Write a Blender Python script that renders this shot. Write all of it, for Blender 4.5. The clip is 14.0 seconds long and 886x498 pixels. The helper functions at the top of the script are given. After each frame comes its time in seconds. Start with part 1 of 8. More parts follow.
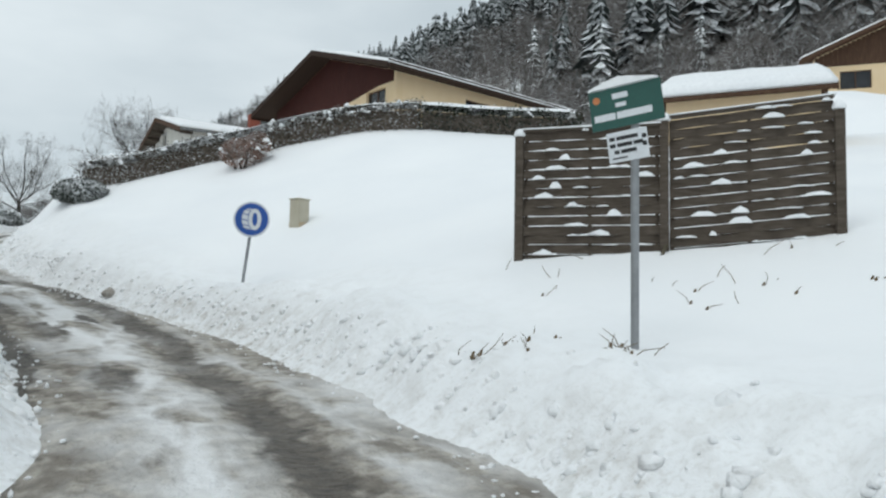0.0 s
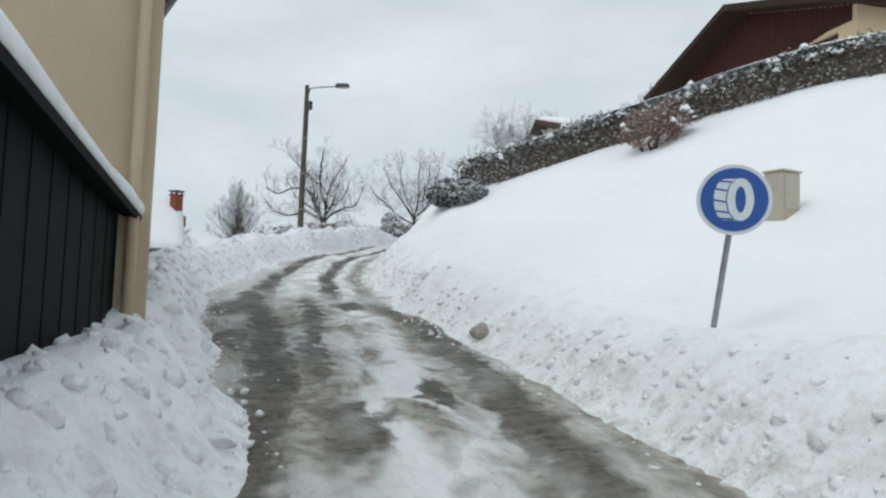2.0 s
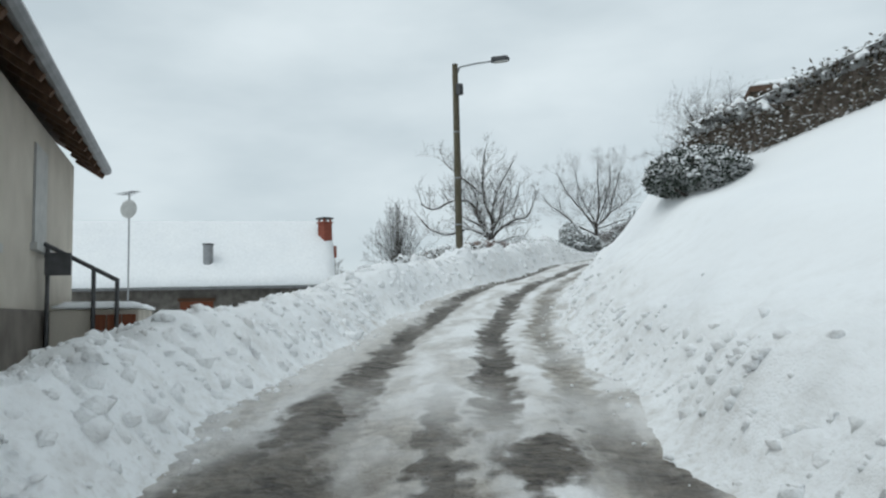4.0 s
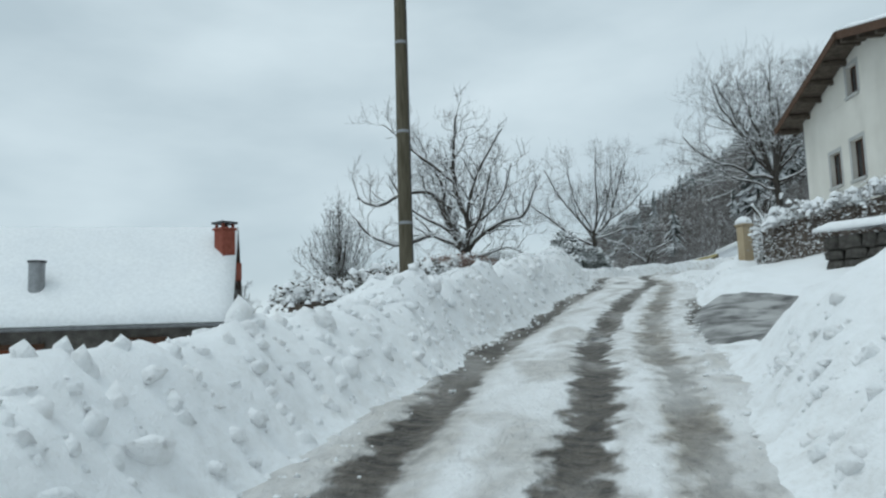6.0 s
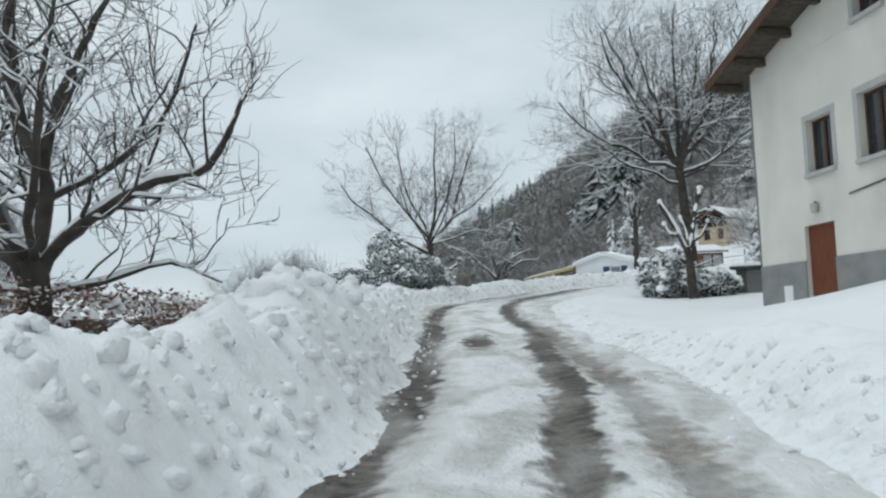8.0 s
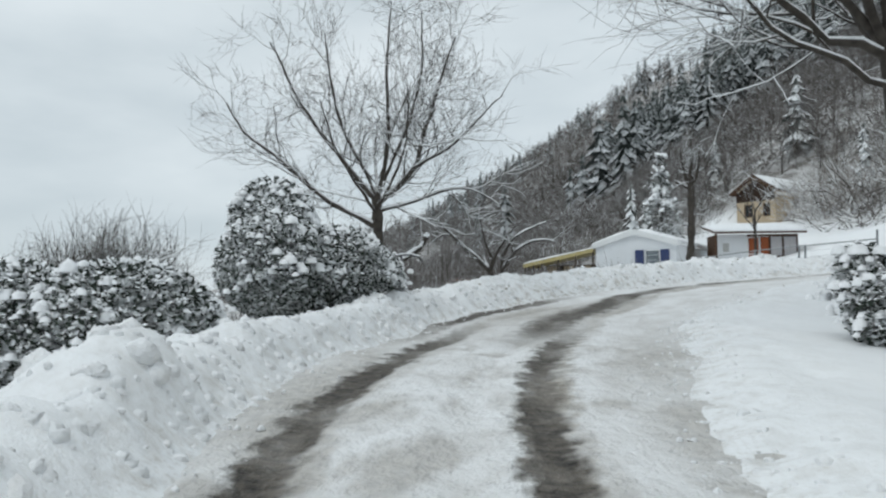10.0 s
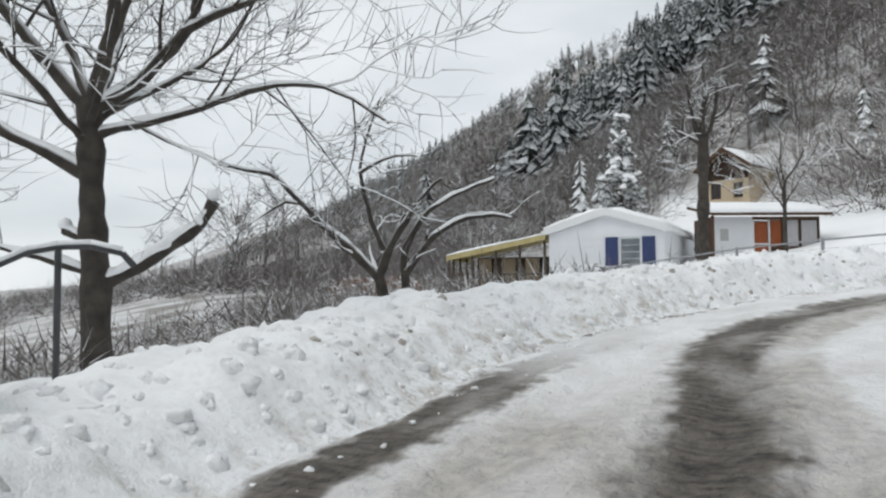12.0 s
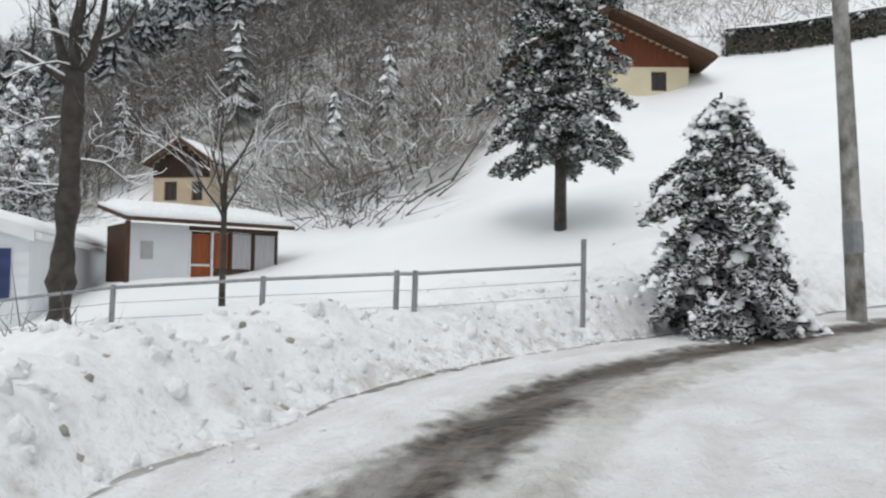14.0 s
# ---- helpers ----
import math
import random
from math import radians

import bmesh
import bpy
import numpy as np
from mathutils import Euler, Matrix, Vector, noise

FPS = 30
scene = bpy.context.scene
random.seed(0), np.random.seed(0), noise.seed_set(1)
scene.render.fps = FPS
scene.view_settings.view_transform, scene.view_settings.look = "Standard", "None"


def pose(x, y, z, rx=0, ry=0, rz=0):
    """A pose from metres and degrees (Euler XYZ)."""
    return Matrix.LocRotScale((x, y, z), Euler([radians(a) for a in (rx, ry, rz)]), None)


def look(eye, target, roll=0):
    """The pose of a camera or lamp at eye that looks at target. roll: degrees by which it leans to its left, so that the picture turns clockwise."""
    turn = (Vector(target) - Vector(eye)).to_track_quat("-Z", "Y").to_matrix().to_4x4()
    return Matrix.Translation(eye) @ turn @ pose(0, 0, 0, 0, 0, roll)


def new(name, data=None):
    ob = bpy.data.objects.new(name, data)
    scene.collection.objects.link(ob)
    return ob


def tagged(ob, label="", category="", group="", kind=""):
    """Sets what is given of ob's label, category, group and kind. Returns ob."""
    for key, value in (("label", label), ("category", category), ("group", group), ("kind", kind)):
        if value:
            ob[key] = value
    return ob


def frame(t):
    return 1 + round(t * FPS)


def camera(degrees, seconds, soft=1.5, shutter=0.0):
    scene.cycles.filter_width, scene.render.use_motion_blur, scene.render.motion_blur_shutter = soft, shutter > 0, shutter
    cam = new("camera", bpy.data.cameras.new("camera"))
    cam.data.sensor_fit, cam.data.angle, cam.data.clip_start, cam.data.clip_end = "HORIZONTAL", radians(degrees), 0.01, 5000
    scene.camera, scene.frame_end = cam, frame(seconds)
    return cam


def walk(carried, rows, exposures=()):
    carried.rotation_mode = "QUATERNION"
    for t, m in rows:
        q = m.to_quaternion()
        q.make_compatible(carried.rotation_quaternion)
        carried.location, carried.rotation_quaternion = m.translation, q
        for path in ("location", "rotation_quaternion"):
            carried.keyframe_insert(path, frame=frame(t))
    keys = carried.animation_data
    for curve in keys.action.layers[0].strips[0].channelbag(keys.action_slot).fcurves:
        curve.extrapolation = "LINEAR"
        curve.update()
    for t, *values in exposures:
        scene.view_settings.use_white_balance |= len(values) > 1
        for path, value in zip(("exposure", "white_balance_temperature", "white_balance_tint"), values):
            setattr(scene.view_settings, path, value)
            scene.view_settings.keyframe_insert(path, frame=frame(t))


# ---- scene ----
cam = camera(62.2, 14.0, soft=2.3)
PATH = [
    (0, (0.139, -0.027, 1.218), (0.130, 1.968, 1.348), 1.0),
    (0.5, (-0.237, 1.279, 1.230), (-0.639, 3.233, 1.366), 1.7),
    (1, (-0.887, 2.758, 1.355), (-1.545, 4.641, 1.507), 2.3),
    (1.5, (-1.646, 4.422, 1.484), (-2.471, 6.237, 1.643), 2.3),
    (2, (-2.504, 6.137, 1.581), (-3.466, 7.885, 1.711), 2.1),
    (2.5, (-3.399, 7.662, 1.736), (-4.466, 9.348, 1.870), 0.9),
    (3, (-4.651, 9.231, 1.826), (-5.818, 10.850, 1.971), -0.8),
    (3.5, (-5.842, 10.743, 2.025), (-7.137, 12.259, 2.188), -1.1),
    (3.7, (-6.310, 11.366, 2.110), (-7.652, 12.840, 2.280), -1.3),
    (5.8, (-13.652, 20.279, 3.240), (-14.969, 21.771, 3.430), -2.2),
    (6, (-14.399, 21.329, 3.357), (-15.680, 22.851, 3.562), -1.8),
    (6.5, (-16.133, 24.110, 3.761), (-17.334, 25.694, 3.987), -1.5),
    (7, (-17.848, 27.253, 4.194), (-18.945, 28.910, 4.427), -0.6),
    (7.5, (-19.325, 30.030, 4.422), (-20.318, 31.753, 4.633), -0.0),
    (8, (-20.555, 33.046, 4.796), (-21.478, 34.809, 4.997), -1.4),
    (8.5, (-21.780, 36.154, 5.208), (-22.688, 37.918, 5.458), -1.6),
    (9, (-23.146, 39.474, 5.506), (-24.049, 41.246, 5.715), -1.0),
    (9.2, (-23.755, 40.910, 5.626), (-24.652, 42.689, 5.800), -0.9),
    (11.3, (-29.746, 53.199, 6.650), (-30.645, 54.982, 6.760), 0.5),
    (11.5, (-29.975, 54.273, 6.690), (-30.841, 56.072, 6.803), 0.1),
    (12, (-30.519, 56.997, 6.820), (-31.221, 58.868, 6.914), -0.3),
    (12.5, (-30.869, 59.535, 7.000), (-31.350, 61.474, 7.094), -1.0),
    (13, (-30.707, 61.971, 7.220), (-30.905, 63.960, 7.286), -0.7),
    (13.5, (-30.238, 64.365, 7.450), (-30.033, 66.353, 7.534), 1.0),
    (14, (-29.013, 66.488, 7.680), (-28.387, 68.385, 7.787), 0.5),
]
walk(cam, [(t, look(eye, target, roll)) for t, eye, target, roll in PATH],
     exposures=[(0, 0.16, 6250, 6), (3.7, 0.14, 6200, 5), (6, 0.03, 5900, 1), (7.5, 0.12, 6100, 5), (9.2, 0.06, 6150, 5), (11.3, 0.3, 6450, 10), (14, 0.3, 6550, 11)])

# ---- world and light: overcast winter sky ----
world = bpy.data.worlds.new("world")
scene.world = world
world.use_nodes = True
wn = world.node_tree.nodes
wl = world.node_tree.links
wn.clear()
w_out = wn.new("ShaderNodeOutputWorld")
w_bg = wn.new("ShaderNodeBackground")
w_sky = wn.new("ShaderNodeTexSky")
w_sky.sky_type = "NISHITA"
w_sky.sun_disc = False
w_sky.sun_elevation = radians(38)
w_sky.sun_rotation = radians(200)
w_co = wn.new("ShaderNodeTexCoord")
w_map = wn.new("ShaderNodeMapping")
w_map.inputs["Scale"].default_value = (1.6, 1.6, 4.5)
w_noise = wn.new("ShaderNodeTexNoise")
w_noise.inputs["Scale"].default_value = 1.7
w_noise.inputs["Detail"].default_value = 5
w_ramp = wn.new("ShaderNodeValToRGB")
w_ramp.color_ramp.elements[0].position = 0.3
w_ramp.color_ramp.elements[0].color = (6.2, 6.75, 7.1, 1)
w_ramp.color_ramp.elements[1].position = 0.72
w_ramp.color_ramp.elements[1].color = (8.6, 9.0, 9.2, 1)
w_mix = wn.new("ShaderNodeMix")
w_mix.data_type = "RGBA"
w_mix.inputs[0].default_value = 0.94
wl.new(w_co.outputs["Generated"], w_map.inputs["Vector"])
wl.new(w_map.outputs["Vector"], w_noise.inputs["Vector"])
wl.new(w_noise.outputs["Fac"], w_ramp.inputs["Fac"])
wl.new(w_sky.outputs["Color"], w_mix.inputs[6])
wl.new(w_ramp.outputs["Color"], w_mix.inputs[7])
wl.new(w_mix.outputs[2], w_bg.inputs["Color"])
wl.new(w_bg.outputs["Background"], w_out.inputs["Surface"])
w_bg.inputs["Strength"].default_value = 0.085

sun_data = bpy.data.lights.new("sun", "SUN")
sun_data.energy = 0.6
sun_data.angle = radians(30)
sun_data.color = (1.0, 0.97, 0.93)
sun = new("sun", sun_data)
sun.matrix_world = look((0, 0, 60), (18, 28, 0))


# ---- materials ----
def mat_base(name, rough=0.8):
    m = bpy.data.materials.new(name)
    m.use_nodes = True
    n, l = m.node_tree.nodes, m.node_tree.links
    b = n["Principled BSDF"]
    b.inputs["Roughness"].default_value = rough
    return m, n, l, b


def noise_fac(n, l, scale, detail=4, lo=0.35, hi=0.65, coord="Object", stretch=None):
    co = n.new("ShaderNodeTexCoord")
    t = n.new("ShaderNodeTexNoise")
    t.inputs["Scale"].default_value = scale
    t.inputs["Detail"].default_value = detail
    src = co.outputs[coord]
    if stretch:
        mp = n.new("ShaderNodeMapping")
        mp.inputs["Scale"].default_value = stretch
        l.new(src, mp.inputs["Vector"])
        src = mp.outputs["Vector"]
    l.new(src, t.inputs["Vector"])
    r = n.new("ShaderNodeMapRange")
    r.inputs["From Min"].default_value = lo
    r.inputs["From Max"].default_value = hi
    l.new(t.outputs["Fac"], r.inputs["Value"])
    return r.outputs["Result"]


def mix(n, l, fac, a, b):
    m = n.new("ShaderNodeMix")
    m.data_type = "RGBA"
    for sock, v in ((m.inputs[0], fac), (m.inputs[6], a), (m.inputs[7], b)):
        if isinstance(v, (int, float)):
            sock.default_value = v
        elif isinstance(v, tuple):
            sock.default_value = (*v, 1)
        else:
            l.new(v, sock)
    return m.outputs[2]


def math_node(n, l, op, a, b=0.0):
    m = n.new("ShaderNodeMath")
    m.operation = op
    for sock, v in zip(m.inputs, (a, b)):
        if isinstance(v, (int, float)):
            sock.default_value = v
        else:
            l.new(v, sock)
    return m.outputs[0]


def bump(n, l, b, height, strength=0.4, dist=0.02):
    k = n.new("ShaderNodeBump")
    k.inputs["Strength"].default_value = strength
    k.inputs["Distance"].default_value = dist
    l.new(height, k.inputs["Height"])
    l.new(k.outputs["Normal"], b.inputs["Normal"])


def up_fac(n, l, lo, hi):
    """How far a surface faces the sky, where snow comes to lie."""
    g = n.new("ShaderNodeNewGeometry")
    s = n.new("ShaderNodeSeparateXYZ")
    l.new(g.outputs["Normal"], s.inputs[0])
    r = n.new("ShaderNodeMapRange")
    r.inputs["From Min"].default_value = lo
    r.inputs["From Max"].default_value = hi
    l.new(s.outputs["Z"], r.inputs["Value"])
    return r.outputs["Result"]


SNOW = (0.90, 0.915, 0.93)


def plain(name, a, b, scale=6.0, rough=0.8, bump_s=0.3, bump_d=0.01, fine=60.0, metal=0.0, stretch=None, stain=0.0):
    """Two tones mixed by a coarse pattern, with a fine grain and relief."""
    m, n, l, bs = mat_base(name, rough)
    c = mix(n, l, noise_fac(n, l, scale, 5, 0.3, 0.7, stretch=stretch), a, b)
    f2 = noise_fac(n, l, fine, 3, 0.3, 0.7, stretch=stretch)
    c = mix(n, l, math_node(n, l, "MULTIPLY", f2, 0.25), c, tuple(v * 0.6 for v in a))
    if stain:
        c = mix(n, l, math_node(n, l, "MULTIPLY", noise_fac(n, l, 0.7, 6, 0.5, 0.75, stretch=(1, 1, 0.35)), stain), c, tuple(v * 0.45 for v in a))
    l.new(c, bs.inputs["Base Color"])
    bs.inputs["Metallic"].default_value = metal
    bs.inputs["Specular IOR Level"].default_value = 0.5 if rough < 0.65 else 0.15
    bump(n, l, bs, f2, bump_s, bump_d)
    return m


def snowy(name, a, b, lo=0.25, hi=0.55, scale=4.0, patch=0.5, rough=0.85, island=False, snow=SNOW):
    """A surface with snow lying on what faces up, broken by patches."""
    m, n, l, bs = mat_base(name, rough)
    f = noise_fac(n, l, scale, 4, 0.3, 0.7)
    if island:
        g = n.new("ShaderNodeNewGeometry")
        f = g.outputs["Random Per Island"]
    c = mix(n, l, f, a, b)
    up = up_fac(n, l, lo, hi)
    br = noise_fac(n, l, 2.3, 5, patch - 0.15, patch + 0.1)
    c = mix(n, l, math_node(n, l, "MULTIPLY", up, br), c, snow)
    l.new(c, bs.inputs["Base Color"])
    bump(n, l, bs, noise_fac(n, l, 40, 3, 0.2, 0.8), 0.3, 0.01)
    return m


def make_snow():
    m, n, l, b = mat_base("snow", 0.75)
    c = mix(n, l, noise_fac(n, l, 0.35, 6, 0.3, 0.7), (0.89, 0.905, 0.92), (0.94, 0.95, 0.955))
    # grit thrown up by the plough, in loose patches
    at = n.new("ShaderNodeAttribute")
    at.attribute_name = "grit"
    spots = math_node(n, l, "ADD", math_node(n, l, "MULTIPLY", noise_fac(n, l, 4.5, 8, 0.46, 0.72), 0.75), math_node(n, l, "MULTIPLY", noise_fac(n, l, 22, 5, 0.5, 0.68), 0.45))
    grit = math_node(n, l, "MULTIPLY", spots, at.outputs["Fac"])
    c = mix(n, l, math_node(n, l, "MINIMUM", math_node(n, l, "MULTIPLY", grit, 0.95), 0.85), c, (0.36, 0.32, 0.26))
    # dead leaves and twigs lying open under the trees of the wood
    li = n.new("ShaderNodeAttribute")
    li.attribute_name = "litter"
    leafy = math_node(n, l, "MULTIPLY", li.outputs["Fac"], math_node(n, l, "ADD", 0.45, math_node(n, l, "MULTIPLY", noise_fac(n, l, 0.5, 8, 0.4, 0.6), 0.5)))
    c = mix(n, l, leafy, c, (0.13, 0.11, 0.09))
    l.new(c, b.inputs["Base Color"])
    b.inputs["Subsurface Weight"].default_value = 0.0
    h = math_node(n, l, "ADD", noise_fac(n, l, 7, 8, 0.2, 0.8), math_node(n, l, "MULTIPLY", noise_fac(n, l, 60, 3, 0.2, 0.8), 0.3))
    pl = n.new("ShaderNodeAttribute")
    pl.attribute_name = "ploughed"
    h = math_node(n, l, "MULTIPLY", h, math_node(n, l, "ADD", 0.12, math_node(n, l, "MULTIPLY", pl.outputs["Fac"], 0.88)))
    bump(n, l, b, h, 0.45, 0.05)
    return m


def make_bank_snow():
    m, n, l, b = mat_base("ploughed_snow", 0.8)
    g = n.new("ShaderNodeNewGeometry")
    c = mix(n, l, g.outputs["Random Per Island"], (0.89, 0.905, 0.915), (0.94, 0.945, 0.95))
    grit = noise_fac(n, l, 5.0, 6, 0.55, 0.8)
    c = mix(n, l, math_node(n, l, "MULTIPLY", grit, 0.28), c, (0.55, 0.52, 0.46))
    l.new(c, b.inputs["Base Color"])
    bump(n, l, b, noise_fac(n, l, 24, 6, 0.2, 0.8), 0.7, 0.03)
    return m


def make_road():
    """Packed snow, brown slush and wet asphalt in wheel tracks; U is metres across, V metres along the road."""
    m, n, l, b = mat_base("winter_road", 0.6)
    uv = n.new("ShaderNodeUVMap")
    sp = n.new("ShaderNodeSeparateXYZ")
    l.new(uv.outputs["UV"], sp.inputs[0])
    u, v = sp.outputs["X"], sp.outputs["Y"]

    def tex(scale, stretch, detail=5, lo=0.3, hi=0.7, distort=0.0):
        mp = n.new("ShaderNodeMapping")
        mp.inputs["Scale"].default_value = stretch
        l.new(uv.outputs["UV"], mp.inputs["Vector"])
        t = n.new("ShaderNodeTexNoise")
        t.inputs["Scale"].default_value = scale
        t.inputs["Detail"].default_value = detail
        t.inputs["Distortion"].default_value = distort
        l.new(mp.outputs["Vector"], t.inputs["Vector"])
        r = n.new("ShaderNodeMapRange")
        r.inputs["From Min"].default_value = lo
        r.inputs["From Max"].default_value = hi
        l.new(t.outputs["Fac"], r.inputs["Value"])
        return r.outputs["Result"]

    def ramp(x, lo, hi):
        r = n.new("ShaderNodeMapRange")
        r.interpolation_type = "SMOOTHSTEP"
        r.inputs["From Min"].default_value = lo
        r.inputs["From Max"].default_value = hi
        l.new(x, r.inputs["Value"])
        return r.outputs["Result"]

    wob = math_node(n, l, "MULTIPLY", math_node(n, l, "SUBTRACT", tex(0.9, (0.3, 0.35, 1), 3, 0.2, 0.8), 0.5), 0.22)
    wob2 = math_node(n, l, "MULTIPLY", math_node(n, l, "SUBTRACT", tex(5.0, (1, 0.7, 1), 9, 0.2, 0.8), 0.5), 0.33)
    uw = math_node(n, l, "ADD", u, math_node(n, l, "ADD", wob, wob2))

    def track(centre, half):
        d = math_node(n, l, "ABSOLUTE", math_node(n, l, "SUBTRACT", uw, centre))
        return math_node(n, l, "SUBTRACT", 1.0, ramp(d, half * 0.55, half * 1.4))

    def any_of(*f):
        out = f[0]
        for k in f[1:]:
            out = math_node(n, l, "MAXIMUM", out, k)
        return out

    def both(a, c):
        return math_node(n, l, "MULTIPLY", a, c)

    def bend(start, *steps):
        """A track's place across the road, shifting along it: (from, to, by)."""
        out = start
        for v0, v1, by in steps:
            out = math_node(n, l, "ADD", out, both(ramp(v, v0, v1), by))
        return out

    vw = math_node(n, l, "ADD", v, both(wob2, 2.5))

    def pool(s0, d0, rs, rd):
        """A thawed patch of bare wet asphalt."""
        a = math_node(n, l, "DIVIDE", math_node(n, l, "SUBTRACT", vw, s0), rs)
        c = math_node(n, l, "DIVIDE", math_node(n, l, "SUBTRACT", uw, d0), rd)
        r = math_node(n, l, "SQRT", math_node(n, l, "ADD", both(a, a), both(c, c)))
        return math_node(n, l, "SUBTRACT", 1.0, ramp(r, 0.55, 1.15))

    low = math_node(n, l, "SUBTRACT", 1.0, ramp(v, 18.0, 22.0))      # the muddy stretch by the junction
    high = ramp(v, 18.0, 22.0)
    far = ramp(v, 63.0, 68.0)
    mid = both(high, math_node(n, l, "SUBTRACT", 1.0, far))
    near_edge = any_of(ramp(uw, 1.1, 1.9), math_node(n, l, "SUBTRACT", 1.0, ramp(uw, -1.5, -0.9)))

    left_low = bend(-0.95, (6, 10, 0.27), (14, 20, -0.55))
    right_low = bend(1.0, (8, 11, 0.28), (16, 20, -0.45))
    swath = bend(0.22, (70, 75.5, -1.05))
    wet = any_of(both(low, any_of(track(left_low, 0.20), both(track(-0.28, 0.13), ramp(v, 12.5, 14.5)), both(track(right_low, 0.20), 0.9))),
                 both(mid, any_of(track(-1.06, 0.19), track(bend(0.15, (40, 56, 0.6)), 0.18), both(track(0.84, 0.12), 0.45))),
                 both(far, any_of(both(track(-1.7, 0.26), math_node(n, l, "SUBTRACT", 1.0, ramp(v, 70.5, 73.5))), track(swath, 0.40), both(track(-2.38, 0.10), 0.75))),
                 pool(8.0, 0.08, 0.75, 0.26), pool(11.9, 0.0, 0.8, 0.25), pool(12.9, 0.75, 0.7, 0.16), pool(15.4, -1.2, 0.9, 0.2), pool(18.9, 0.36, 0.55, 0.34),
                 pool(20.0, -1.25, 1.2, 0.30), pool(18.3, -1.5, 1.0, 0.30), pool(50.4, -0.3, 1.3, 0.26), pool(50.2, 2.2, 1.6, 0.12), pool(38.5, 1.5, 2.5, 0.2))
    broken = tex(1.0, (1.6, 0.7, 1), 6, 0.36, 0.56)
    wet = both(wet, math_node(n, l, "ADD", 0.55, both(broken, 0.45)))
    # brown slush thrown out of the tracks
    spill = any_of(both(low, any_of(track(-0.75, 0.80), both(track(right_low, 0.48), 0.95), both(near_edge, 0.9))),
                   both(mid, any_of(both(track(-1.1, 0.42), 0.55), both(track(0.84, 0.22), 0.8), both(near_edge, 0.45))),
                   both(far, any_of(both(track(-0.6, 0.75), both(0.6, math_node(n, l, "SUBTRACT", 1.0, ramp(v, 70.0, 73.0)))), both(track(math_node(n, l, "ADD", swath, 0.6), 0.32), 0.6))))
    spill = both(spill, math_node(n, l, "ADD", 0.35, both(tex(1.2, (1.0, 0.45, 1), 8, 0.34, 0.58), 0.65)))
    clean = math_node(n, l, "SUBTRACT", 1.0, math_node(n, l, "ADD", both(high, 0.45), both(far, 0.35)))
    slush = any_of(spill, both(tex(1.9, (1.0, 0.5, 1), 9, 0.46, 0.62, 0.5), both(0.8, clean)), both(wet, 0.9))
    grain = tex(30.0, (1, 0.8, 1), 6, 0.34, 0.66)
    packed = mix(n, l, tex(2.5, (1, 0.5, 1), 6, 0.25, 0.6), (0.78, 0.775, 0.765), (0.92, 0.925, 0.93))
    packed = mix(n, l, both(grain, 0.14), packed, (0.54, 0.52, 0.49))
    brown = mix(n, l, tex(9.0, (1, 0.8, 1), 8, 0.36, 0.64), (0.15, 0.125, 0.095), (0.42, 0.38, 0.32))
    brown = mix(n, l, both(grain, 0.30), brown, (0.60, 0.57, 0.52))
    clumps = tex(3.2, (1, 0.8, 1), 9, 0.47, 0.60, 0.4)
    brown = mix(n, l, both(clumps, both(low, 0.7)), brown, (0.11, 0.088, 0.062))
    dark = mix(n, l, tex(14.0, (1, 0.8, 1), 8, 0.38, 0.68), (0.030, 0.027, 0.024), (0.11, 0.096, 0.08))
    # lugs pressed by the tyres
    lugs = tex(1.0, (3.0, 11.0, 1), 2, 0.40, 0.60)
    dark = mix(n, l, both(lugs, 0.35), dark, (0.24, 0.21, 0.175))
    c = mix(n, l, math_node(n, l, "MINIMUM", both(slush, 1.1), 0.92), packed, brown)
    c = mix(n, l, wet, c, dark)
    l.new(c, b.inputs["Base Color"])
    rg = n.new("ShaderNodeMapRange")
    rg.inputs["To Min"].default_value = 0.75
    rg.inputs["To Max"].default_value = 0.55
    b.inputs["Specular IOR Level"].default_value = 0.22
    l.new(wet, rg.inputs["Value"])
    l.new(rg.outputs["Result"], b.inputs["Roughness"])
    h = math_node(n, l, "SUBTRACT", math_node(n, l, "ADD", both(tex(7.0, (1, 0.7, 1), 8, 0.2, 0.8), 0.7), both(grain, 0.12)), both(wet, 0.6))
    bump(n, l, b, h, 1.0, 0.08)
    return m


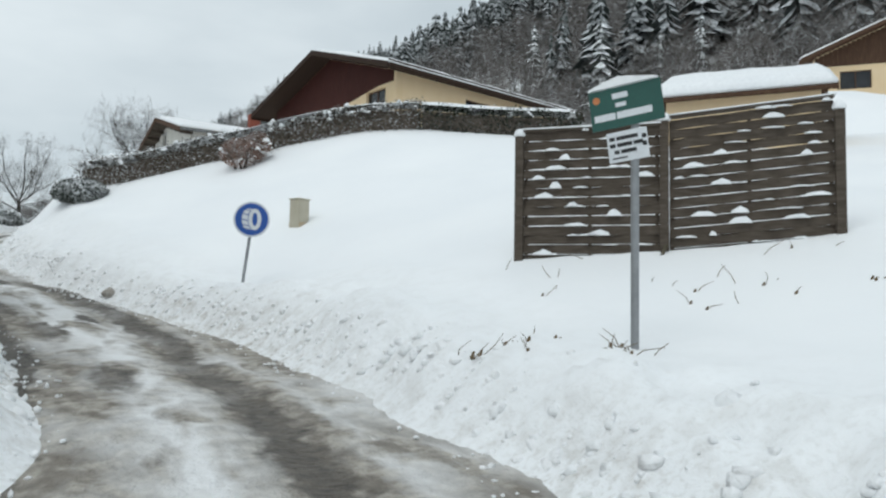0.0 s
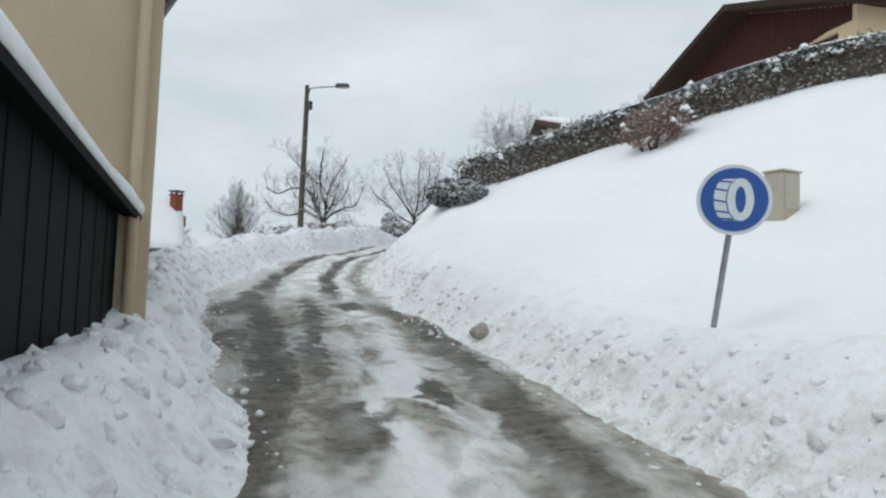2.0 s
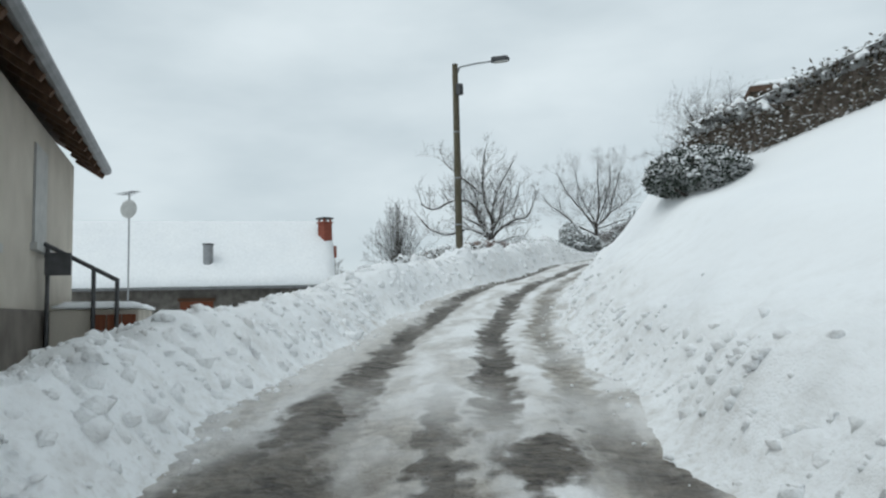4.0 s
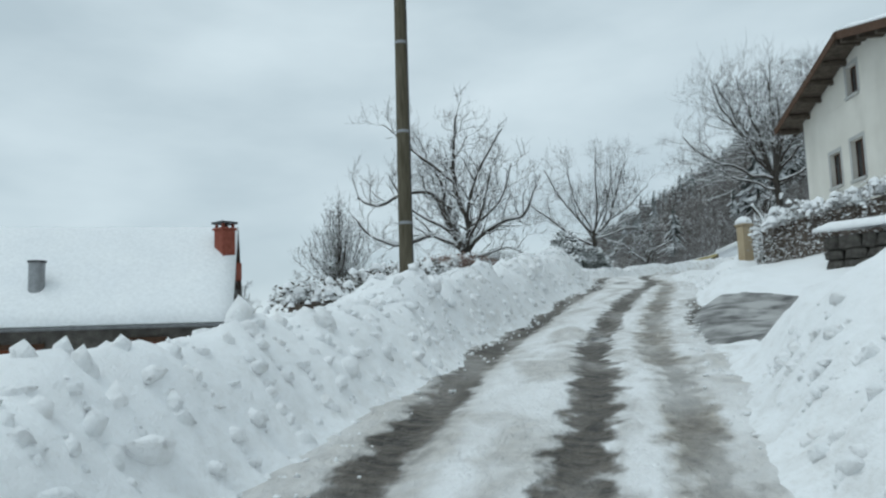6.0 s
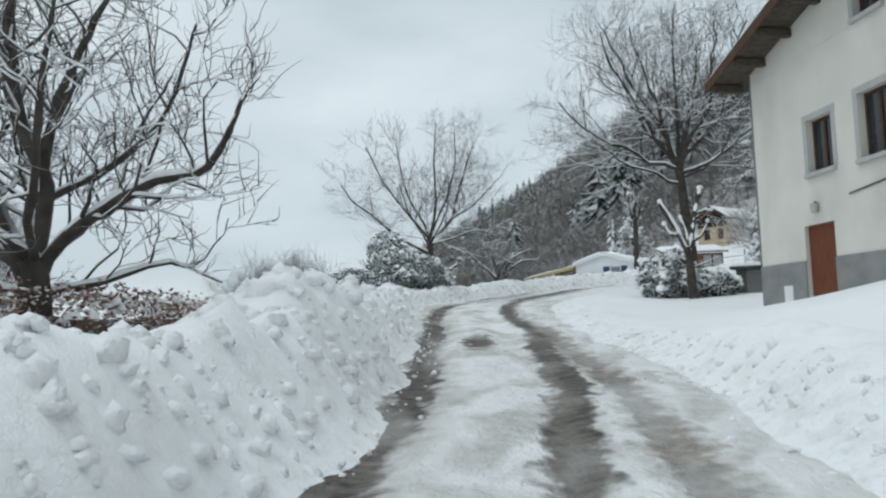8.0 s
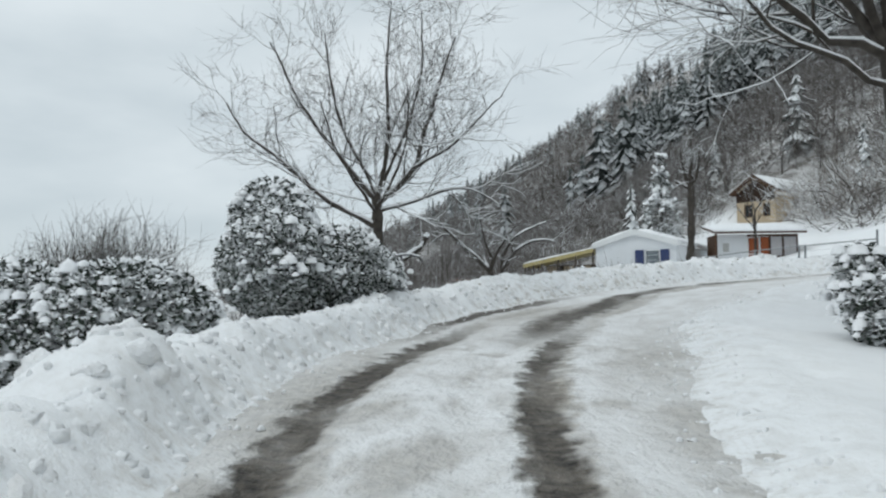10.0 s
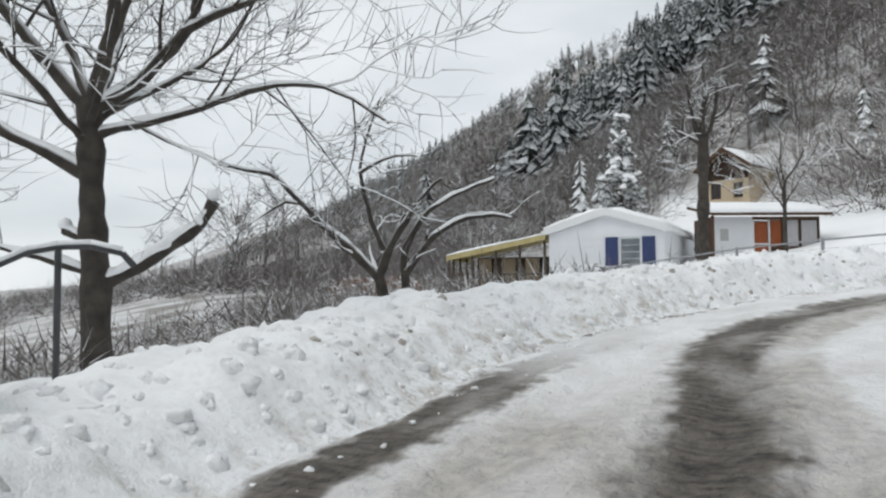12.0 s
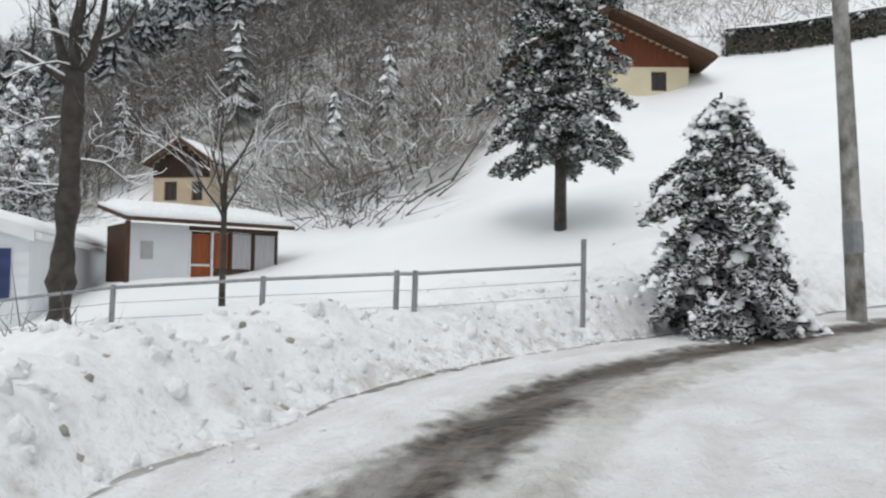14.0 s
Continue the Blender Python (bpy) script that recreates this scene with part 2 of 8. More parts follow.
M = {
    "snow": make_snow(),
    "bank": make_bank_snow(),
    "road": make_road(),
    "roof_snow": plain("roof_snow", (0.90, 0.915, 0.93), (0.94, 0.95, 0.955), 0.8, 0.75, 0.3, 0.02, 9),
    "cream": plain("cream_render", (0.78, 0.60, 0.37), (0.82, 0.65, 0.43), 1.5, 0.9, 0.2, 0.005, 90),
    "pale_cream": plain("pale_cream_render", (0.66, 0.58, 0.40), (0.74, 0.66, 0.48), 1.5, 0.9, 0.2, 0.005, 90),
    "tan": plain("tan_render", (0.50, 0.40, 0.28), (0.56, 0.46, 0.33), 1.1, 0.9, 0.3, 0.006, 70, stain=0.35),
    "old_render": plain("old_grey_render", (0.46, 0.42, 0.36), (0.58, 0.54, 0.47), 1.4, 0.92, 0.5, 0.01, 50, stain=0.5),
    "plinth": plain("dark_plinth_render", (0.13, 0.115, 0.10), (0.22, 0.20, 0.175), 2.0, 0.9, 0.6, 0.012, 40),
    "white_render": plain("white_render", (0.66, 0.64, 0.58), (0.74, 0.72, 0.66), 1.0, 0.92, 0.4, 0.008, 55, stain=0.3),
    "grey_plinth": plain("grey_plinth", (0.22, 0.22, 0.22), (0.30, 0.30, 0.295), 2.0, 0.9, 0.5, 0.01, 40),
    "sill": plain("grey_stone_surround", (0.40, 0.40, 0.39), (0.50, 0.50, 0.48), 5, 0.85, 0.3, 0.006, 60),
    "red_wood": plain("dark_red_cladding", (0.050, 0.018, 0.015), (0.080, 0.027, 0.021), 3, 0.7, 0.4, 0.01, 30, stretch=(6, 6, 0.6)),
    "dark_brown": plain("dark_stained_timber", (0.030, 0.019, 0.014), (0.055, 0.034, 0.024), 4, 0.75, 0.4, 0.01, 40, stretch=(4, 4, 0.7)),
    "brown_wood": plain("dark_brown_wood", (0.07, 0.04, 0.026), (0.12, 0.07, 0.045), 4, 0.75, 0.4, 0.01, 40, stretch=(4, 4, 0.7)),
    "old_wood": plain("weathered_fence_wood", (0.075, 0.06, 0.047), (0.135, 0.112, 0.09), 5, 0.85, 0.6, 0.008, 60, stretch=(1, 1, 5)),
    "pole_wood": plain("weathered_pole_wood", (0.085, 0.075, 0.05), (0.17, 0.15, 0.11), 5, 0.85, 0.6, 0.01, 50, stretch=(5, 5, 0.5)),
    "black": plain("black_bitumen_boards", (0.004, 0.004, 0.0045), (0.009, 0.009, 0.0095), 3, 0.7, 0.6, 0.012, 30, stretch=(5, 5, 0.4)),
    "steel": plain("galvanised_steel", (0.26, 0.27, 0.28), (0.36, 0.37, 0.38), 8, 0.5, 0.2, 0.003, 80, metal=0.7),
    "dark_steel": plain("dark_painted_steel", (0.05, 0.052, 0.055), (0.09, 0.09, 0.095), 8, 0.5, 0.2, 0.003, 80, metal=0.3),
    "zinc": plain("zinc_gutter", (0.16, 0.165, 0.17), (0.24, 0.245, 0.25), 6, 0.5, 0.2, 0.003, 50, metal=0.6),
    "glass": plain("window_glass", (0.012, 0.014, 0.016), (0.03, 0.034, 0.038), 1.5, 0.06, 0.02, 0.001, 4),
    # grey-blue sky reflection put into the pane's base colour
    "pale_glass": plain("reflection_tinted_glass", (0.13, 0.155, 0.175), (0.24, 0.27, 0.29), 2.5, 0.12, 0.02, 0.001, 4),
    "white_paint": plain("white_paint", (0.74, 0.75, 0.75), (0.80, 0.81, 0.81), 3, 0.6, 0.1, 0.002, 60),
    "white_panel": plain("white_cladding", (0.70, 0.72, 0.74), (0.78, 0.80, 0.82), 1.2, 0.6, 0.15, 0.003, 40),
    "blue_paint": plain("dark_blue_paint", (0.02, 0.035, 0.11), (0.03, 0.05, 0.15), 5, 0.6, 0.2, 0.003, 40),
    "sign_blue": plain("sign_blue", (0.012, 0.075, 0.32), (0.016, 0.085, 0.36), 5, 0.4, 0.05, 0.001, 40),
    "sign_white": plain("sign_white", (0.66, 0.69, 0.72), (0.72, 0.74, 0.76), 5, 0.5, 0.05, 0.001, 40),
    "sign_green": plain("sign_green", (0.012, 0.075, 0.06), (0.017, 0.09, 0.072), 5, 0.4, 0.05, 0.001, 40),
    "ink": plain("ink", (0.012, 0.012, 0.012), (0.02, 0.02, 0.02), 5, 0.6, 0.05, 0.001, 40),
    "badge": plain("badge_orange", (0.5, 0.16, 0.05), (0.55, 0.22, 0.08), 30, 0.5, 0.05, 0.001, 80),
    "beige_box": plain("beige_plastic", (0.46, 0.42, 0.32), (0.54, 0.50, 0.40), 4, 0.6, 0.15, 0.003, 50),
    "brick": plain("chimney_brick", (0.20, 0.06, 0.04), (0.30, 0.10, 0.07), 9, 0.9, 0.5, 0.01, 40),
    "yellow": plain("yellow_awning", (0.44, 0.36, 0.16), (0.56, 0.49, 0.27), 3, 0.7, 0.2, 0.004, 30),
    "orange_wood": plain("orange_brown_wood", (0.26, 0.075, 0.03), (0.36, 0.115, 0.05), 4, 0.7, 0.3, 0.005, 40, stretch=(5, 5, 0.6)),
    "orange_brown": plain("red_brown_timber", (0.13, 0.045, 0.025), (0.20, 0.075, 0.04), 4, 0.75, 0.3, 0.006, 40, stretch=(5, 5, 0.6)),
    "stone": plain("rough_stone", (0.10, 0.095, 0.085), (0.22, 0.205, 0.185), 3, 0.9, 0.9, 0.03, 20),
    "tan_stone": plain("tan_pillar_stone", (0.40, 0.32, 0.21), (0.50, 0.41, 0.28), 3, 0.9, 0.5, 0.01, 40),
    "curtain": plain("net_curtain", (0.42, 0.41, 0.42), (0.56, 0.55, 0.56), 8, 0.9, 0.3, 0.01, 12, stretch=(6, 6, 0.3)),
    "bark": snowy("bark_with_snow", (0.026, 0.021, 0.017), (0.072, 0.061, 0.050), 0.30, 0.62, 6, 0.46),
    "twig": snowy("frosted_twigs", (0.045, 0.038, 0.032), (0.105, 0.09, 0.078), 0.25, 0.7, 3, 0.44, island=True, snow=(0.74, 0.76, 0.78)),
    # bark greyer and snow duller than on near twigs: distance haze in the colour
    "hazed_twig": snowy("hazed_frosted_twigs", (0.070, 0.060, 0.052), (0.19, 0.17, 0.157), 0.10, 0.7, 0.05, 0.44, island=True, snow=(0.58, 0.59, 0.60)),
    "white_twig": snowy("snow_laden_twigs", (0.20, 0.17, 0.15), (0.52, 0.50, 0.48), 0.0, 0.4, 0.6, 0.36, island=True, snow=(0.78, 0.80, 0.81)),
    "white_needles": snowy("snow_laden_needles", (0.05, 0.062, 0.055), (0.20, 0.21, 0.20), 0.25, 0.6, 0.4, 0.34, island=True, snow=(0.80, 0.82, 0.83)),
    "needles": snowy("needles_with_snow", (0.018, 0.032, 0.022), (0.045, 0.068, 0.048), 0.45, 0.75, 3, 0.45, island=True),
    # paler, greyer needles with dulled snow; haze is mixed into these tones
    "hazed_needles": snowy("hazed_needles_with_snow", (0.035, 0.046, 0.042), (0.10, 0.115, 0.108), 0.35, 0.85, 0.06, 0.44, island=True, snow=(0.64, 0.66, 0.68)),
    "snow_needles": snowy("needles_under_snow", (0.020, 0.030, 0.022), (0.06, 0.075, 0.058), 0.0, 0.35, 1.6, 0.36, island=True),
    "hedge": snowy("hedge_leaves", (0.045, 0.043, 0.03), (0.14, 0.11, 0.08), 0.1, 0.55, 3, 0.42, island=True, snow=(0.78, 0.80, 0.81)),
    "beech": snowy("dry_russet_leaves", (0.15, 0.07, 0.046), (0.31, 0.175, 0.12), 0.25, 0.7, 3, 0.5, island=True, snow=(0.72, 0.74, 0.75)),
    "clipped": snowy("dark_clipped_hedge", (0.012, 0.018, 0.010), (0.03, 0.04, 0.022), 0.6, 0.9, 3, 0.55, island=True),
    "thicket": plain("dark_hedge_core", (0.10, 0.08, 0.065), (0.24, 0.205, 0.175), 9, 0.95, 0.8, 0.03, 30),
    "dirty_ice": plain("dirty_ice", (0.30, 0.27, 0.23), (0.55, 0.52, 0.48), 5, 0.6, 0.6, 0.02, 20),
    "dry": plain("dry_stalks", (0.12, 0.085, 0.05), (0.22, 0.17, 0.11), 9, 0.9, 0.2, 0.003, 50),
    "asphalt": snowy("wet_driveway", (0.040, 0.039, 0.037), (0.13, 0.125, 0.118), 0.2, 0.5, 9, 0.52, rough=0.6, snow=(0.42, 0.415, 0.405)),
    "pole_mottled": plain("pole_mottled_with_snow", (0.12, 0.11, 0.09), (0.46, 0.45, 0.43), 4.5, 0.85, 0.5, 0.01, 30, stretch=(1, 1, 0.7)),
}


# ---- building blocks ----
def box_bm(bm, x0, y0, z0, x1, y1, z1):
    vs = [bm.verts.new(p) for p in ((x0, y0, z0), (x1, y0, z0), (x1, y1, z0), (x0, y1, z0), (x0, y0, z1), (x1, y0, z1), (x1, y1, z1), (x0, y1, z1))]
    for f in ((3, 2, 1, 0), (4, 5, 6, 7), (0, 1, 5, 4), (1, 2, 6, 5), (2, 3, 7, 6), (3, 0, 4, 7)):
        bm.faces.new([vs[i] for i in f])


def prism_bm(bm, outline, y0, y1):
    """An outline in x and z, pushed from y0 to y1."""
    a = [bm.verts.new((x, y0, z)) for x, z in outline]
    b = [bm.verts.new((x, y1, z)) for x, z in outline]
    bm.faces.new(a)
    bm.faces.new(b[::-1])
    k = len(a)
    for i in range(k):
        bm.faces.new((a[i], b[i], b[(i + 1) % k], a[(i + 1) % k])) if False else bm.faces.new((b[i], b[(i + 1) % k], a[(i + 1) % k], a[i]))


def tube_bm(bm, p, q, r0, r1, sides=8):
    p, q = Vector(p), Vector(q)
    d = (q - p).normalized()
    e = d.orthogonal().normalized()
    f = d.cross(e)
    a, b = [], []
    for i in range(sides):
        w = 2 * math.pi * i / sides
        o = e * math.cos(w) + f * math.sin(w)
        a.append(bm.verts.new(p + o * r0))
        b.append(bm.verts.new(q + o * r1))
    for i in range(sides):
        j = (i + 1) % sides
        bm.faces.new((a[i], a[j], b[j], b[i]))
    bm.faces.new(a[::-1])
    bm.faces.new(b)


def finish(bm, name, bevel=0.0):
    bmesh.ops.recalc_face_normals(bm, faces=bm.faces)
    if bevel:
        bmesh.ops.bevel(bm, geom=list(bm.edges), offset=bevel, segments=1, affect="EDGES", profile=0.5)
    me = bpy.data.meshes.new(name)
    bm.to_mesh(me)
    bm.free()
    return me


def part(name, bm, material, parent, label="", bevel=0.0, smooth=False):
    me = finish(bm, name, bevel)
    me.materials.append(M[material])
    ob = new(name, me)
    if smooth:
        me.shade_smooth()
    ob.parent = parent
    if label:
        ob["label"] = label
    return ob


def thing(name, m, label, category, group="", kind=""):
    ob = new(name)
    ob.empty_display_size = 0.2
    ob.matrix_world = m
    return tagged(ob, label, category, group, kind)


def box(x0, y0, z0, x1, y1, z1):
    bm = bmesh.new()
    box_bm(bm, x0, y0, z0, x1, y1, z1)
    return bm


def tube(p, q, r0, r1=None, sides=10):
    bm = bmesh.new()
    tube_bm(bm, p, q, r0, r0 if r1 is None else r1, sides)
    return bm


def tri_mesh(name, v, f, material, smooth=False):
    """A mesh from numpy arrays of vertices and triangles or quads."""
    me = bpy.data.meshes.new(name)
    k = f.shape[1]
    me.vertices.add(len(v))
    me.vertices.foreach_set("co", np.ascontiguousarray(v, dtype=np.float32).ravel())
    me.loops.add(f.size)
    me.loops.foreach_set("vertex_index", np.ascontiguousarray(f, dtype=np.int32).ravel())
    me.polygons.add(len(f))
    me.polygons.foreach_set("loop_start", np.arange(0, f.size, k, dtype=np.int32))
    me.materials.append(M[material])
    me.update(calc_edges=True)
    me.validate()
    if smooth:
        me.shade_smooth()
    return me


# ---- ground and road ----
def lattice(seed):
    return np.random.RandomState(seed).rand(256, 256)


LAT = lattice(3)


def vnoise(x, y):
    xi, yi = np.floor(x).astype(int), np.floor(y).astype(int)
    fx, fy = x - xi, y - yi
    fx, fy = fx * fx * (3 - 2 * fx), fy * fy * (3 - 2 * fy)
    g = lambda i, j: LAT[(xi + i) % 256, (yi + j) % 256]
    return (g(0, 0) * (1 - fx) + g(1, 0) * fx) * (1 - fy) + (g(0, 1) * (1 - fx) + g(1, 1) * fx) * fy - 0.5


def fbm(x, y, octaves=4):
    out, amp = 0, 1.0
    for k in range(octaves):
        out = out + amp * vnoise(x * 2**k + 17.3 * k, y * 2**k - 9.1 * k)
        amp *= 0.5
    return out


def billow(x, y, k=0):
    """Rounded lumps packed side by side, one to each unit square, 0 in the clefts and 1 on top."""
    xi, yi = np.floor(x).astype(int), np.floor(y).astype(int)
    near = np.full(np.shape(x), 9.0)
    for i in (-1, 0, 1):
        for j in (-1, 0, 1):
            a, b = (xi + i + 31 * k) % 256, (yi + j + 17 * k) % 256
            near = np.minimum(near, (xi + i + LAT[a, b] - x) ** 2 + (yi + j + LAT[b, a] - y) ** 2)
    return np.sqrt(np.clip(1 - near / 0.9, 0, 1))


# the road's middle, junction first: x, y, height
ROAD_PTS = np.array([
    (8.5, -22, -1.6), (5, -12.5, -1.0), (2.3, -6, -0.50), (0.1, 0, -0.08), (-0.9, 2.8, 0.05), (-2.5, 6.1, 0.28), (-4.6, 9.3, 0.52), (-6.3, 11.4, 0.81),
    (-9.8, 15.6, 1.35), (-13.7, 20.4, 1.95), (-16.2, 24.2, 2.46), (-17.8, 27.2, 2.89), (-19.3, 30.0, 3.12), (-20.5, 33.0, 3.49),
    (-21.7, 36.1, 3.92), (-23.1, 39.5, 4.21), (-25.6, 44.5, 4.62), (-28.0, 49, 4.98), (-29.7, 53.2, 5.33), (-30.5, 57, 5.50), (-30.9, 59.5, 5.68), (-30.7, 62, 5.90),
    (-30.2, 64.4, 6.13), (-29.1, 66.8, 6.35), (-27.2, 70.0, 6.60), (-24.6, 72.4, 6.85), (-20.5, 73.9, 7.10), (-14, 75.2, 7.6), (-5, 77.5, 8.3), (8, 80, 9.4), (26, 83, 11)])


def smooth_line(p, step=0.25):
    out = []
    n = len(p)
    for i in range(n - 1):
        a, b, c, d = p[max(i - 1, 0)], p[i], p[i + 1], p[min(i + 2, n - 1)]
        k = max(2, int(np.linalg.norm(c - b) / step))
        for t in np.arange(k) / k:
            out.append(0.5 * ((2 * b) + (c - a) * t + (2 * a - 5 * b + 4 * c - d) * t * t + (3 * b - a - 3 * c + d) * t**3))
    out.append(p[-1])
    return np.array(out)


RC = smooth_line(ROAD_PTS)
R_S = np.r_[0, np.cumsum(np.hypot(*np.diff(RC[:, :2], axis=0).T))]
R_S = R_S - R_S[np.argmin(np.hypot(RC[:, 0] - 0.1, RC[:, 1]))]
R_T = np.gradient(RC[:, :2], axis=0)
R_T /= np.linalg.norm(R_T, axis=1)[:, None]


def road_sd(x, y):
    """Metres along the road, metres to its right, and its height, for arrays of places."""
    x, y = np.ravel(x), np.ravel(y)
    k = np.empty(len(x), int)
    for i in range(0, len(x), 20000):
        dx = x[i:i + 20000, None] - RC[None, :, 0]
        dy = y[i:i + 20000, None] - RC[None, :, 1]
        k[i:i + 20000] = np.argmin(dx * dx + dy * dy, axis=1)
    dx, dy = x - RC[k, 0], y - RC[k, 1]
    along = dx * R_T[k, 0] + dy * R_T[k, 1]
    d = dx * R_T[k, 1] - dy * R_T[k, 0]
    far = np.hypot(dx, dy)
    d = np.where(np.abs(along) > 1.0, np.sign(d) * far, d)
    slope = np.gradient(RC[:, 2]) / np.maximum(np.gradient(R_S), 1e-6)
    return R_S[k] + np.clip(along, -1, 1), d, RC[k, 2] + slope[k] * np.clip(along, -1, 1)


def step(x, a, b):
    t = np.clip((x - a) / (b - a), 0, 1)
    return t * t * (3 - 2 * t)


def half_left(s):
    return np.interp(s, [-8, 0, 6, 11, 14, 17, 20, 25, 30, 36, 48, 55, 60, 66, 74, 90], [1.6, 1.4, 0.8, 0.9, 1.3, 1.85, 2.1, 1.8, 1.6, 1.3, 1.35, 1.5, 1.8, 1.95, 2.4, 2.5])


def half_right(s):
    return np.interp(s, [-8, 0, 6, 11, 16, 22, 30, 36, 44, 50, 56, 62, 74, 90], [1.8, 2.2, 2.2, 2.2, 1.5, 1.3, 1.3, 1.6, 1.6, 1.5, 1.7, 2.4, 2.8, 2.2])


# heights of the land away from the road
LAND = np.array([
    (-3.7, 13.6, 1.20), (-3.3, 16.5, 2.70), (1.1, 9.9, 1.72), (2.9, 9.5, 1.88), (4.9, 8.7, 2.05), (1.65, 5.75, 0.62), (8, 7, 2.3), (3, 13, 3.2),
    (-0.5, 18, 4.1), (-10.65, 26.1, 5.4), (-7.85, 25.6, 5.95), (-5.65, 25.35, 6.45), (-3.05, 25.3, 6.95), (-0.6, 25.0, 7.0), (2.0, 24.6, 6.75), (4.5, 23.8, 6.5), (-6.8, 24.0, 5.3), (-12.4, 24.7, 4.0), (-13.45, 27.4, 5.25), (-15.2, 27.6, 4.3), (-8, 20, 3.2),
    (-2, 32, 8.4), (7, 38, 9.0), (-10, 42, 8.3), (9, 24, 6.3), (14, 21, 6.0), (-16, 32, 3.35), (-12.5, 31, 3.7), (-15.5, 36.6, 5.0), (-18.6, 37.6, 4.5), (-19.6, 39.6, 4.5), (-17, 41, 5.1), (-18.5, 44.5, 5.3),
    (-20.5, 48.5, 5.1), (-22, 53.8, 5.0), (-20, 60, 5.6), (-23.5, 57, 5.4), (-24.5, 60.5, 5.6), (-26, 63, 6.0), (-24, 66.5, 6.5), (-18, 68, 7.0), (-12, 60, 7.8), (-5, 55, 9.5),
    (-34, 57.5, 5.5), (-36.5, 62.6, 5.8), (-35.5, 67.5, 6.1), (-33, 72, 6.5), (-31, 78.3, 6.9), (-34, 82.5, 6.4), (-40, 82, 6.1), (-29, 87.5, 7.95), (-30.6, 85.2, 7.8), (-27.2, 86.2, 8.0), (-26.7, 75.2, 7.15), (-24.4, 75.2, 7.35),
    (-22.3, 75.4, 7.35), (-22.5, 85.3, 9.7), (-19.3, 94.7, 11.0), (-10, 95, 16.4), (-12.8, 95.8, 16.8), (-30, 103, 10.9), (-31, 106.5, 11.1), (-27.5, 99, 10.3), (-33, 101, 10.2), (-28, 107, 11.3), (-31, 47, 4.4), (-40, 66, 5.2), (-27, 37, 3.75), (-24, 33, 3.4), (-23, 28.5, 2.7),
    (-30, 30, 2.0), (-38, 34, 1.6), (-30, 20, 1.3), (-15, 14.5, 1.0), (-20, 17.5, 1.4), (-9, 9, 0.7), (-5, 3, 0.2), (-44, 48, 3.6), (-60, 60, 2.5), (-50, 30, 0.5), (-20, 0, -1.5),
    (25, 48, 15.5), (12, 10, 2.8), (20, 0, 0.5)])


def trend(x, y):
    u = 0.643 * x + 0.766 * y
    v = -0.766 * x + 0.643 * y
    # the foot of the hill draws back further along the valley
    u = u - np.interp(v, [95, 130, 160, 200, 260, 400, 600], [0, 16, 30, 40, 48, 60, 75]) * step(u, 20, 70)
    return np.interp(v, [430, 720], [1.0, 0.62]) * np.interp(u, [-400, -60, -20, 0, 15, 30, 45, 58, 195, 250, 300, 420, 900], [-60, -14, -3, 1.5, 3.0, 6.5, 8.0, 13.0, 92, 136, 152, 165, 172])


def _kernel(x, y):
    r2 = (np.ravel(x)[:, None] - LAND[None, :, 0]) ** 2 + (np.ravel(y)[:, None] - LAND[None, :, 1]) ** 2
    return np.exp(-np.sqrt(r2 + 1.0) / 9.0)


LAND_W = np.linalg.solve(_kernel(LAND[:, 0], LAND[:, 1]) + 0.02 * np.eye(len(LAND)), LAND[:, 2] - trend(LAND[:, 0], LAND[:, 1]))


def land(x, y):
    x, y = np.ravel(x), np.ravel(y)
    out = trend(x, y)
    for i in range(0, len(x), 50000):
        out[i:i + 50000] += _kernel(x[i:i + 50000], y[i:i + 50000]) @ LAND_W
    return out


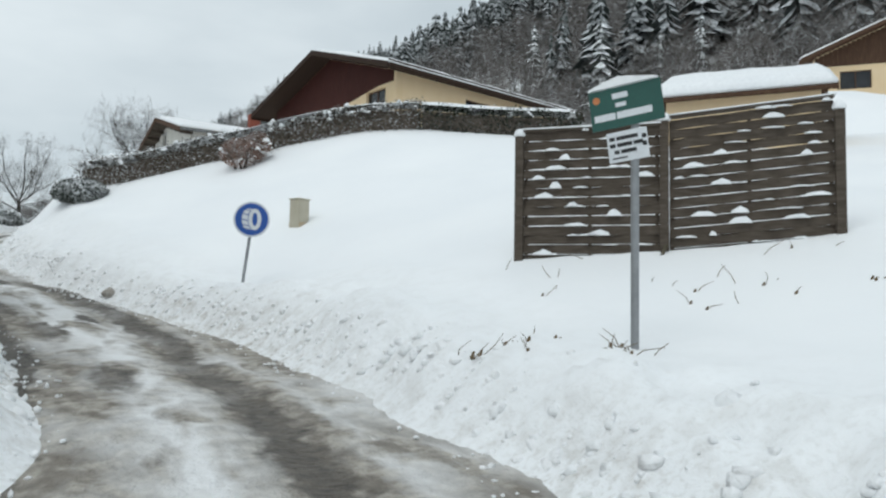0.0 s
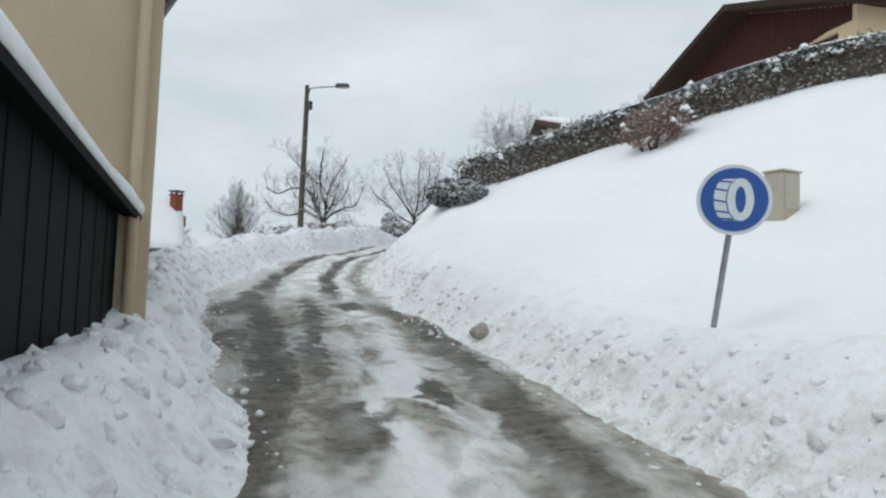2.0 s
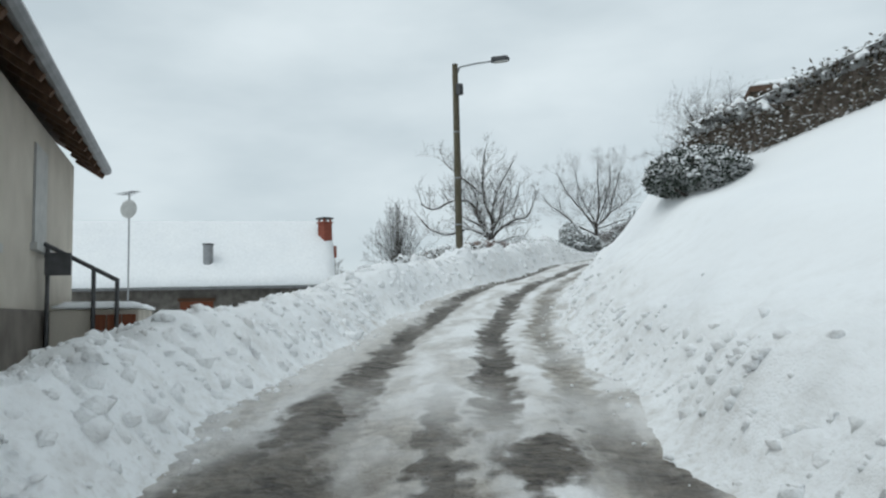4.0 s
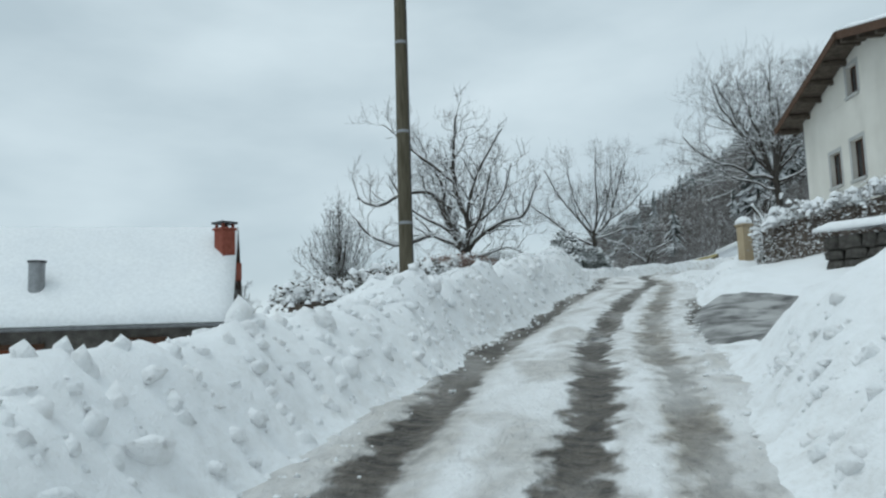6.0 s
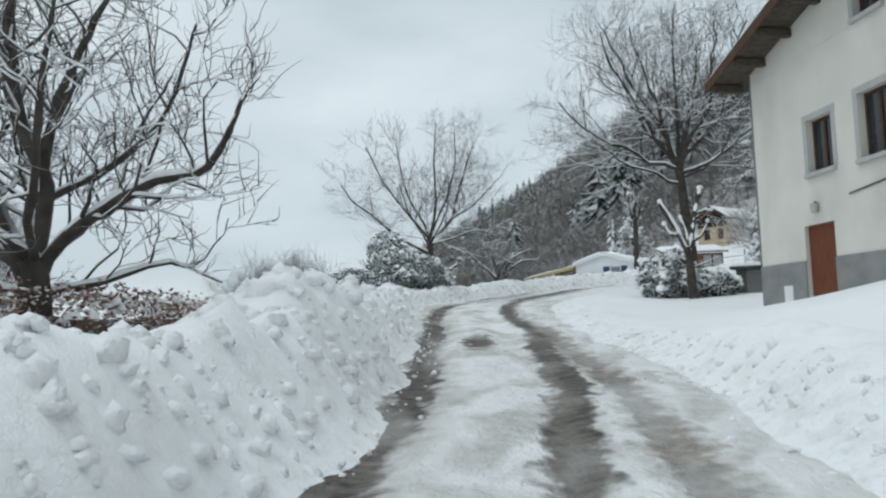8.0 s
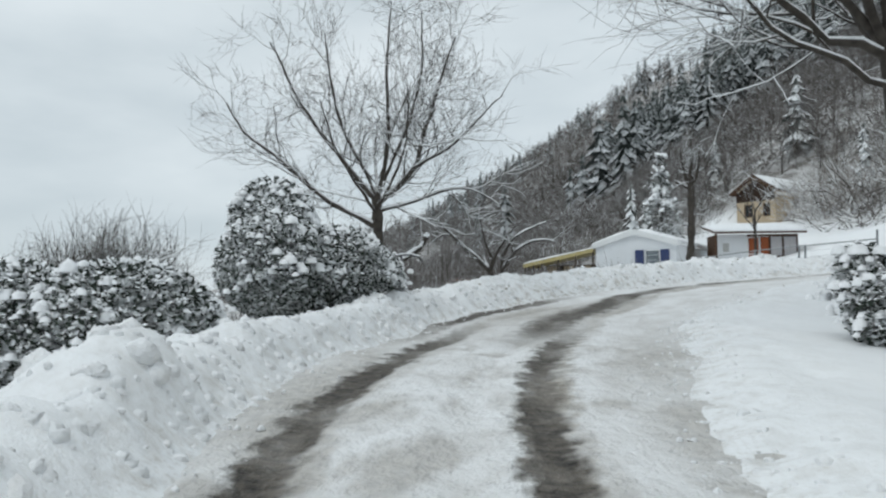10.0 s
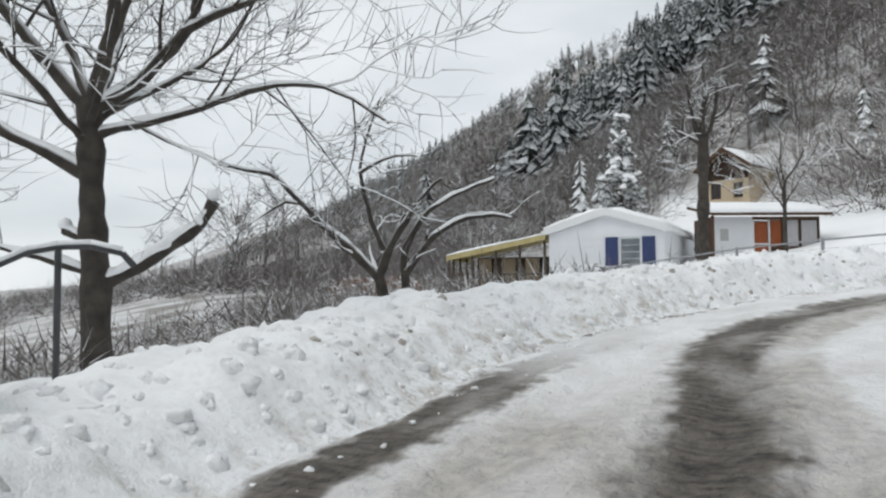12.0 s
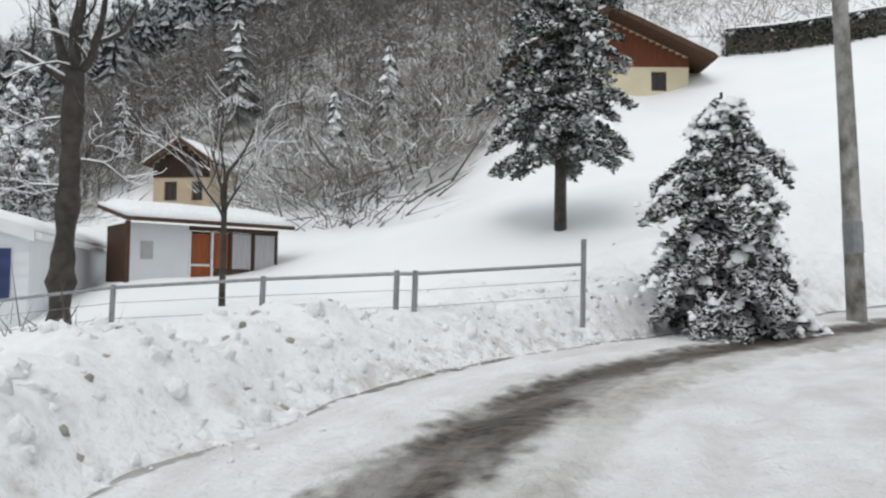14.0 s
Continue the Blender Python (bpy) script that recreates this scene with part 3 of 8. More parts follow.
def ground_z(x, y):
    """The snow's surface."""
    x, y = np.ravel(np.asarray(x, float)), np.ravel(np.asarray(y, float))
    s, d, zr = road_sd(x, y)
    edge = np.where(d < 0, half_left(s), half_right(s)) + 0.25 * vnoise(s * 0.9, d * 0 + 3.0 + (d < 0))
    a = np.abs(d) - edge
    base = land(x, y) + 0.05 * fbm(x * 0.5, y * 0.5, 3)
    # ridge thrown up by the plough: height and breadth on each side
    hl = np.interp(s, [-10, 2, 8, 14, 20, 24, 30, 36, 41, 46, 50, 58, 64, 72, 90], [0.5, 0.4, 0.42, 0.55, 0.56, 0.48, 0.58, 0.76, 0.85, 0.85, 0.72, 0.52, 0.36, 0.48, 0.6])
    hr = np.interp(s, [-10, 0, 12, 20, 28, 32.5, 34, 39, 40.5, 47, 50, 90], [0.5, 0.55, 0.5, 0.45, 0.5, 0.5, 0.0, 0.0, 0.35, 0.35, 0.05, 0.05])
    h = np.where(d < 0, hl, hr) * np.clip(1 + 0.4 * fbm(x * 0.7 + 5, y * 0.7, 3), 0.82, 1.12)
    wide = np.interp(s, [0, 14, 22, 34], [1.0, 1.0, 1.6, 1.6])
    blend = step(a, 0.2, np.where(d < 0, 3.0, np.interp(s, [0, 30, 48, 60], [2.2, 2.2, 3.0, 6.0])))
    bank = h * step(a, -0.12, 0.7) * (1 - step(a, wide, wide + 1.6))
    warp = 0.25 * fbm(x * 1.1 + 4, y * 1.1, 2)
    rough = 0.30 * fbm(x * 0.9 + 9, y * 0.9, 2) + 0.62 * (billow(x * 1.7 + warp, y * 1.7 - warp) - 0.6) + 0.34 * (billow(x * 3.6 - warp, y * 3.6 + warp, 1) - 0.6) + 0.12 * fbm(x * 6.0, y * 6.0 + 1, 2)
    reach = np.where(d < 0, 2.2, 0.7)
    lumps = 0.62 * rough * step(a, -0.15, 0.35) * (1 - step(a, reach, reach + np.where(d < 0, 2.0, 1.1))) * (0.35 + np.minimum(h, 1.1))
    near = zr + bank
    z = near * (1 - blend) + np.maximum(base, zr - 12) * blend + bank * blend * 0.4 + lumps
    return np.where(a < 0, zr - 0.10 + 0.12 * step(a, -0.35, 0.0), z)


def axis_steps(lo, hi, fine, reach, grow=1.12):
    mid = list(np.arange(lo, hi, fine))
    out, st = [], fine
    x = hi
    while x < reach[1]:
        out.append(x)
        st *= grow
        x += st
    pre, st, x = [], fine, lo
    while x > reach[0]:
        st *= grow
        x -= st
        pre.append(x)
    return np.array(pre[::-1] + mid + out)


gx = axis_steps(-38, 6, 0.14, (-900, 900))
gy = axis_steps(-2, 79, 0.14, (-400, 1100))
GX, GY = np.meshgrid(gx, gy)
GZ = ground_z(GX, GY)
nx, ny = len(gx), len(gy)
idx = np.arange(nx * ny).reshape(ny, nx)
quads = np.stack([idx[:-1, :-1], idx[:-1, 1:], idx[1:, 1:], idx[1:, :-1]], -1).reshape(-1, 4)
ground = new("ground", tri_mesh("ground", np.stack([GX.ravel(), GY.ravel(), GZ], 1), quads, "snow", smooth=True))
gs, gd, _ = road_sd(GX, GY)
ga = np.abs(gd) - np.where(gd < 0, half_left(gs), half_right(gs))
grit = (np.exp(-np.maximum(ga, 0) / 0.35) + 0.30 * (1 - step(ga, 0.5, 3.0))) * (0.5 + 0.5 * step(vnoise(gs * 0.35, gd * 0.4 + 7), -0.2, 0.3)) * np.interp(gs, [0, 20, 30, 60, 70], [0.65, 0.65, 0.45, 0.45, 0.9])
ground.data.attributes.new("grit", "FLOAT", "POINT").data.foreach_set("value", grit.astype(np.float32).ravel())
ploughed = 1 - step(ga, np.where(gd < 0, 2.0, 0.5), np.where(gd < 0, 4.0, 1.3))
ground.data.attributes.new("ploughed", "FLOAT", "POINT").data.foreach_set("value", ploughed.astype(np.float32).ravel())
tagged(ground, "snow-covered hillside with ploughed banks along the road", "snow", kind="structure")


def by_road(s, d):
    """The place d metres to the right of the road's middle, s metres along it."""
    k = int(np.argmin(np.abs(R_S - s)))
    return RC[k, 0] + R_T[k, 1] * d, RC[k, 1] - R_T[k, 0] * d


def gz(x, y):
    return float(ground_z([x], [y])[0])


def build_road():
    keep = (R_S > -20) & (R_S < 112)
    rc, rt, rs = RC[keep], R_T[keep], R_S[keep]
    ds = np.arange(-2.6, 3.21, 0.1)
    # finer along
    s_f = np.arange(rs[0], rs[-1], 0.12)
    cx, cy, cz = (np.interp(s_f, rs, rc[:, i]) for i in range(3))
    tx, ty = np.interp(s_f, rs, rt[:, 0]), np.interp(s_f, rs, rt[:, 1])
    S, D = np.meshgrid(s_f, ds, indexing="ij")
    X, Y = cx[:, None] + ty[:, None] * D, cy[:, None] - tx[:, None] * D
    Z = cz[:, None] + 0 * D + 0.035 * fbm(X * 1.3, Y * 1.3, 4)
    lo = 1 - step(S, 17, 24)
    rut = lambda c, w: np.exp(-((D - c) / w) ** 2)
    Z = Z - 0.05 * (lo * (rut(-0.80, 0.25) + rut(1.02, 0.25)) + (1 - lo) * (rut(-1.0, 0.22) + rut(0.16, 0.2) + 0.6 * rut(0.8, 0.15)))
    wid = np.where(D < 0, half_left(S), half_right(S))
    Z = Z - 0.25 * step(np.abs(D) - wid, 0.3, 0.8)
    n0, n1 = S.shape
    k = np.arange(n0 * n1).reshape(n0, n1)
    q = np.stack([k[:-1, :-1], k[:-1, 1:], k[1:, 1:], k[1:, :-1]], -1).reshape(-1, 4)
    me = tri_mesh("road", np.stack([X.ravel(), Y.ravel(), Z.ravel()], 1), q, "road", smooth=True)
    uv = me.uv_layers.new(name="UVMap")
    vi = np.empty(len(me.loops), np.int32)
    me.loops.foreach_get("vertex_index", vi)
    uv.data.foreach_set("uv", np.stack([D.ravel()[vi], S.ravel()[vi]], 1).astype(np.float32).ravel())
    ob = new("road", me)
    return tagged(ob, "narrow road of packed snow with dark slushy wheel tracks", "road", kind="structure")


build_road()


# ---- trees ----
class Twigs:
    """Collects tapered branch pieces as numpy vertices and quads."""

    def __init__(self):
        self.v, self.f, self.n, self.snow = [], [], 0, None

    def add(self, pts, rad, sides):
        pts = np.array(pts)
        k = len(pts)
        t = np.gradient(pts, axis=0)
        t /= np.linalg.norm(t, axis=1)[:, None] + 1e-9
        ref = np.array((0.31, 0.17, 0.93)) if abs(t[0][2]) < 0.9 else np.array((1.0, 0.2, 0.1))
        e = np.cross(t, ref)
        e /= np.linalg.norm(e, axis=1)[:, None] + 1e-9
        f = np.cross(t, e)
        w = 2 * np.pi * np.arange(sides) / sides
        ring = pts[:, None] + np.array(rad)[:, None, None] * (np.cos(w)[None, :, None] * e[:, None] + np.sin(w)[None, :, None] * f[:, None])
        self.v.append(ring.reshape(-1, 3))
        i = np.arange(k - 1)[:, None] * sides + np.arange(sides)[None]
        j = np.arange(k - 1)[:, None] * sides + (np.arange(sides)[None] + 1) % sides
        self.f.append((np.stack([i, i + sides, j + sides, j], -1).reshape(-1, 4)) + self.n)
        self.n += k * sides

    def dust(self, pts, rad, rng):
        """Snow lying along the upper side of a limb, thinner where it climbs."""
        pts, rad = np.array(pts), np.array(rad)
        t = np.gradient(pts, axis=0)
        t /= np.linalg.norm(t, axis=1)[:, None] + 1e-9
        flat = np.clip(1.25 * np.sqrt(np.maximum(1 - t[:, 2] ** 2, 0)) - 0.45, 0, 1)
        if flat.max() < 0.1:
            return
        w = rad * (0.35 + 0.75 * flat) * (0.7 + 0.5 * rng.rand(len(rad))) + 0.006 * flat
        self.add(pts + np.array((0, 0, 1.0)) * (rad * (0.15 + 0.62 * flat))[:, None], w * (flat > 0.05), 5)

    def mesh(self, name, material):
        return tri_mesh(name, np.concatenate(self.v), np.concatenate(self.f), material, smooth=True)


def grow(rng, wood, fine, p, d, length, r, level, spread, lift, gnarl, kids, levels):
    """One branch and, from it, its children."""
    steps = 5 if level < 2 else 4
    pts, rad = [p], [r]
    d = d / np.linalg.norm(d)
    for i in range(steps):
        d = d + gnarl * rng.normal(size=3) * (1.0 if level else 0.4) + np.array((0, 0, lift * (0.5 if level else 0.0)))
        d = d / np.linalg.norm(d)
        p = p + d * length / steps
        pts.append(p)
        rad.append(r * (1 - 0.55 * (i + 1) / steps) if level < levels else r * (1 - 0.8 * (i + 1) / steps))
    sides = 8 if level == 0 else 6 if level == 1 else 4 if level == 2 else 3
    (wood if level < 3 else fine).add(pts, rad, sides)
    if level < 4:
        wood.snow.dust(pts, rad, rng)
    if level >= levels:
        return
    n = kids[level]
    for i in range(n):
        u = (0.35 if level else 0.55) + (0.65 if level else 0.45) * (i + rng.rand() * 0.8) / n
        u = min(u, 1.0)
        k = min(int(u * steps), steps - 1)
        fr = u * steps - k
        q = pts[k] * (1 - fr) + pts[k + 1] * fr
        ax = rng.normal(size=3)
        ax = ax - d * (ax @ d)
        ax /= np.linalg.norm(ax)
        sp = spread[level] * (0.7 + 0.6 * rng.rand())
        nd = d * math.cos(sp) + ax * math.sin(sp)
        nr = (rad[k] * (1 - fr) + rad[k + 1] * fr) * (0.62 if level else 0.55)
        grow(rng, wood, fine, q, nd, length * (0.62 + 0.25 * rng.rand()) * (1.0 if level else 0.95), max(nr, 0.006), level + 1, spread, lift, gnarl, kids, levels)


def bare_tree(name, x, y, trunk_h, length, r, seed, label, kids=(7, 6, 6, 6), spread=(0.8, 0.7, 0.7, 0.7), lift=0.10, gnarl=0.16, levels=4, lean=(0, 0), z=None, trunks=1, category="tree"):
    rng = np.random.RandomState(seed)
    wood, fine = Twigs(), Twigs()
    wood.snow = Twigs()
    for k in range(trunks):
        d0 = np.array((lean[0] + 0.12 * rng.normal() * (trunks > 1), lean[1] + 0.12 * rng.normal() * (trunks > 1), 1.0))
        p0 = np.array((0.25 * rng.normal(), 0.25 * rng.normal(), -0.4)) if trunks > 1 else np.array((0, 0, -0.4))
        # the bole, then a crown from its top
        d0 /= np.linalg.norm(d0)
        top = p0 + d0 * (trunk_h + 0.4)
        wood.add([p0, p0 + d0 * 0.5, p0 + d0 * (trunk_h * 0.55 + 0.2), top], [r * 1.35, r * 1.08, r * 0.97, r * 0.9], 10)
        n = kids[0]
        for i in range(n):
            w = 2 * math.pi * (i + 0.6 * rng.rand()) / n
            sp = spread[0] * (0.35 + 0.9 * rng.rand()) if i else 0.12
            nd = np.array((math.cos(w) * math.sin(sp), math.sin(w) * math.sin(sp), math.cos(sp)))
            q = top - d0 * (0.35 * trunk_h * rng.rand() if i > 1 else 0)
            grow(rng, wood, fine, q, nd, length * (0.8 + 0.35 * rng.rand()), r * (0.5 if i else 0.7), 1, spread, lift, gnarl, kids, levels)
    return tree_parts(name, x, y, z, label, category, wood, fine)


def tree_parts(name, x, y, z, label, category, wood, fine):
    root = thing(name, pose(x, y, gz(x, y) if z is None else z), label, category)
    t = new("trunk", wood.mesh("trunk", "bark"))
    t.parent = root
    if fine.v:
        c = new("crown", fine.mesh("crown", "twig"))
        c.parent = root
    if wood.snow.v:
        sn = new("limb_snow", wood.snow.mesh("limb_snow", "roof_snow"))
        sn.parent = root
        sn["label"] = "snow lying along the limbs"
    return root


def limb_tree(name, x, y, bole, r, limbs, seed, label, per_m=4.5, sub=1.0, kids=(0, 0, 4, 4), spread=(0, 0.8, 0.75, 0.7), lift=0.25, gnarl=0.16, levels=4, lean=(0, 0), z=None, category="tree"):
    """A bole with given main limbs: height, azimuth and elevation at start and end (degrees), length, radius, twigginess."""
    rng = np.random.RandomState(seed)
    wood, fine = Twigs(), Twigs()
    wood.snow = Twigs()
    b0, b1 = np.array((0, 0, -0.5)), np.array((lean[0], lean[1], bole))
    wood.add([b0, b0 * 0.6 + b1 * 0.2 + np.array((0, 0, 0.1)), b0 * 0.4 + b1 * 0.6, b1], [r * 1.4, r * 1.12, r * 0.98, r * 0.85], 12)
    for h, az, e0, e1, ln, rad, twiggy in limbs:
        p = b1 * (h / bole) if bole > 0 else np.zeros(3)
        pts, rr, n = [p], [rad], 9
        a = math.radians(az)
        for i in range(n):
            e = math.radians(e0 + (e1 - e0) * i / (n - 1)) + gnarl * rng.normal()
            a += 0.6 * gnarl * rng.normal()
            p = p + np.array((math.cos(a) * math.cos(e), math.sin(a) * math.cos(e), math.sin(e))) * ln / n
            pts.append(p)
            rr.append(rad * (1 - (0.72 if twiggy else 0.2) * (i + 1) / n))
        wood.add(pts, rr, 8)
        wood.snow.dust(pts, rr, rng)
        if not twiggy:
            wood.add([pts[-1], pts[-1] + (pts[-1] - pts[-2]) * 0.05], [rr[-1], 0.001], 8)
        for i in range(int(ln * per_m * twiggy)):
            u = 0.22 + 0.78 * (i + rng.rand()) / max(1, int(ln * per_m * twiggy))
            k = min(int(u * n), n - 1)
            q = pts[k] + (pts[k + 1] - pts[k]) * (u * n - k)
            d = pts[k + 1] - pts[k]
            d /= np.linalg.norm(d)
            ax = rng.normal(size=3) + np.array((0, 0, lift * 2.5))
            ax -= d * (ax @ d)
            ax /= np.linalg.norm(ax)
            sp = spread[1] * (0.7 + 0.6 * rng.rand())
            grow(rng, wood, fine, q, d * math.cos(sp) + ax * math.sin(sp), sub * (0.55 + 0.6 * rng.rand()) * (1.15 - 0.5 * u), max(rr[k] * 0.45, 0.011), 2, spread, lift, gnarl, kids, levels)
    return tree_parts(name, x, y, z, label, category, wood, fine)


def drawn_tree(name, x, y, axis, bole, limbs, seed, label, per_m=3.0, sub=1.0, kids=(0, 0, 4, 4), spread=(0, 0.85, 0.8, 0.75), lift=0.15, gnarl=0.2, levels=4, z=None, category="tree"):
    """A tree whose bole and limbs bend as given. axis: plan direction of "across"; bole and limbs: radius, twigginess and points (across, up, deep)."""
    rng = np.random.RandomState(seed)
    wood, fine = Twigs(), Twigs()
    wood.snow = Twigs()
    ax = np.array((axis[0], axis[1], 0.0)) / math.hypot(*axis)
    dp = np.array((-ax[1], ax[0], 0.0))

    def line(points, kink):
        q = np.array([ax * p[0] + dp * (p[2] if len(p) > 2 else 0.0) + np.array((0, 0, p[1])) for p in points])
        q = smooth_line(q, 0.16)
        bend = np.cumsum(rng.normal(size=q.shape) * kink, 0)
        bend -= np.linspace(0, 1, len(q))[:, None] * bend[-1]
        return q + bend

    for k, (rad, twiggy, points) in enumerate([(bole[0], 0, bole[1])] + limbs):
        q = line(points, 0.012 if k else 0.004)
        ln = np.linalg.norm(np.diff(q, axis=0), axis=1).sum()
        u = np.linspace(0, 1, len(q))
        rr = rad * ((1.25 - 0.35 * u ** 0.5) if k == 0 else (1 - (0.75 if twiggy else 0.12) * u)) * (1 + 0.10 * rng.normal(size=len(q)))
        wood.add(q, rr, 10 if k == 0 else 8)
        if k:
            wood.snow.dust(q, rr * 1.1, rng)
            if not twiggy:
                wood.add([q[-1], q[-1] + (q[-1] - q[-2]) * 0.15], [rr[-1], 0.002], 8)
                tip = q[-1] + np.array((0, 0, 0.02))
                wood.snow.add([tip, tip + np.array((0, 0, 0.05)), tip + np.array((0, 0, 0.10)), tip + np.array((0, 0, 0.12))], [rr[-1] * 1.15, rr[-1] * 1.25, rr[-1] * 0.8, 0.004], 8)
                side = q + np.array((0, 0, 1.0)) * rr[:, None] * 0.5 - dp * (0.35 * rr)[:, None]
                wood.snow.add(side, rr * (0.75 + 0.2 * rng.normal(size=len(q))), 6)
        m = int(ln * per_m * twiggy)
        for i in range(m):
            t = 0.18 + 0.82 * (i + rng.rand()) / max(1, m)
            j = min(int(t * (len(q) - 1)), len(q) - 2)
            d = q[j + 1] - q[j]
            d = d / (np.linalg.norm(d) + 1e-9)
            e = rng.normal(size=3) + np.array((0, 0, lift * 4))
            e -= d * (e @ d)
            e /= np.linalg.norm(e)
            sp = spread[1] * (0.7 + 0.6 * rng.rand())
            grow(rng, wood, fine, q[j], d * math.cos(sp) + e * math.sin(sp), sub * (0.5 + 0.7 * rng.rand()) * (1.2 - 0.5 * t), max(rr[j] * 0.42, 0.012), 2, spread, lift, gnarl, kids, levels)
    return tree_parts(name, x, y, z, label, category, wood, fine)


def leaf_cloud(centres, size, rng, up=0.3, per=1, aspect=0.55, droop=0.0):
    """Small leaves, each a folded pair of triangles, at the given places."""
    c = np.repeat(centres, per, 0)
    n = len(c)
    if per > 1:
        c = c + rng.normal(size=(n, 3)) * size * 0.8
    a = rng.normal(size=(n, 3))
    a[:, 2] = a[:, 2] * 0.5 - droop
    a /= np.linalg.norm(a, axis=1)[:, None]
    b = np.cross(a, rng.normal(size=(n, 3)) + np.array((0, 0, up * 4)))
    b /= np.linalg.norm(b, axis=1)[:, None] + 1e-9
    s = size * (0.6 + 0.8 * rng.rand(n, 1))
    nrm = np.cross(a, b)
    nrm *= np.sign(nrm[:, 2:3] + 1e-9)
    v = np.stack([c - a * s, c + b * s * aspect - nrm * s * 0.15, c + a * s, c - b * s * aspect - nrm * s * 0.15], 1).reshape(-1, 3)
    i = np.arange(n)[:, None] * 4
    f = np.concatenate([i + np.array([[0, 1, 2]]), i + np.array([[0, 2, 3]])], 0)
    # wind so that the faces look up
    p0, p1, p2 = v[f[:, 0]], v[f[:, 1]], v[f[:, 2]]
    flip = np.cross(p1 - p0, p2 - p0)[:, 2] < 0
    f[flip] = f[flip][:, ::-1]
    return v, f


def lump_points(rng, n, lumps, jitter=0.15):
    """Places on the skins of several overlapping lumps (x, y, z, rx, ry, rz)."""
    out = []
    L = np.array(lumps, float)
    share = (L[:, 3] * L[:, 4] + L[:, 4] * L[:, 5])
    for (x, y, z, a, b, c), k in zip(L, (n * share / share.sum()).astype(int)):
        d = rng.normal(size=(k, 3))
        d /= np.linalg.norm(d, axis=1)[:, None]
        rr = 1 - np.abs(rng.normal(size=(k, 1))) * jitter + 0.04
        out.append(np.array((x, y, z)) + d * rr * np.array((a, b, c)))
    return np.concatenate(out)


def snow_pads(rng, pts, size, count, droop=0.45):
    """Clotted lumps of snow resting on the foliage: each a few rounded blobs sagging one way."""
    k = 6
    w = 2 * np.pi * np.arange(k) / k
    ball = np.concatenate([np.stack([np.cos(w), np.sin(w), 0 * w - 0.35], 1), np.stack([0.75 * np.cos(w + 0.5), 0.75 * np.sin(w + 0.5), 0 * w + 0.45], 1), [[0, 0, 0.85]]])
    i = np.arange(k)
    j = (i + 1) % k
    face = np.concatenate([np.stack([i, j, k + i], 1), np.stack([j, k + j, k + i], 1), np.stack([k + i, k + j, 0 * i + 2 * k], 1)])
    per = 4
    n = count * per
    s = size * (0.35 + 1.5 * rng.rand(count) ** 2.2)
    a = 2 * np.pi * rng.rand(count)
    way = np.stack([np.cos(a), np.sin(a), -droop * (0.6 + 1.2 * rng.rand(count))], 1)
    at = np.repeat(pts[rng.choice(len(pts), count)], per, 0)
    u = np.tile(np.arange(per), count)
    c = at + np.repeat(way * s[:, None], per, 0) * (0.75 * u)[:, None] + rng.normal(size=(n, 3)) * np.repeat(s, per)[:, None] * 0.28
    r = np.repeat(s, per) * (0.80 - 0.13 * u) * (0.6 + 0.7 * rng.rand(n))
    v = c[:, None] + ball[None] * r[:, None, None] * (1 + 0.35 * (rng.rand(n, len(ball), 1) - 0.5))
    f = face[None] + (np.arange(n) * len(ball))[:, None, None]
    return v.reshape(-1, 3), f.reshape(-1, 3)


def shrub(name, x, y, lumps, n, leaf, seed, label, material="hedge", pads=60, pad=0.16, up=0.3, stems=6, category="shrub", z=None, droop=0.0):
    rng = np.random.RandomState(seed)
    pts = lump_points(rng, n, lumps)
    pts = pts[pts[:, 2] > -0.1]
    root = thing(name, pose(x, y, gz(x, y) if z is None else z), label, category)
    v, f = leaf_cloud(pts, leaf, rng, up, droop=droop)
    part_raw("foliage", v, f, material, root)
    hi = pts[pts[:, 2] > np.percentile(pts[:, 2], 30)]
    v, f = snow_pads(rng, hi, pad, pads)
    part_raw("snow_cover", v, f, "roof_snow", root, "snow cushions", smooth=True)["kind"] = "stuff"
    for i in range(stems):
        tw = Twigs()
        q = pts[rng.randint(len(pts))]
        m = q * 0.5 * np.array((1, 1, 0.9)) + rng.normal(size=3) * 0.1
        tw.add([np.array((q[0] * 0.2, q[1] * 0.2, -0.2)), m, q], [0.05, 0.035, 0.012], 5)
        st = new("stem", tw.mesh("stem", "bark"))
        st.parent = root
    return root


def part_raw(name, v, f, material, parent, label="", smooth=False):
    ob = new(name, tri_mesh(name, v, f, material, smooth))
    ob.parent = parent
    if label:
        ob["label"] = label
    return ob


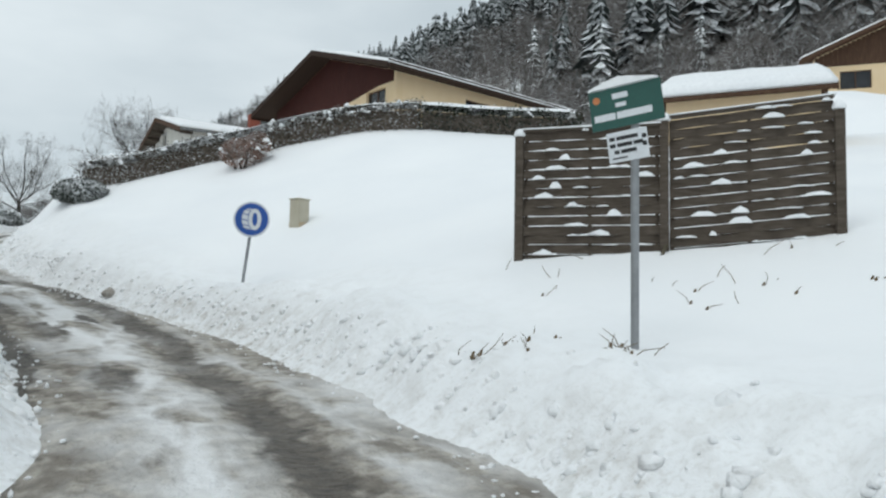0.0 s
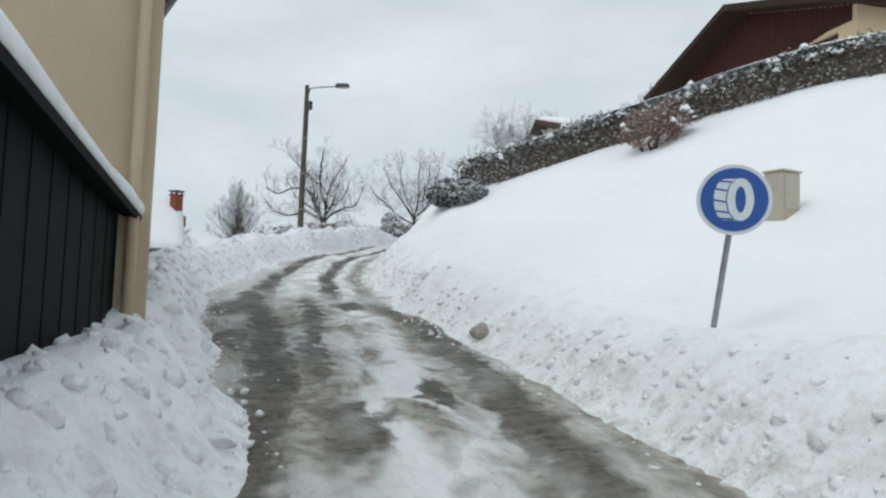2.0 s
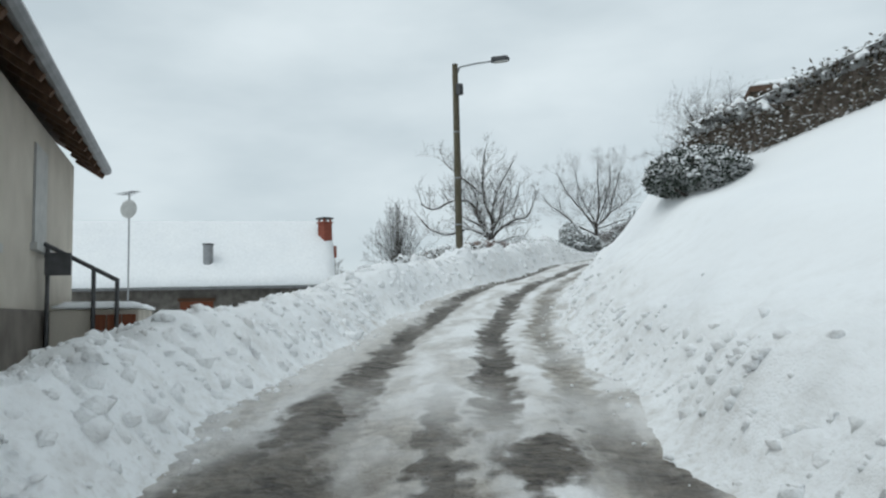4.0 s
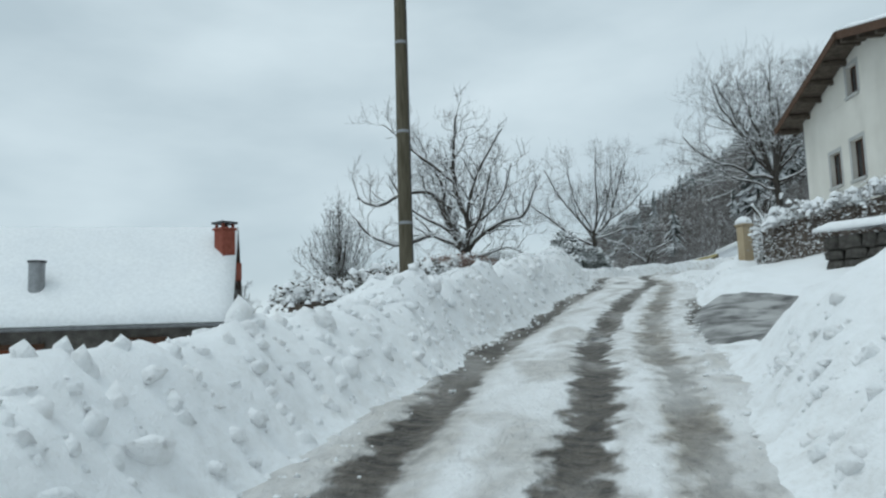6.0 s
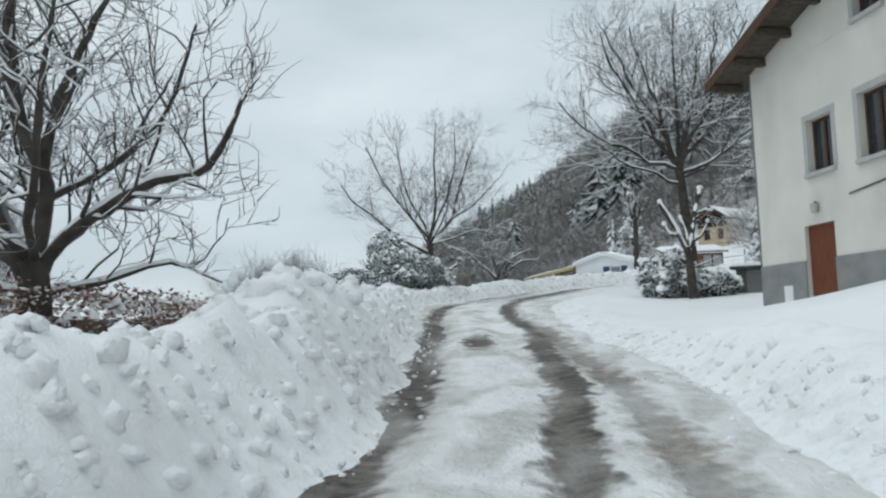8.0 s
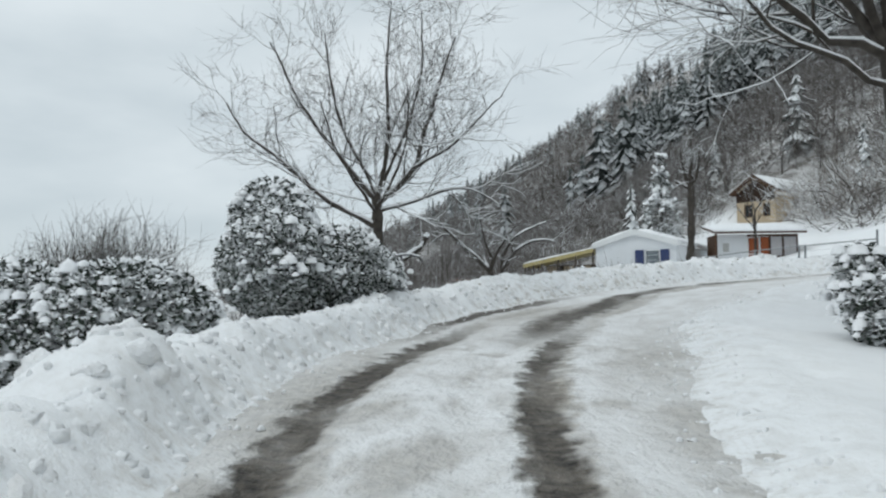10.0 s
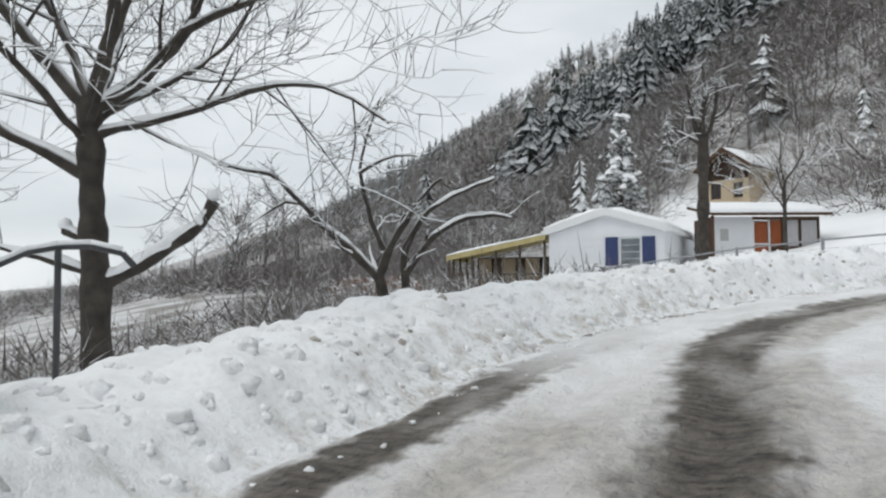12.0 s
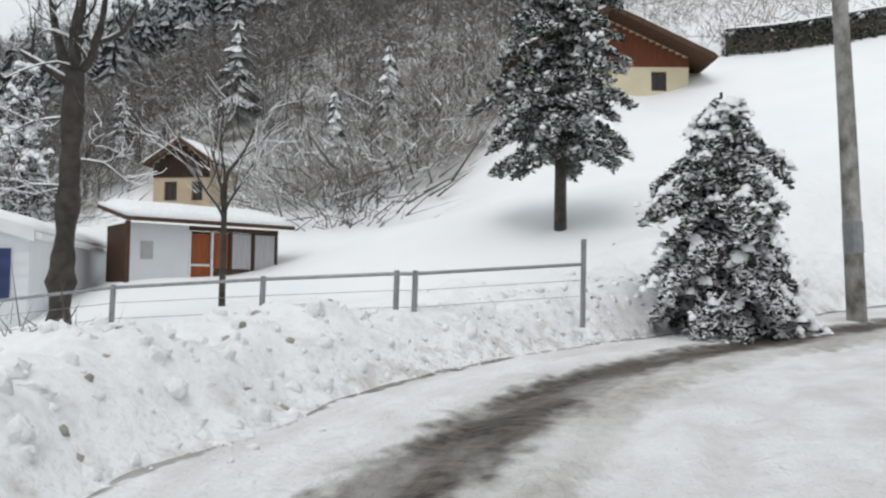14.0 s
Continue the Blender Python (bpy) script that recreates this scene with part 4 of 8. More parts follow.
def hedge_run(name, line, height, width, seed, label, material="hedge", leaf=0.09, density=260, pads=6.0, base=0.0, snow_cap=0.0):
    """A clipped hedge along a line of ground places."""
    rng = np.random.RandomState(seed)
    pl = smooth_line(np.array([(x, y, 0) for x, y in line], float), 0.25)
    seg = np.r_[0, np.cumsum(np.hypot(*np.diff(pl[:, :2], axis=0).T))]
    L = seg[-1]
    n = int(L * density)
    s = rng.rand(n) * L
    cx, cy = np.interp(s, seg, pl[:, 0]), np.interp(s, seg, pl[:, 1])
    t = np.gradient(pl[:, :2], axis=0)
    t /= np.linalg.norm(t, axis=1)[:, None]
    tx, ty = np.interp(s, seg, t[:, 0]), np.interp(s, seg, t[:, 1])
    face = rng.rand(n)
    hh = height * (1 + 0.22 * vnoise(s * 0.6, s * 0 + seed) + 0.15 * vnoise(s * 2.1, s * 0 + seed))
    ww = width * (1 + 0.3 * vnoise(s * 0.8, s * 0 + seed + 5))
    off = np.where(face < 0.4, -ww / 2, np.where(face < 0.8, ww / 2, (rng.rand(n) - 0.5) * ww)) + rng.normal(size=n) * 0.07
    zz = np.where(face < 0.8, (rng.rand(n) * 1.4 - 0.4) * hh, hh) + rng.normal(size=n) * 0.06
    x, y = cx + ty * off, cy - tx * off
    zb = np.interp(s, seg[::4], ground_z(pl[::4, 0], pl[::4, 1])) + base
    pts = np.stack([x, y, zb + zz], 1)
    o = np.array((pl[0, 0], pl[0, 1], zb.min()))
    root = thing(name, pose(*o), label, "hedge")
    v, f = leaf_cloud(pts - o, leaf, rng, 0.25)
    part_raw("foliage", v, f, material, root)
    top = pts[zz > hh * 0.75] - o
    v, f = snow_pads(rng, top, 0.075, int(L * pads * 1.9))
    part_raw("snow_cover", v, f, "roof_snow", root, "patchy snow on top", smooth=True)["kind"] = "stuff"
    # a dense dark core so that no light shows through low down
    m = len(pl[::2])
    cr, p2 = pl[1:-1:2], t[1:-1:2]
    m = len(cr)
    zc = ground_z(cr[:, 0], cr[:, 1]) + base
    wv = []
    for sx, zf in ((-0.30, -0.6), (-0.34, 0.74), (0.34, 0.74), (0.30, -0.6)):
        wv.append(np.stack([cr[:, 0] + p2[:, 1] * sx * width, cr[:, 1] - p2[:, 0] * sx * width, zc + height * zf], 1))
    cv = np.stack(wv, 1).reshape(-1, 3) - o
    i = np.arange(m - 1)[:, None] * 4
    q = np.concatenate([i + np.array([[a, a + 4, (a + 1) + 4, a + 1]]) for a in range(3)])
    q = np.concatenate([q, [[0, 1, 2, 3]], [[4 * m - 1, 4 * m - 2, 4 * m - 3, 4 * m - 4]]])
    part_raw("core", cv, q, "thicket", root)
    if snow_cap:
        cap = []
        for sx, zf in ((-0.55, 0.0), (-0.42, snow_cap), (0.42, snow_cap), (0.55, 0.0)):
            cap.append(np.stack([cr[:, 0] + p2[:, 1] * sx * width, cr[:, 1] - p2[:, 0] * sx * width, zc + height * 1.02 + zf * (1 + 0.6 * vnoise(cr[:, 0] * 1.3, cr[:, 1] * 1.3))], 1))
        part_raw("snow_cap", np.stack(cap, 1).reshape(-1, 3) - o, q[:, ::-1], "roof_snow", root, "unbroken snow cap", smooth=False)
    return root


def conifer(name, x, y, height, radius, bole, seed, label, dense=1.0, r=0.16, tiers=None, z=None, snow=1.0, flop=0.55, taper=0.75, egg=False, pad=0.17, mat="needles"):
    """A trunk with whorls of drooping boughs, each a spray of needles under a pad of snow."""
    rng = np.random.RandomState(seed)
    root = thing(name, pose(x, y, gz(x, y) if z is None else z), label, "tree")
    tw = Twigs()
    tw.add([np.array((0, 0, -0.3)), np.array((0.02, 0, height * 0.4)), np.array((0, 0.03, height))], [r, r * 0.7, 0.02], 8)
    bo = Twigs()
    tiers = tiers or int((height - bole) / 0.28)
    leaves, pads = [], []
    for k in range(tiers):
        u = (k + 0.5 * rng.rand()) / tiers
        zt = bole + (height - bole) * u
        rad = radius * (math.sin(math.pi * (0.25 + 0.70 * u)) ** 0.6 if egg else (1 - u) ** taper) * (0.75 + 0.45 * rng.rand()) + 0.08
        m = max(4, int(7 * (1 - 0.5 * u)))
        for i in range(m):
            w = 2 * np.pi * (i + rng.rand()) / m
            ln = rad * (0.7 + 0.5 * rng.rand())
            g = np.linspace(0.05, 1, 4)
            px, py = np.cos(w) * ln * g, np.sin(w) * ln * g
            pz = zt + ln * (0.12 * g - flop * g**2)
            line = np.stack([px, py, pz], 1)
            bo.add(line, [0.03, 0.022, 0.015, 0.006], 3)
            kk = int(75 * ln * dense) + 8
            uu = rng.rand(kk) ** 0.7
            q = np.stack([np.interp(uu, g, line[:, j]) for j in range(3)], 1)
            side = (rng.rand(kk) - 0.5) * ln * 0.55 * (1.05 - uu * 0.7)
            q[:, 0] += -np.sin(w) * side
            q[:, 1] += np.cos(w) * side
            q[:, 2] += -np.abs(side) * 0.35 + rng.normal(size=kk) * 0.04
            leaves.append(q)
            for _ in range(rng.poisson(1.3 * snow)):
                g1 = 0.35 + 0.65 * rng.rand()
                pads.append(np.array([np.interp(g1, g, line[:, j]) for j in range(3)]) + np.array((0.1 * rng.normal(), 0.1 * rng.normal(), 0.04)))
    pts = np.concatenate(leaves)
    v, f = leaf_cloud(pts, 0.075, rng, 0.35, droop=0.25, aspect=0.35)
    t = new("trunk", tw.mesh("trunk", "bark"))
    t.parent = root
    b = new("branchwork", bo.mesh("branchwork", "bark"))
    b.parent = root
    b["kind"] = "stuff"
    part_raw("crown", v, f, mat, root)
    v, f = snow_pads(rng, np.array(pads), pad, len(pads), 0.6)
    part_raw("snow_cover", v, f, "roof_snow", root, "heavy snow on the boughs", smooth=True)["kind"] = "stuff"
    return root


# ---- far woods on the hillside ----
def far_conifer(rng):
    v, f, n = [], [], 0
    for k in range(15):
        u = (k + 0.6 * rng.rand()) / 15
        z0, rad = 0.10 + 0.87 * u, (0.19 * (1 - u) ** 0.75 + 0.015) * (0.65 + 0.6 * rng.rand())
        m = 6
        for i in range(m):
            w = 2 * np.pi * (i + rng.rand()) / m
            ln = rad * (0.6 + 0.7 * rng.rand())
            c, s = np.cos(w), np.sin(w)
            wd = ln * 0.30
            tip = np.array((c * ln, s * ln, z0 - ln * (0.4 + 0.5 * rng.rand())))
            rt = np.array((c * 0.01, s * 0.01, z0 + 0.035))
            a = np.array((c * ln * 0.6 - s * wd, s * ln * 0.6 + c * wd, z0 - ln * 0.38))
            b = np.array((c * ln * 0.6 + s * wd, s * ln * 0.6 - c * wd, z0 - ln * 0.38))
            v += [rt, a, tip, b]
            f += [(n, n + 3, n + 2), (n, n + 2, n + 1)]
            n += 4
    return np.array(v), np.array(f)


def far_bare(rng, limbs=17, twigs=8, r=0.0030):
    """Bole, limbs and a haze of fine twigs."""
    v, f, n = [], [], 0

    def blade(p, q, r):
        nonlocal n
        d = q - p
        e = np.cross(d, rng.normal(size=3))
        e = e / (np.linalg.norm(e) + 1e-9) * r
        v.extend([p - e, p + e, q])
        f.append((n, n + 1, n + 2))
        n += 3

    for k in range(3):
        blade(np.array((0.01 * rng.normal(), 0.01 * rng.normal(), 0.0)), np.array((0.05 * rng.normal(), 0.05 * rng.normal(), 0.85)), 0.008)
    for k in range(limbs):
        w, z0 = 2 * np.pi * rng.rand(), 0.28 + 0.5 * rng.rand()
        ln = 0.30 * (1.15 - abs(z0 - 0.45))
        p = np.array((0, 0, z0))
        q = p + np.array((np.cos(w) * ln * 0.7, np.sin(w) * ln * 0.7, ln * (0.5 + 0.5 * rng.rand())))
        blade(p, q, 0.005)
        for j in range(twigs):
            a = p + (q - p) * (0.3 + 0.7 * rng.rand())
            d = rng.normal(size=3) + np.array((np.cos(w), np.sin(w), 0.8))
            b = a + d / np.linalg.norm(d) * 0.15 * (0.6 + rng.rand())
            blade(a, b, r)
    return np.array(v), np.array(f)


def distant_bare(rng):
    return far_bare(rng, 12, 4, 0.006)


def far_bush(rng):
    """A dome of twigs from the ground up."""
    v, f, n = [], [], 0
    for k in range(90):
        d = rng.normal(size=3)
        d[2] = abs(d[2]) + 0.3
        d /= np.linalg.norm(d)
        p = np.array((0.22 * rng.normal(), 0.22 * rng.normal(), 0.0)) + d * 0.55 * rng.rand()
        d = d + 0.35 * rng.normal(size=3)
        q = p + d * (0.12 + 0.25 * rng.rand())
        e = np.cross(d, rng.normal(size=3))
        e = e / np.linalg.norm(e) * 0.008
        v.extend([p - e, p + e, q])
        f.append((n, n + 1, n + 2))
        n += 3
    return np.array(v), np.array(f)


def woods(name, kinds, places, heights, seed, material, label):
    rng = np.random.RandomState(seed)
    temps = [kinds(rng) for _ in range(6)]
    vs, fs, n = [], [], 0
    which = rng.randint(0, 6, len(places))
    for k, (tv, tf) in enumerate(temps):
        sel = which == k
        p, h = places[sel], heights[sel]
        m = len(p)
        w = rng.rand(m) * 2 * np.pi
        c, s = np.cos(w)[:, None], np.sin(w)[:, None]
        wide = (0.8 + 0.5 * rng.rand(m))[:, None]
        x = (tv[None, :, 0] * c - tv[None, :, 1] * s) * h[:, None] * wide + p[:, 0:1]
        y = (tv[None, :, 0] * s + tv[None, :, 1] * c) * h[:, None] * wide + p[:, 1:2]
        z = tv[None, :, 2] * h[:, None] + p[:, 2:3]
        vs.append(np.stack([x, y, z], -1).reshape(-1, 3))
        fs.append((tf[None] + (np.arange(m) * len(tv))[:, None, None] + n).reshape(-1, 3))
        n += m * len(tv)
    ob = new(name, tri_mesh(name, np.concatenate(vs), np.concatenate(fs), material))
    return tagged(ob, label, "forest", kind="stuff")


def wood_places(n, seed, near, far, v0, v1):
    rng = np.random.RandomState(seed)
    u = near + (far - near) * rng.rand(n) ** 1.35
    v = v0 + (v1 - v0) * rng.rand(n)
    x, y = 0.643 * u - 0.766 * v, 0.766 * u + 0.643 * v
    z = land(x, y)
    return np.stack([x, y, z - 0.3], 1), u, v, rng


def wood_only(p, u, v):
    """The open field with its houses stays free of trees."""
    x, y = p[:, 0], p[:, 1]
    chalet = (np.abs(x + 30.0) < 4.2) & (y < 112)
    return ((v > 76 - 0.15 * (u - 60)) | (u > 104) | ((v < 50) & (u > 66)) | ((v < 66) & (u > 82))) & ~chalet


gu, gv = 0.643 * GX.ravel() + 0.766 * GY.ravel(), -0.766 * GX.ravel() + 0.643 * GY.ravel()
wooded = wood_only(np.stack([GX.ravel(), GY.ravel()], 1), gu, gv) & (gu > np.interp(gv, [95, 130, 160, 200, 260], [62, 68, 74, 80, 86]) + 6 * vnoise(gv * 0.11, gu * 0.05))
ground.data.attributes.new("litter", "FLOAT", "POINT").data.foreach_set("value", np.maximum(0.95 * wooded, 0.9 * ((GX.ravel() < -37.5) & (GY.ravel() > 68) & (gd.ravel() < -5.5))).astype(np.float32))

P_, u_, v_, r_ = wood_places(3900, 11, 62, 170, -60, 260)
Q_, a_, b_, r_ = wood_places(4200, 13, 130, 330, -170, 720)
P_, u_, v_ = np.concatenate([P_, Q_]), np.r_[u_, a_], np.r_[v_, b_]
ok = wood_only(P_, u_, v_)
P_, u_, v_ = P_[ok], u_[ok], v_[ok]
stand = vnoise(u_ * 0.02 + 40, v_ * 0.02) + 0.35 * vnoise(u_ * 0.11, v_ * 0.11) + 0.0005 * (u_ - 150)
# a belt of spruce runs up the slope straight beyond the junction
belt = (P_[:, 1] > 150) & (P_[:, 0] > -0.16 * P_[:, 1]) & (P_[:, 0] < 0.17 * P_[:, 1]) & (r_.rand(len(u_)) < 0.75)
sel = ((stand > 0.17) & (u_ > 100) & ((v_ < 330) | (r_.rand(len(u_)) < 0.15))) | belt | ((v_ < 60) & (u_ > 80) & (r_.rand(len(u_)) < 0.16))
tall = 0.45 + 0.55 * step(u_, 60, 170)
woods("conifer_wood", far_conifer, P_[sel], (12 + 9 * r_.rand(len(P_)))[sel] * (0.6 + 0.4 * tall[sel]), 21, "hazed_needles", "dark conifer forest dusted with snow on the hillside")
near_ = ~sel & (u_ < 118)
woods("bare_wood", far_bare, P_[near_], (9 + 6 * r_.rand(len(P_)))[near_] * tall[near_], 22, "hazed_twig", "grey leafless wood powdered with snow on the hillside")
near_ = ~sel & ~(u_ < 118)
woods("bare_wood", distant_bare, P_[near_], (9 + 6 * r_.rand(len(P_)))[near_] * tall[near_], 32, "hazed_twig", "grey leafless wood high up the hillside")
P_, u_, v_, r_ = wood_places(3600, 12, 57, 190, -60, 260)
Q_, a_, b_, r_ = wood_places(900, 14, 150, 300, -150, 500)
P_, u_, v_ = np.concatenate([P_, Q_]), np.r_[u_, a_], np.r_[v_, b_]
P_ = P_[wood_only(P_, u_, v_)]
woods("undergrowth", far_bush, P_, 2.6 + 3.4 * r_.rand(len(P_)), 23, "hazed_twig", "leafless snowy undergrowth among the trees")

# single spruces white with snow on the slope above the timber fence
TX = np.array((18.0, 26.0, 29.5, 32.7, 22.0, 19.5, 36.0, 14.0, 39.0, 24.5))
TY = np.array((84.7, 88.5, 84.0, 81.0, 112.0, 101.0, 83.0, 118.0, 92.0, 98.0))
woods("spruce_group", far_conifer, np.stack([TX, TY, land(TX, TY) - 0.3], 1), np.array((11.5, 6.5, 8.0, 5.5, 9.0, 9.0, 5.0, 10.0, 8.0, 7.0)), 37, "white_needles", "snow-laden spruces on the slope above the houses")

# tall spruces that stand out on the near spur, and snow-white ones at its foot
TU = np.array((92, 90, 95, 88, 97, 93, 100, 104, 108, 86, 84, 99, 112, 116, 96))
TV = np.array((158, 150, 147, 141, 139, 133, 136, 128, 121, 176, 184, 152, 118, 110, 168))
TX, TY = 0.643 * TU - 0.766 * TV, 0.766 * TU + 0.643 * TV
r_ = np.random.RandomState(31)
woods("spruce_group", far_conifer, np.stack([TX, TY, land(TX, TY) - 0.3], 1), 15 + 5 * r_.rand(len(TX)), 26, "hazed_needles", "tall dark spruces on the spur, dusted with snow")
TX = np.array((-23.0, -20.0, -36.5, -38.0, -27.0, -34.0))
TY = np.array((101.5, 103.0, 97.5, 100.0, 116.0, 118.0))
woods("spruce_group", far_conifer, np.stack([TX, TY, land(TX, TY) - 0.3], 1), 4.5 + 3.5 * r_.rand(len(TX)), 27, "white_needles", "small spruces white with snow at the foot of the wood")


# ---- buildings ----
def wall_bm(length, height, thick, holes, z0=0.0, gable=None):
    """A wall along x, its outer face at y = 0, with openings (x0, z0, x1, z1) right through; gable: outline points above the top."""
    bm = bmesh.new()
    xs = sorted({0.0, length, *(v for h in holes for v in (h[0], h[2]))})
    zs = sorted({z0, height, *(v for h in holes for v in (h[1], h[3]))})
    for xa, xb in zip(xs, xs[1:]):
        for za, zb in zip(zs, zs[1:]):
            mx, mz = (xa + xb) / 2, (za + zb) / 2
            if not any(h[0] < mx < h[2] and h[1] < mz < h[3] for h in holes):
                box_bm(bm, xa, 0, za, xb, thick, zb)
    if gable:
        prism_bm(bm, gable, 0, thick)
    bmesh.ops.remove_doubles(bm, verts=bm.verts, dist=0.0005)
    # faces shared by neighbouring blocks lie inside the wall
    seen = {}
    for fc in list(bm.faces):
        key = tuple(sorted(v.index for v in fc.verts))
        seen.setdefault(key, []).append(fc)
    bm.verts.index_update()
    seen = {}
    for fc in bm.faces:
        seen.setdefault(tuple(sorted(v.index for v in fc.verts)), []).append(fc)
    dead = [fc for some in seen.values() if len(some) > 1 for fc in some]
    bmesh.ops.delete(bm, geom=dead, context="FACES_ONLY")
    return bm


def placed(ob, m):
    ob.matrix_local = m
    return ob


def window_in(parent, m, x0, z0, x1, z1, recess, frame_mat, bars=1, sill=True, surround=None, glass="glass", shutters=None, curtain=False):
    """A window with its frame, panes and sill, set into an opening; m: the wall's pose in its house."""
    w = new("window")
    w.parent = parent
    w.matrix_local = m @ pose(x0, 0, z0)
    wd, ht, t = x1 - x0, z1 - z0, 0.06
    bm = bmesh.new()
    box_bm(bm, 0, recess, 0, t, recess + 0.06, ht)
    box_bm(bm, wd - t, recess, 0, wd, recess + 0.06, ht)
    box_bm(bm, t, recess, 0, wd - t, recess + 0.06, t)
    box_bm(bm, t, recess, ht - t, wd - t, recess + 0.06, ht)
    for k in range(bars):
        c = wd * (k + 1) / (bars + 1)
        box_bm(bm, c - 0.035, recess - 0.01, t, c + 0.035, recess + 0.055, ht - t)
    part("frame", bm, frame_mat, w)
    n = bars + 1
    for k in range(n):
        a, b = wd * k / n + 0.035, wd * (k + 1) / n - 0.035
        part("pane", box(a, recess + 0.02, t, b, recess + 0.03, ht - t), glass, w)
    if curtain:
        part("curtain", box(0.06, recess + 0.10, 0.05, wd - 0.06, recess + 0.12, ht - 0.05), "curtain", w)
    if sill:
        part("sill", box(-0.10, -0.09, -0.10, wd + 0.10, recess, 0.0), "sill", w, bevel=0.008)
    if surround:
        bm = bmesh.new()
        box_bm(bm, -0.14, -0.012, 0, -0.004, recess, ht)
        box_bm(bm, wd + 0.004, -0.012, 0, wd + 0.14, recess, ht)
        box_bm(bm, -0.14, -0.012, ht + 0.004, wd + 0.14, recess, ht + 0.14)
        part("surround", bm, surround, w)
    if shutters:
        for a, b in ((-0.46, -0.03), (wd + 0.03, wd + 0.46)):
            bm = bmesh.new()
            box_bm(bm, a, -0.05, 0, b, -0.015, ht)
            for k in range(3):
                box_bm(bm, a + 0.03, -0.062, ht * (0.12 + 0.36 * k), b - 0.03, -0.045, ht * (0.12 + 0.36 * k) + 0.07)
            part("shutter", bm, shutters, w)
    return w


def slab(p, q, r, t, up=Vector((0, 0, 1))):
    """A flat sheet with corners p, q, r and the fourth to match, t thick along its normal."""
    p, q, r = Vector(p), Vector(q), Vector(r)
    n = (q - p).cross(r - q).normalized()
    if n.z < 0:
        n = -n
    bm = bmesh.new()
    c = [p, q, r, p + r - q]
    a = [bm.verts.new(v) for v in c]
    b = [bm.verts.new(v + n * t) for v in c]
    bm.faces.new(a)
    bm.faces.new(b[::-1])
    for i in range(4):
        j = (i + 1) % 4
        bm.faces.new((a[i], b[i], b[j], a[j]))
    return bm


def snow_sheet(p, q, r, t, lift=0.10, cell=0.35):
    """A snow layer with an uneven, rounded edge on a roof plane."""
    p, q, r = Vector(p), Vector(q), Vector(r)
    n = (q - p).cross(r - q).normalized()
    if n.z < 0:
        n = -n
    e, g = q - p, r - q
    ni, nj = max(4, int(e.length / cell)), max(4, int(g.length / cell))
    bm = bmesh.new()
    top, bot = [], []
    for i in range(ni + 1):
        ra, rb = [], []
        for j in range(nj + 1):
            a, b = i / ni, j / nj
            edge = min(a * e.length, (1 - a) * e.length, b * g.length, (1 - b) * g.length)
            o = p + e * a + g * b
            th = t * min(1.0, 0.35 + edge / 0.25) * (1 + 0.25 * noise.noise(o * 0.8))
            ra.append(bm.verts.new(o + n * (lift + th)))
            rb.append(bm.verts.new(o + n * lift))
        top.append(ra)
        bot.append(rb)
    for i in range(ni):
        for j in range(nj):
            bm.faces.new((top[i][j], top[i + 1][j], top[i + 1][j + 1], top[i][j + 1]))
            bm.faces.new((bot[i][j], bot[i][j + 1], bot[i + 1][j + 1], bot[i + 1][j]))
    for i in range(ni):
        bm.faces.new((top[i][0], bot[i][0], bot[i + 1][0], top[i + 1][0]))
        bm.faces.new((top[i][nj], top[i + 1][nj], bot[i + 1][nj], bot[i][nj]))
    for j in range(nj):
        bm.faces.new((top[0][j], top[0][j + 1], bot[0][j + 1], bot[0][j]))
        bm.faces.new((top[ni][j], bot[ni][j], bot[ni][j + 1], top[ni][j + 1]))
    return bm


